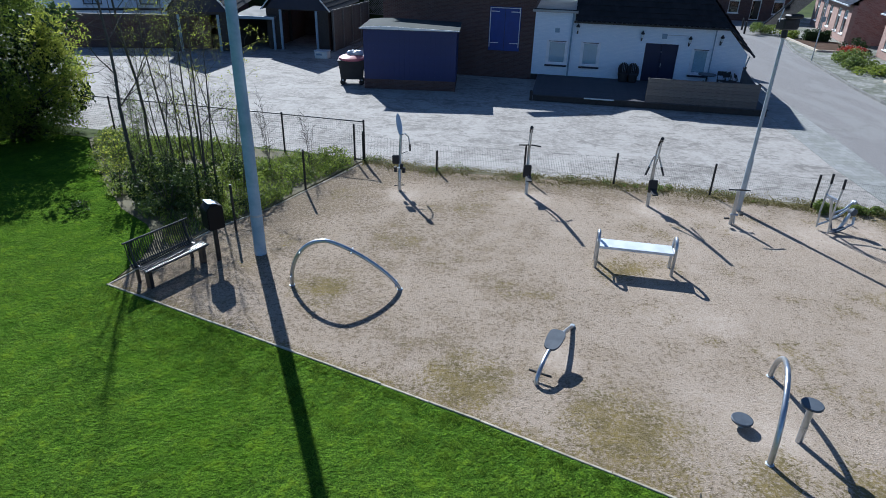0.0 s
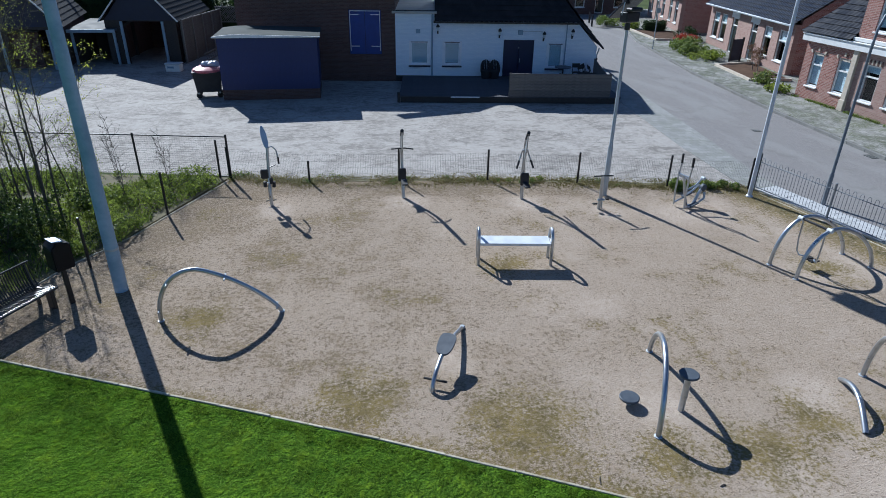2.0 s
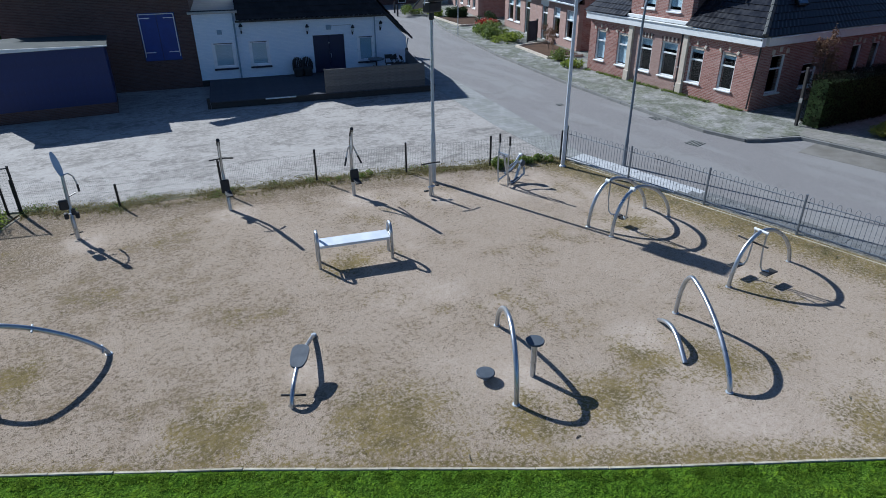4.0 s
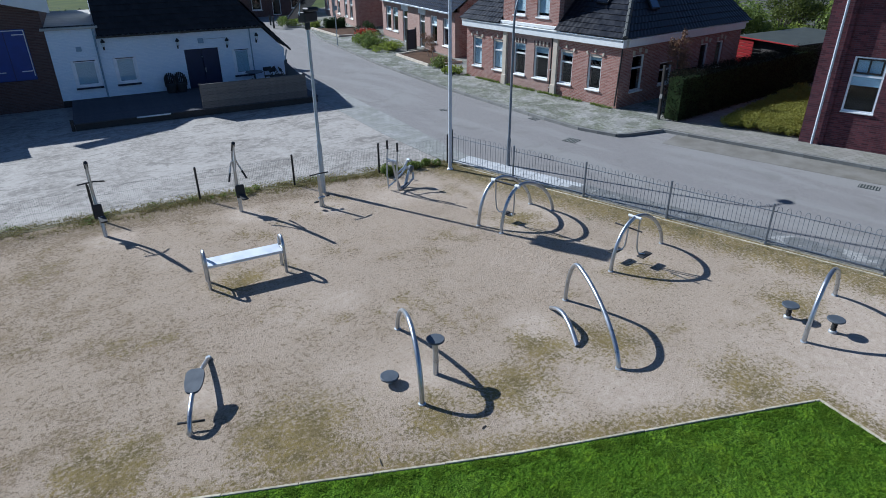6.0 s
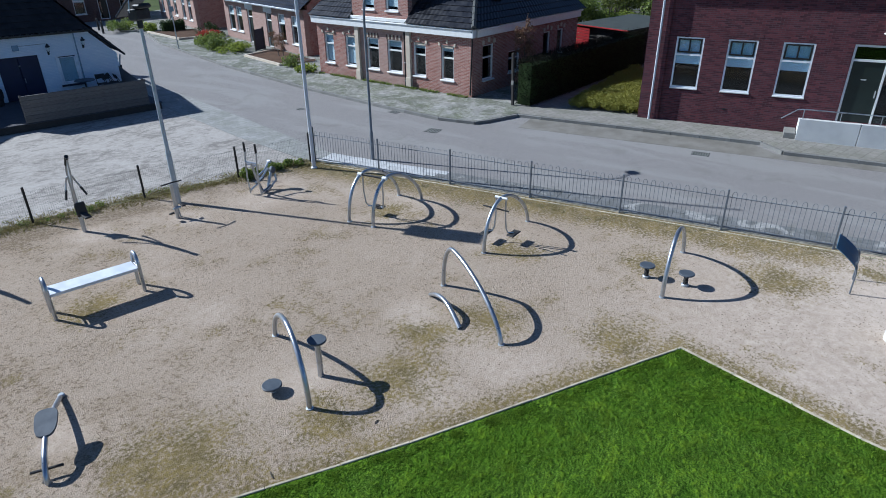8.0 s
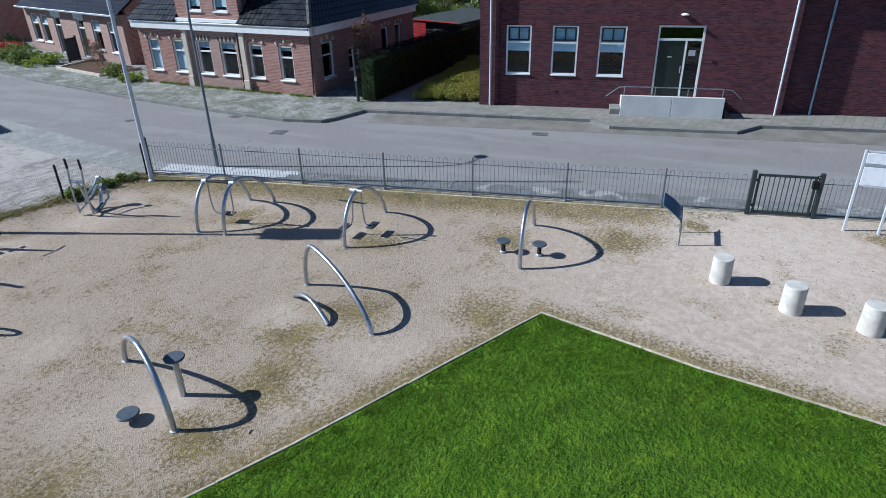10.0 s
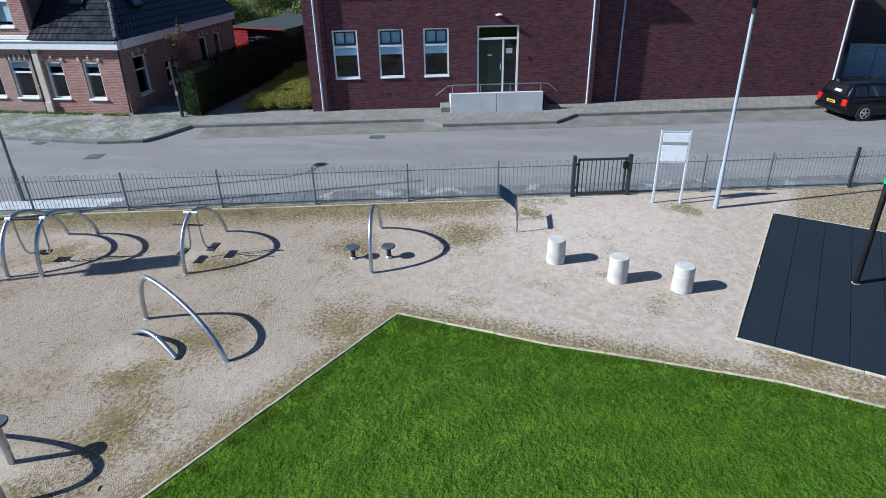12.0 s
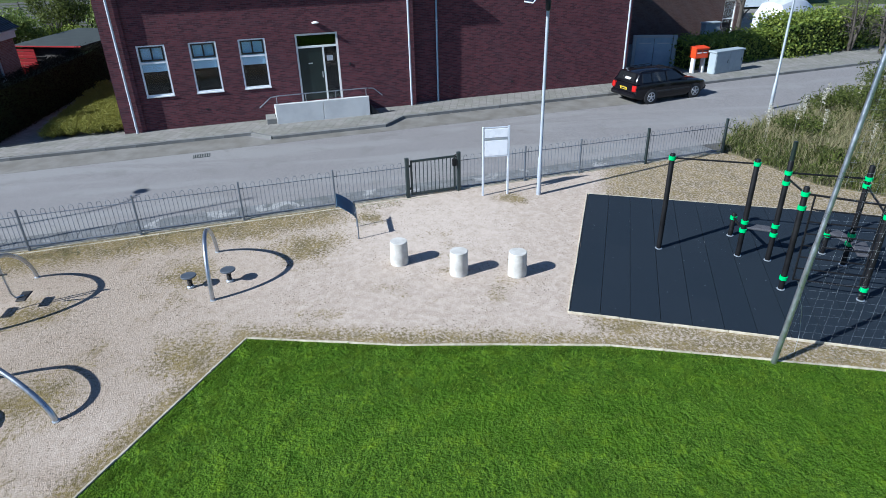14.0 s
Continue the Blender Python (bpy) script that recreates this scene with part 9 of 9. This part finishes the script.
stuff("brush_grass", blade_mesh("brush_grass", np.concatenate([g, np.zeros((len(g), 1))], 1), 0.26, 0.013, M["brush_leaf"], 0.7), "green rough grass in the brush", "grass")
c2 = scatter(BRUSH, 420)
rr = rng.uniform(0.14, 0.34, len(c2))
ed = np.clip((-(c2[:, 1]) - 11.3 - (18.5 - c2[:, 0]) * 0.45) * 0.5, 0.15, 1.0)
p3, n3 = clumps(np.concatenate([c2, (rng.uniform(0.1, 0.75, len(c2)) * ed)[:, None]], 1), rr, 620)
stuff("brush_weeds", leaf_mesh("brush_weeds", p3, n3, 0.042, M["brush_leaf"], 0.45), "tangled green weeds in the brush", "weeds")
plumes = [(19.2, -13.0), (19.0, -13.9), (18.2, -14.3), (20.6, -15.2), (20.2, -15.0), (21.4, -16.6), (21.0, -16.2), (22.0, -18.4), (16.8, -14.9), (18.5, -12.6)]
for x, y in plumes:
    t = thing("weed_stalk", "tall dry weed stalk with pale fluffy head", "weed", (x, y, 0), group="dry stalks")
    h_ = rnd.uniform(0.95, 1.35)
    part("stalk", tube(bm_(), [(0, 0, -0.03), (0.02, 0.01, h_ * 0.6), (0.04, 0.0, h_)], 0.006, 5), M["bark_pale"], t)
    c3 = np.stack([rng.normal(0.035, 0.035, 70), rng.normal(0, 0.035, 70), rng.uniform(h_ * 0.62, h_ + 0.03, 70)], 1)
    o = tagged(new("plume", leaf_mesh("plume", c3, np.tile([0, 0, 1.0], (70, 1)), 0.028, M["plume"], 0.5)), kind="stuff")
    o.parent = t
# laurel hedge and bare tree by the parked car
hedge("laurel_hedge", "bright glossy laurel hedge beside the footway", (31.2, -15.5), (33.2, -21.5), 1.25, 1.3, M["leaf_laurel"], 300, 0.075, 0.14)
hedge("laurel_hedge", "bright glossy laurel hedge beside the footway", (33.3, -21.6), (36.0, -29.5), 1.75, 2.2, M["leaf_laurel"], 230, 0.085, 0.2)
young_tree(35.0, -20.6, 5.4, 0.17, 61, 0, "bare grey street tree with drooping twigs", (0, 0.05), 1, "bark", 4, "leaf_spring", 0.1, "street trees", droop=0.10)
young_tree(33.6, -26.6, 3.8, 0.09, 67, 0, "bare grey twiggy tree overhanging the footway", (-0.35, 0.25), 3, "bark", 4, "leaf_spring", 0.1, "street trees", droop=0.14)
young_tree(32.4, -27.6, 3.4, 0.08, 71, 0, "bare grey twiggy tree overhanging the footway", (-0.45, 0.3), 3, "bark", 4, "leaf_spring", 0.1, "street trees", droop=0.14)

for x, y, r_, h_ in ((20.2, -15.0, 0.8, 0.35), (22.2, -17.6, 1.0, 0.6), (19.0, -14.4, 0.7, 0.4), (16.6, -13.6, 0.6, 0.3), (20.6, -18.2, 1.2, 1.3), (16.2, -16.2, 1.0, 1.0), (18.4, -17.2, 1.1, 1.2), (14.4, -17.0, 1.1, 1.1), (23.4, -20.5, 1.4, 1.6)):
    shrub(x, y, r_, h_, "brush_leaf", "tangled leafy wild shrub in the brush", 20, 0.045, "wild shrubs")
hedge("back_hedge", "tall dark garden hedge behind the garages", (-42, 49.0), (-6.2, 48.0), 3.4, 1.2, M["leaf_dark"], 60, 0.12, 0.2, 0.0)
hedge("back_hedge", "tall dark garden hedge behind the garages", (-6.0, 47.5), (14.0, 44.5), 2.6, 1.2, M["leaf_dark"], 60, 0.12, 0.2, 0.0)

# ---- parked car ----
def loft(bm, rings):
    vs = [[bm.verts.new(p) for p in r] for r in rings]
    n = len(vs[0])
    for a, b in zip(vs, vs[1:]):
        for k in range(n - 1):
            bm.faces.new((a[k], a[k + 1], b[k + 1], b[k]))
    bm.faces.new(vs[0]), bm.faces.new(vs[-1][::-1])
    return bm


car = thing("estate_car", "black estate car parked at the kerb", "car", (25.47, -11.07, 0), -72)
car.matrix_basis = car.matrix_basis @ Matrix.Scale(0.94, 4)
# x, half width, belt height, underside
ST = [(-0.86, 0.70, 0.62, 0.42), (-0.80, 0.80, 0.86, 0.30), (-0.55, 0.85, 0.92, 0.22), (0.0, 0.86, 0.92, 0.20), (1.2, 0.865, 0.90, 0.20), (2.0, 0.86, 0.87, 0.20), (2.55, 0.85, 0.82, 0.21),
      (3.0, 0.80, 0.75, 0.24), (3.22, 0.72, 0.66, 0.30), (3.32, 0.60, 0.52, 0.36)]
rings = [[(x, -w * 0.94, lo), (x, -w, lo + 0.12), (x, -w, be - 0.14), (x, -w * 0.97, be - 0.03), (x, -w * 0.9, be), (x, 0, be + 0.02), (x, w * 0.9, be), (x, w * 0.97, be - 0.03), (x, w, be - 0.14), (x, w, lo + 0.12), (x, w * 0.94, lo)]
         for x, w, be, lo in ST]
bm = loft(bm_(), rings)
part("body", bm, M["car_black"], car)
CB = [(-0.78, 0.66, 0.90, 1.02), (-0.62, 0.64, 0.90, 1.33), (-0.3, 0.62, 0.90, 1.38), (0.6, 0.62, 0.90, 1.40), (1.25, 0.60, 0.88, 1.36), (1.6, 0.60, 0.87, 1.20), (2.15, 0.64, 0.85, 0.90)]
rings = [[(x, -0.80, be), (x, -0.5 * (0.80 + w), (be + tp) / 2), (x, -w, tp - 0.05), (x, -w * 0.85, tp), (x, 0, tp + 0.015), (x, w * 0.85, tp), (x, w, tp - 0.05), (x, 0.5 * (0.80 + w), (be + tp) / 2), (x, 0.80, be)] for x, w, be, tp in CB]
part("cabin", loft(bm_(), rings), M["car_black"], car)
for sy in (-1, 1):
    for x0, x1, x2, x3 in ((-0.52, -0.02, -0.46, -0.02), (0.06, 0.78, 0.06, 0.76), (0.86, 1.86, 0.86, 1.32)):
        bm = bm_()
        q = [(x0, 0.812 * sy, 0.96), (x1, 0.812 * sy, 0.95), (x3, 0.66 * sy, 1.30), (x2, 0.66 * sy, 1.31)]
        a, b = [bm.verts.new(p) for p in q], [bm.verts.new((x, y - 0.03 * sy, z)) for x, y, z in q]
        bm.faces.new(a), bm.faces.new(b[::-1])
        for k in range(4):
            bm.faces.new((a[k], a[(k + 1) % 4], b[(k + 1) % 4], b[k]))
        part("side_window", bm, M["car_glass"], car)
    part("roof_rail", tube(bm_(), [(-0.5, 0.56 * sy, 1.37), (-0.3, 0.56 * sy, 1.42), (0.9, 0.56 * sy, 1.43), (1.1, 0.55 * sy, 1.37)], 0.018, 6), M["black_metal"], car)
    part("mirror", box(bm_(), (1.72, 0.93 * sy, 0.96), (0.12, 0.2, 0.13), None, 0.03), M["car_black"], car)
    part("tail_light", box(bm_(), (-0.83, 0.68 * sy, 0.72), (0.12, 0.22, 0.26), (0, 8, -14 * sy), 0.03), M["red_lens"], car, "red tail lamp")
    part("headlight", box(bm_(), (3.16, 0.58 * sy, 0.62), (0.14, 0.3, 0.15), (0, 0, 18 * sy), 0.03), M["alloy"], car, "clear headlamp")
    part("side_trim", box(bm_(), (1.2, 0.868 * sy, 0.52), (1.9, 0.02, 0.07), None, 0.006), M["black_rubber"], car)
    part("wheel_arch", lathe(bm_(), [(0.35, -0.02), (0.36, 0.0), (0.35, 0.02)], 24, (0, 0.845 * sy, 0.31), (90, 0, 0)), M["black_rubber"], car)
    part("wheel_arch", lathe(bm_(), [(0.35, -0.02), (0.36, 0.0), (0.35, 0.02)], 24, (2.51, 0.835 * sy, 0.31), (90, 0, 0)), M["black_rubber"], car)
bm = bm_()
q = [(-0.80, -0.56, 1.00), (-0.80, 0.56, 1.00), (-0.655, 0.50, 1.31), (-0.655, -0.50, 1.31)]
a, b = [bm.verts.new(p) for p in q], [bm.verts.new((x + 0.03, y, z)) for x, y, z in q]
bm.faces.new(a), bm.faces.new(b[::-1])
for k in range(4):
    bm.faces.new((a[k], a[(k + 1) % 4], b[(k + 1) % 4], b[k]))
part("rear_window", bm, M["car_glass"], car)
bm = bm_()
q = [(2.08, -0.60, 0.95), (2.08, 0.60, 0.95), (1.42, 0.54, 1.34), (1.42, -0.54, 1.34)]
a, b = [bm.verts.new(Vector(p) + Vector((0.02, 0, 0.02))) for p in q], [bm.verts.new(p) for p in q]
bm.faces.new(a), bm.faces.new(b[::-1])
for k in range(4):
    bm.faces.new((a[k], a[(k + 1) % 4], b[(k + 1) % 4], b[k]))
part("windscreen", bm, M["car_glass"], car)
part("rear_wiper", tube(bm_(), [(-0.81, 0.0, 1.01), (-0.74, 0.25, 1.16)], 0.01, 5), M["black_rubber"], car)
part("sticker", box(bm_(), (-0.765, -0.12, 1.10), (0.012, 0.34, 0.10), (0, 25, 0), 0.004), M["white_paint"], car, "pale sticker on the glass")
part("number_plate", box(bm_(), (-0.865, 0, 0.66), (0.02, 0.44, 0.11), (0, -8, 0), 0.004), M["yellow"], car, "plain yellow plate")
part("plate_bar", box(bm_(), (-0.878, 0, 0.66), (0.006, 0.34, 0.05), (0, -8, 0)), M["black_rubber"], car, "dark plain bar")
part("rear_bumper", box(bm_(), (-0.86, 0, 0.42), (0.16, 1.56, 0.20), None, 0.05), M["car_black"], car)
part("front_bumper", box(bm_(), (3.26, 0, 0.38), (0.16, 1.4, 0.20), None, 0.05), M["car_black"], car)
for x in (0.0, 2.51):
    for sy in (-1, 1):
        w = part("wheel", lathe(bm_(), [(0.20, -0.10), (0.29, -0.095), (0.31, -0.06), (0.31, 0.06), (0.29, 0.095), (0.20, 0.10)], 24, (x, 0.775 * sy, 0.31), (90, 0, 0)), M["tyre"], car, "black tyre")
        bm = bm_()
        lathe(bm, [(0.20, -0.02), (0.205, 0.0), (0.19, 0.01)], 24, (x, 0.865 * sy, 0.31), (90, 0, 0))
        part("rim_dish", lathe(bm_(), [(0.19, -0.01), (0.19, 0.0)], 20, (x, 0.85 * sy, 0.31), (90, 0, 0)), M["black_metal"], w)
        part("rim_ring", tube(bm_(), [(x + 0.19 * math.cos(a), 0.872 * sy, 0.31 + 0.19 * math.sin(a)) for a in (math.tau * k / 20 for k in range(21))], 0.018, 6), M["alloy"], w)
        for k in range(5):
            a = math.tau * k / 5 + 0.3
            part("spoke", tube(bm_(), [(x, 0.875 * sy, 0.31), (x + 0.18 * math.cos(a), 0.872 * sy, 0.31 + 0.18 * math.sin(a))], [0.035, 0.022], 6), M["alloy"], w)
        bm.free()

# ---- street furniture ----
t = thing("post_box", "orange post box on two pale legs", "post box", (29.75, -15.55, 0.1), RAIL_TURN)
part("body", prism_xz(bm_(), [(-0.10, 0.72), (0.62, 0.72), (0.62, 1.18), (-0.10, 1.18)], -0.22, 0.22), M["orange"], t)
part("hood", box(bm_(), (0.26, -0.02, 1.20), (0.78, 0.5, 0.06), (6, 0, 0), 0.02), M["orange"], t)
for x in (0.1, 0.42):
    part("slot", box(bm_(), (x, -0.223, 1.06), (0.26, 0.01, 0.05)), M["black_metal"], t)
    part("label_bar", box(bm_(), (x, -0.224, 0.97), (0.24, 0.008, 0.05)), M["white_paint"], t, "plain white label bar")
for x in (-0.02, 0.54):
    part("leg", box(bm_(), (x, 0, 0.35), (0.10, 0.24, 0.74), None, 0.01), M["concrete_wall"], t)
t = thing("utility_cabinet", "pale grey roadside utility cabinet", "cabinet", (29.15, -16.35, 0.1), math.degrees(math.atan2(-1.95, 0.75)))
part("body", box(bm_(), (0.95, 0.2, 0.5), (1.9, 0.42, 1.0), None, 0.012), M["grey_cabinet"], t)
part("lid", box(bm_(), (0.95, 0.2, 1.03), (2.0, 0.52, 0.08), None, 0.015), M["grey_cabinet"], t)
for x in (0.02, 0.96):
    part("door", box(bm_(), (x + 0.47, -0.015, 0.5), (0.9, 0.02, 0.9), None, 0.005), M["grey_cabinet"], t)
    part("lock", box(bm_(), (x + 0.82, -0.03, 0.55), (0.03, 0.02, 0.16), None, 0.004), M["black_metal"], t)
t = thing("utility_cabinet", "small pale utility cabinet behind the hedge", "cabinet", (35.2, -18.8, 0.1), RAIL_TURN)
part("body", box(bm_(), (0.5, 0.2, 0.75), (1.0, 0.4, 1.5), None, 0.012), M["grey_cabinet"], t)
part("lid", box(bm_(), (0.5, 0.2, 1.52), (1.1, 0.5, 0.07), None, 0.012), M["grey_cabinet"], t)
# yard gate and dark annex beyond the hall
DT = math.degrees(math.atan2(-15.57 + 13.71, 31.46 - 31.88))
t = thing("yard_door", "pale blue-grey double yard door in a grey frame", "yard door", (31.95, -13.4, 0.1), DT)
for x in (0.50, 1.40):
    lf = part("door_leaf", box(bm_(), (x, 0, 0.72), (0.88, 0.06, 1.40), None, 0.01), M["blue_grey"], t)
    for k in range(4):
        part("board_joint", box(bm_(), (x - 0.30 + 0.2 * k, -0.033, 0.72), (0.015, 0.012, 1.36)), M["blue_grey"], lf)
    part("hinge", box(bm_(), (x, -0.045, 1.15), (0.6, 0.02, 0.05), None, 0.004), M["steel_dull"], lf)
part("frame_post", box(bm_(), (1.96, -0.02, 0.76), (0.20, 0.16, 1.56), None, 0.01), M["grey_cabinet"], t)
part("frame_post", box(bm_(), (-0.04, -0.02, 0.76), (0.16, 0.16, 1.56), None, 0.01), M["grey_cabinet"], t)
part("frame_head", box(bm_(), (0.95, -0.02, 1.49), (1.78, 0.16, 0.12), None, 0.01), M["grey_cabinet"], t)
ax_ = thing("annex", "dark brick annex behind the hall", "building", F(30.0, 13.4, 0.1), RAIL_TURN)
part("wall", wall_bm(0.2, 13.8, -0.2, 6.2, 0.3, [(12.6, 13.5, 0.0, 2.2)]), M["brick_brown"], ax_).matrix_basis = Matrix.Translation((0, 5.4, 0))
window(ax_, (12.6, 13.5, 0.0, 2.2), (M["white_paint"], M["glass"]), m=Matrix.Translation((0, 5.4, 0)), rails=(0.5,), sill=False, name="glazed_door")
part("core", box(bm_(), (7.0, 9.3, 3.0), (13.4, 7.0, 6.2)), M["brick_brown"], ax_)
part("roof", box(bm_(), (7.0, 9.0, 6.3), (14.2, 8.0, 0.2), None, 0.02), M["roof_felt"], ax_)
fh = thing("far_house", "pale rendered house behind the laurel hedge", "house", F(47.0, 34.0, 0.1), RAIL_TURN - 8)
part("wall", wall_bm(0, 12, -0.2, 5, 0.3, [(2, 3.2, 1, 2.4), (7, 8.4, 1, 2.4)]), M["brick_white"], fh)
for h in ((2, 3.2, 1, 2.4), (7, 8.4, 1, 2.4)):
    window(fh, h, (M["white_paint"], M["glass"]), rails=(0.6,))
part("core", box(bm_(), (6, 4.5, 2.4), (11.8, 7.6, 5)), M["brick_white"], fh)
part("roof", tile_slope(bm_(), (-0.3, -0.4, 5), (12.3, -0.4, 5), (-0.3, 4.5, 8.5), (12.3, 4.5, 8.5)), M["roof_tile"], fh)
# covered trailer
t = thing("covered_trailer", "trailer under a silver tarpaulin", "trailer", (39.3, -26.2, 0.1), -70)
t.matrix_basis = t.matrix_basis @ Matrix.Scale(1.25, 4)
bm = bm_()
rings = []
for x, w, h_ in ((-1.5, 0.7, 1.2), (-1.2, 0.95, 1.7), (-0.3, 1.0, 1.95), (0.6, 0.98, 1.8), (1.3, 0.8, 1.45), (1.6, 0.5, 1.0)):
    rings.append([(x, -w, 0.45), (x, -w * 0.98, h_ * 0.6), (x, -w * 0.6, h_ * 0.93), (x, 0, h_), (x, w * 0.6, h_ * 0.93), (x, w * 0.98, h_ * 0.6), (x, w, 0.45)])
part("tarpaulin", loft(bm, rings), M["tarp"], t, "creased silver tarpaulin")
part("chassis", box(bm_(), (0, 0, 0.42), (3.0, 1.5, 0.12)), M["black_metal"], t)
for sy in (-1, 1):
    part("wheel", lathe(bm_(), [(0.2, -0.08), (0.29, -0.07), (0.3, 0), (0.29, 0.07), (0.2, 0.08)], 18, (0, 0.82 * sy, 0.30), (90, 0, 0)), M["tyre"], t)
part("warning_board", box(bm_(), (-1.62, -0.5, 0.75), (0.03, 0.4, 0.35), None, 0.01), M["red_lid"], t, "red and white board")
part("drawbar", tube(bm_(), [(1.4, 0, 0.42), (2.3, 0, 0.40)], 0.04, 8), M["steel_dull"], t)
t = thing("prop_stand", "small stand under the trailer drawbar", "stand", (40.25, -28.8, 0.1))
part("leg", lathe(bm_(), [(0.10, 0.0), (0.08, 0.03), (0.03, 0.06), (0.03, 0.42)], 10), M["steel_dull"], t)

# wheeled refuse container
t = thing("refuse_container", "dark wheeled container with a faded red lid", "container", (-4.62, 30.55, 0), 6)
part("body", prism_xz(bm_(), [(-0.52, 0.28), (0.52, 0.28), (0.62, 1.12), (-0.62, 1.12)], -0.4, 0.4), M["black_rubber"], t)
part("rim", box(bm_(), (0, 0, 1.13), (1.32, 0.9, 0.06), None, 0.015), M["black_rubber"], t)
part("lid", lathe(bm_(), [(0.62, 0.0), (0.60, 0.10), (0.44, 0.19), (0.12, 0.23)], 16, (0, 0, 1.15)), M["red_lid"], t, "faded red domed lid")
for x in (-0.45, 0.45):
    for y in (-0.3, 0.3):
        part("castor", lathe(bm_(), [(0.06, -0.03), (0.13, -0.025), (0.13, 0.025), (0.06, 0.03)], 14, (x, y, 0.13), (90, 0, 0)), M["tyre"], t)
        part("fork", box(bm_(), (x, y, 0.24), (0.08, 0.10, 0.10), None, 0.01), M["steel_dull"], t)
t = thing("waste_bags", "crumpled pale bags on the container lid", "bags", (-4.45, 30.55, 1.34))
bm = bm_()
for k in range(4):
    bmesh.ops.create_icosphere(bm, subdivisions=2, radius=0.2, matrix=Matrix.Translation((0.14 * k - 0.2, 0.08 * (k % 2), 0.08)) @ Matrix.Diagonal((1, 0.8, 0.7, 1)))
for v in bm.verts:
    v.co += Vector(noise.noise_vector(v.co * 7)) * 0.06
part("bag", bm, M["tarp"], t)

# road details
def disc_cover(name, label, x, y, rz, sx, sy, n):
    t = thing(name, label, "road cover", (x, y, 0), rz, kind="")
    part("frame", box(bm_(), (0, 0, 0.002), (sx, sy, 0.012), None, 0.003), M["felt_dark"], t)
    for k in range(n):
        part("rib", box(bm_(), (-sx / 2 + sx * (k + 0.5) / n, 0, 0.009), (sx / n * 0.5, sy * 0.86, 0.008), None, 0.002), M["kerb"], t)


disc_cover("road_drain", "dark cast iron road drain grating", 21.0, 5.97, RAIL_TURN, 0.55, 0.38, 7)
disc_cover("manhole_cover", "worn square cast iron manhole cover", 17.88, 14.85, RAIL_TURN, 0.52, 0.52, 5)
disc_cover("road_drain", "dark cast iron road drain grating", 19.05, 17.9, 88, 0.45, 0.3, 5)
disc_cover("manhole_cover", "small round-worn cover in the road", 17.1, 21.5, 80, 0.3, 0.3, 3)
for x, y in ((23.65, 52.7), (24.4, 55.0), (22.3, 54.5)):
    t = thing("bollard", "short black street bollard", "bollard", (x, y, 0.05), group="street bollards")
    part("post", lathe(bm_(), [(0.08, -0.05), (0.08, 0.75), (0.06, 0.85), (0.02, 0.88)], 12), M["black_metal"], t)
t = thing("sign_post", "thin grey street sign post", "sign post", (22.6, 40.2, 0.1))
part("post", tube(bm_(), [(0, 0, -0.05), (0, 0, 3.6)], 0.035, 8), M["steel_dull"], t)
part("sign", box(bm_(), (0, -0.04, 2.45), (0.3, 0.015, 0.3), (0, 0, 0), 0.004), M["grey_cabinet"], t)
# loose bits on the gravel
for x, y, L_, a in ((3.57, 6.0, 0.14, 70), (5.2, 5.6, 0.09, 10), (12.6, 2.2, 0.1, 150), (9.6, 4.2, 0.08, 40)):
    solo("twig", tube(bm_(), [(-L_ / 2, 0, 0.008), (0, 0.01, 0.014), (L_ / 2, 0, 0.008)], 0.008, 5), M["bark"], "short dark twig lying on gravel", "twig", (x, y, 0), a, "fallen twigs")
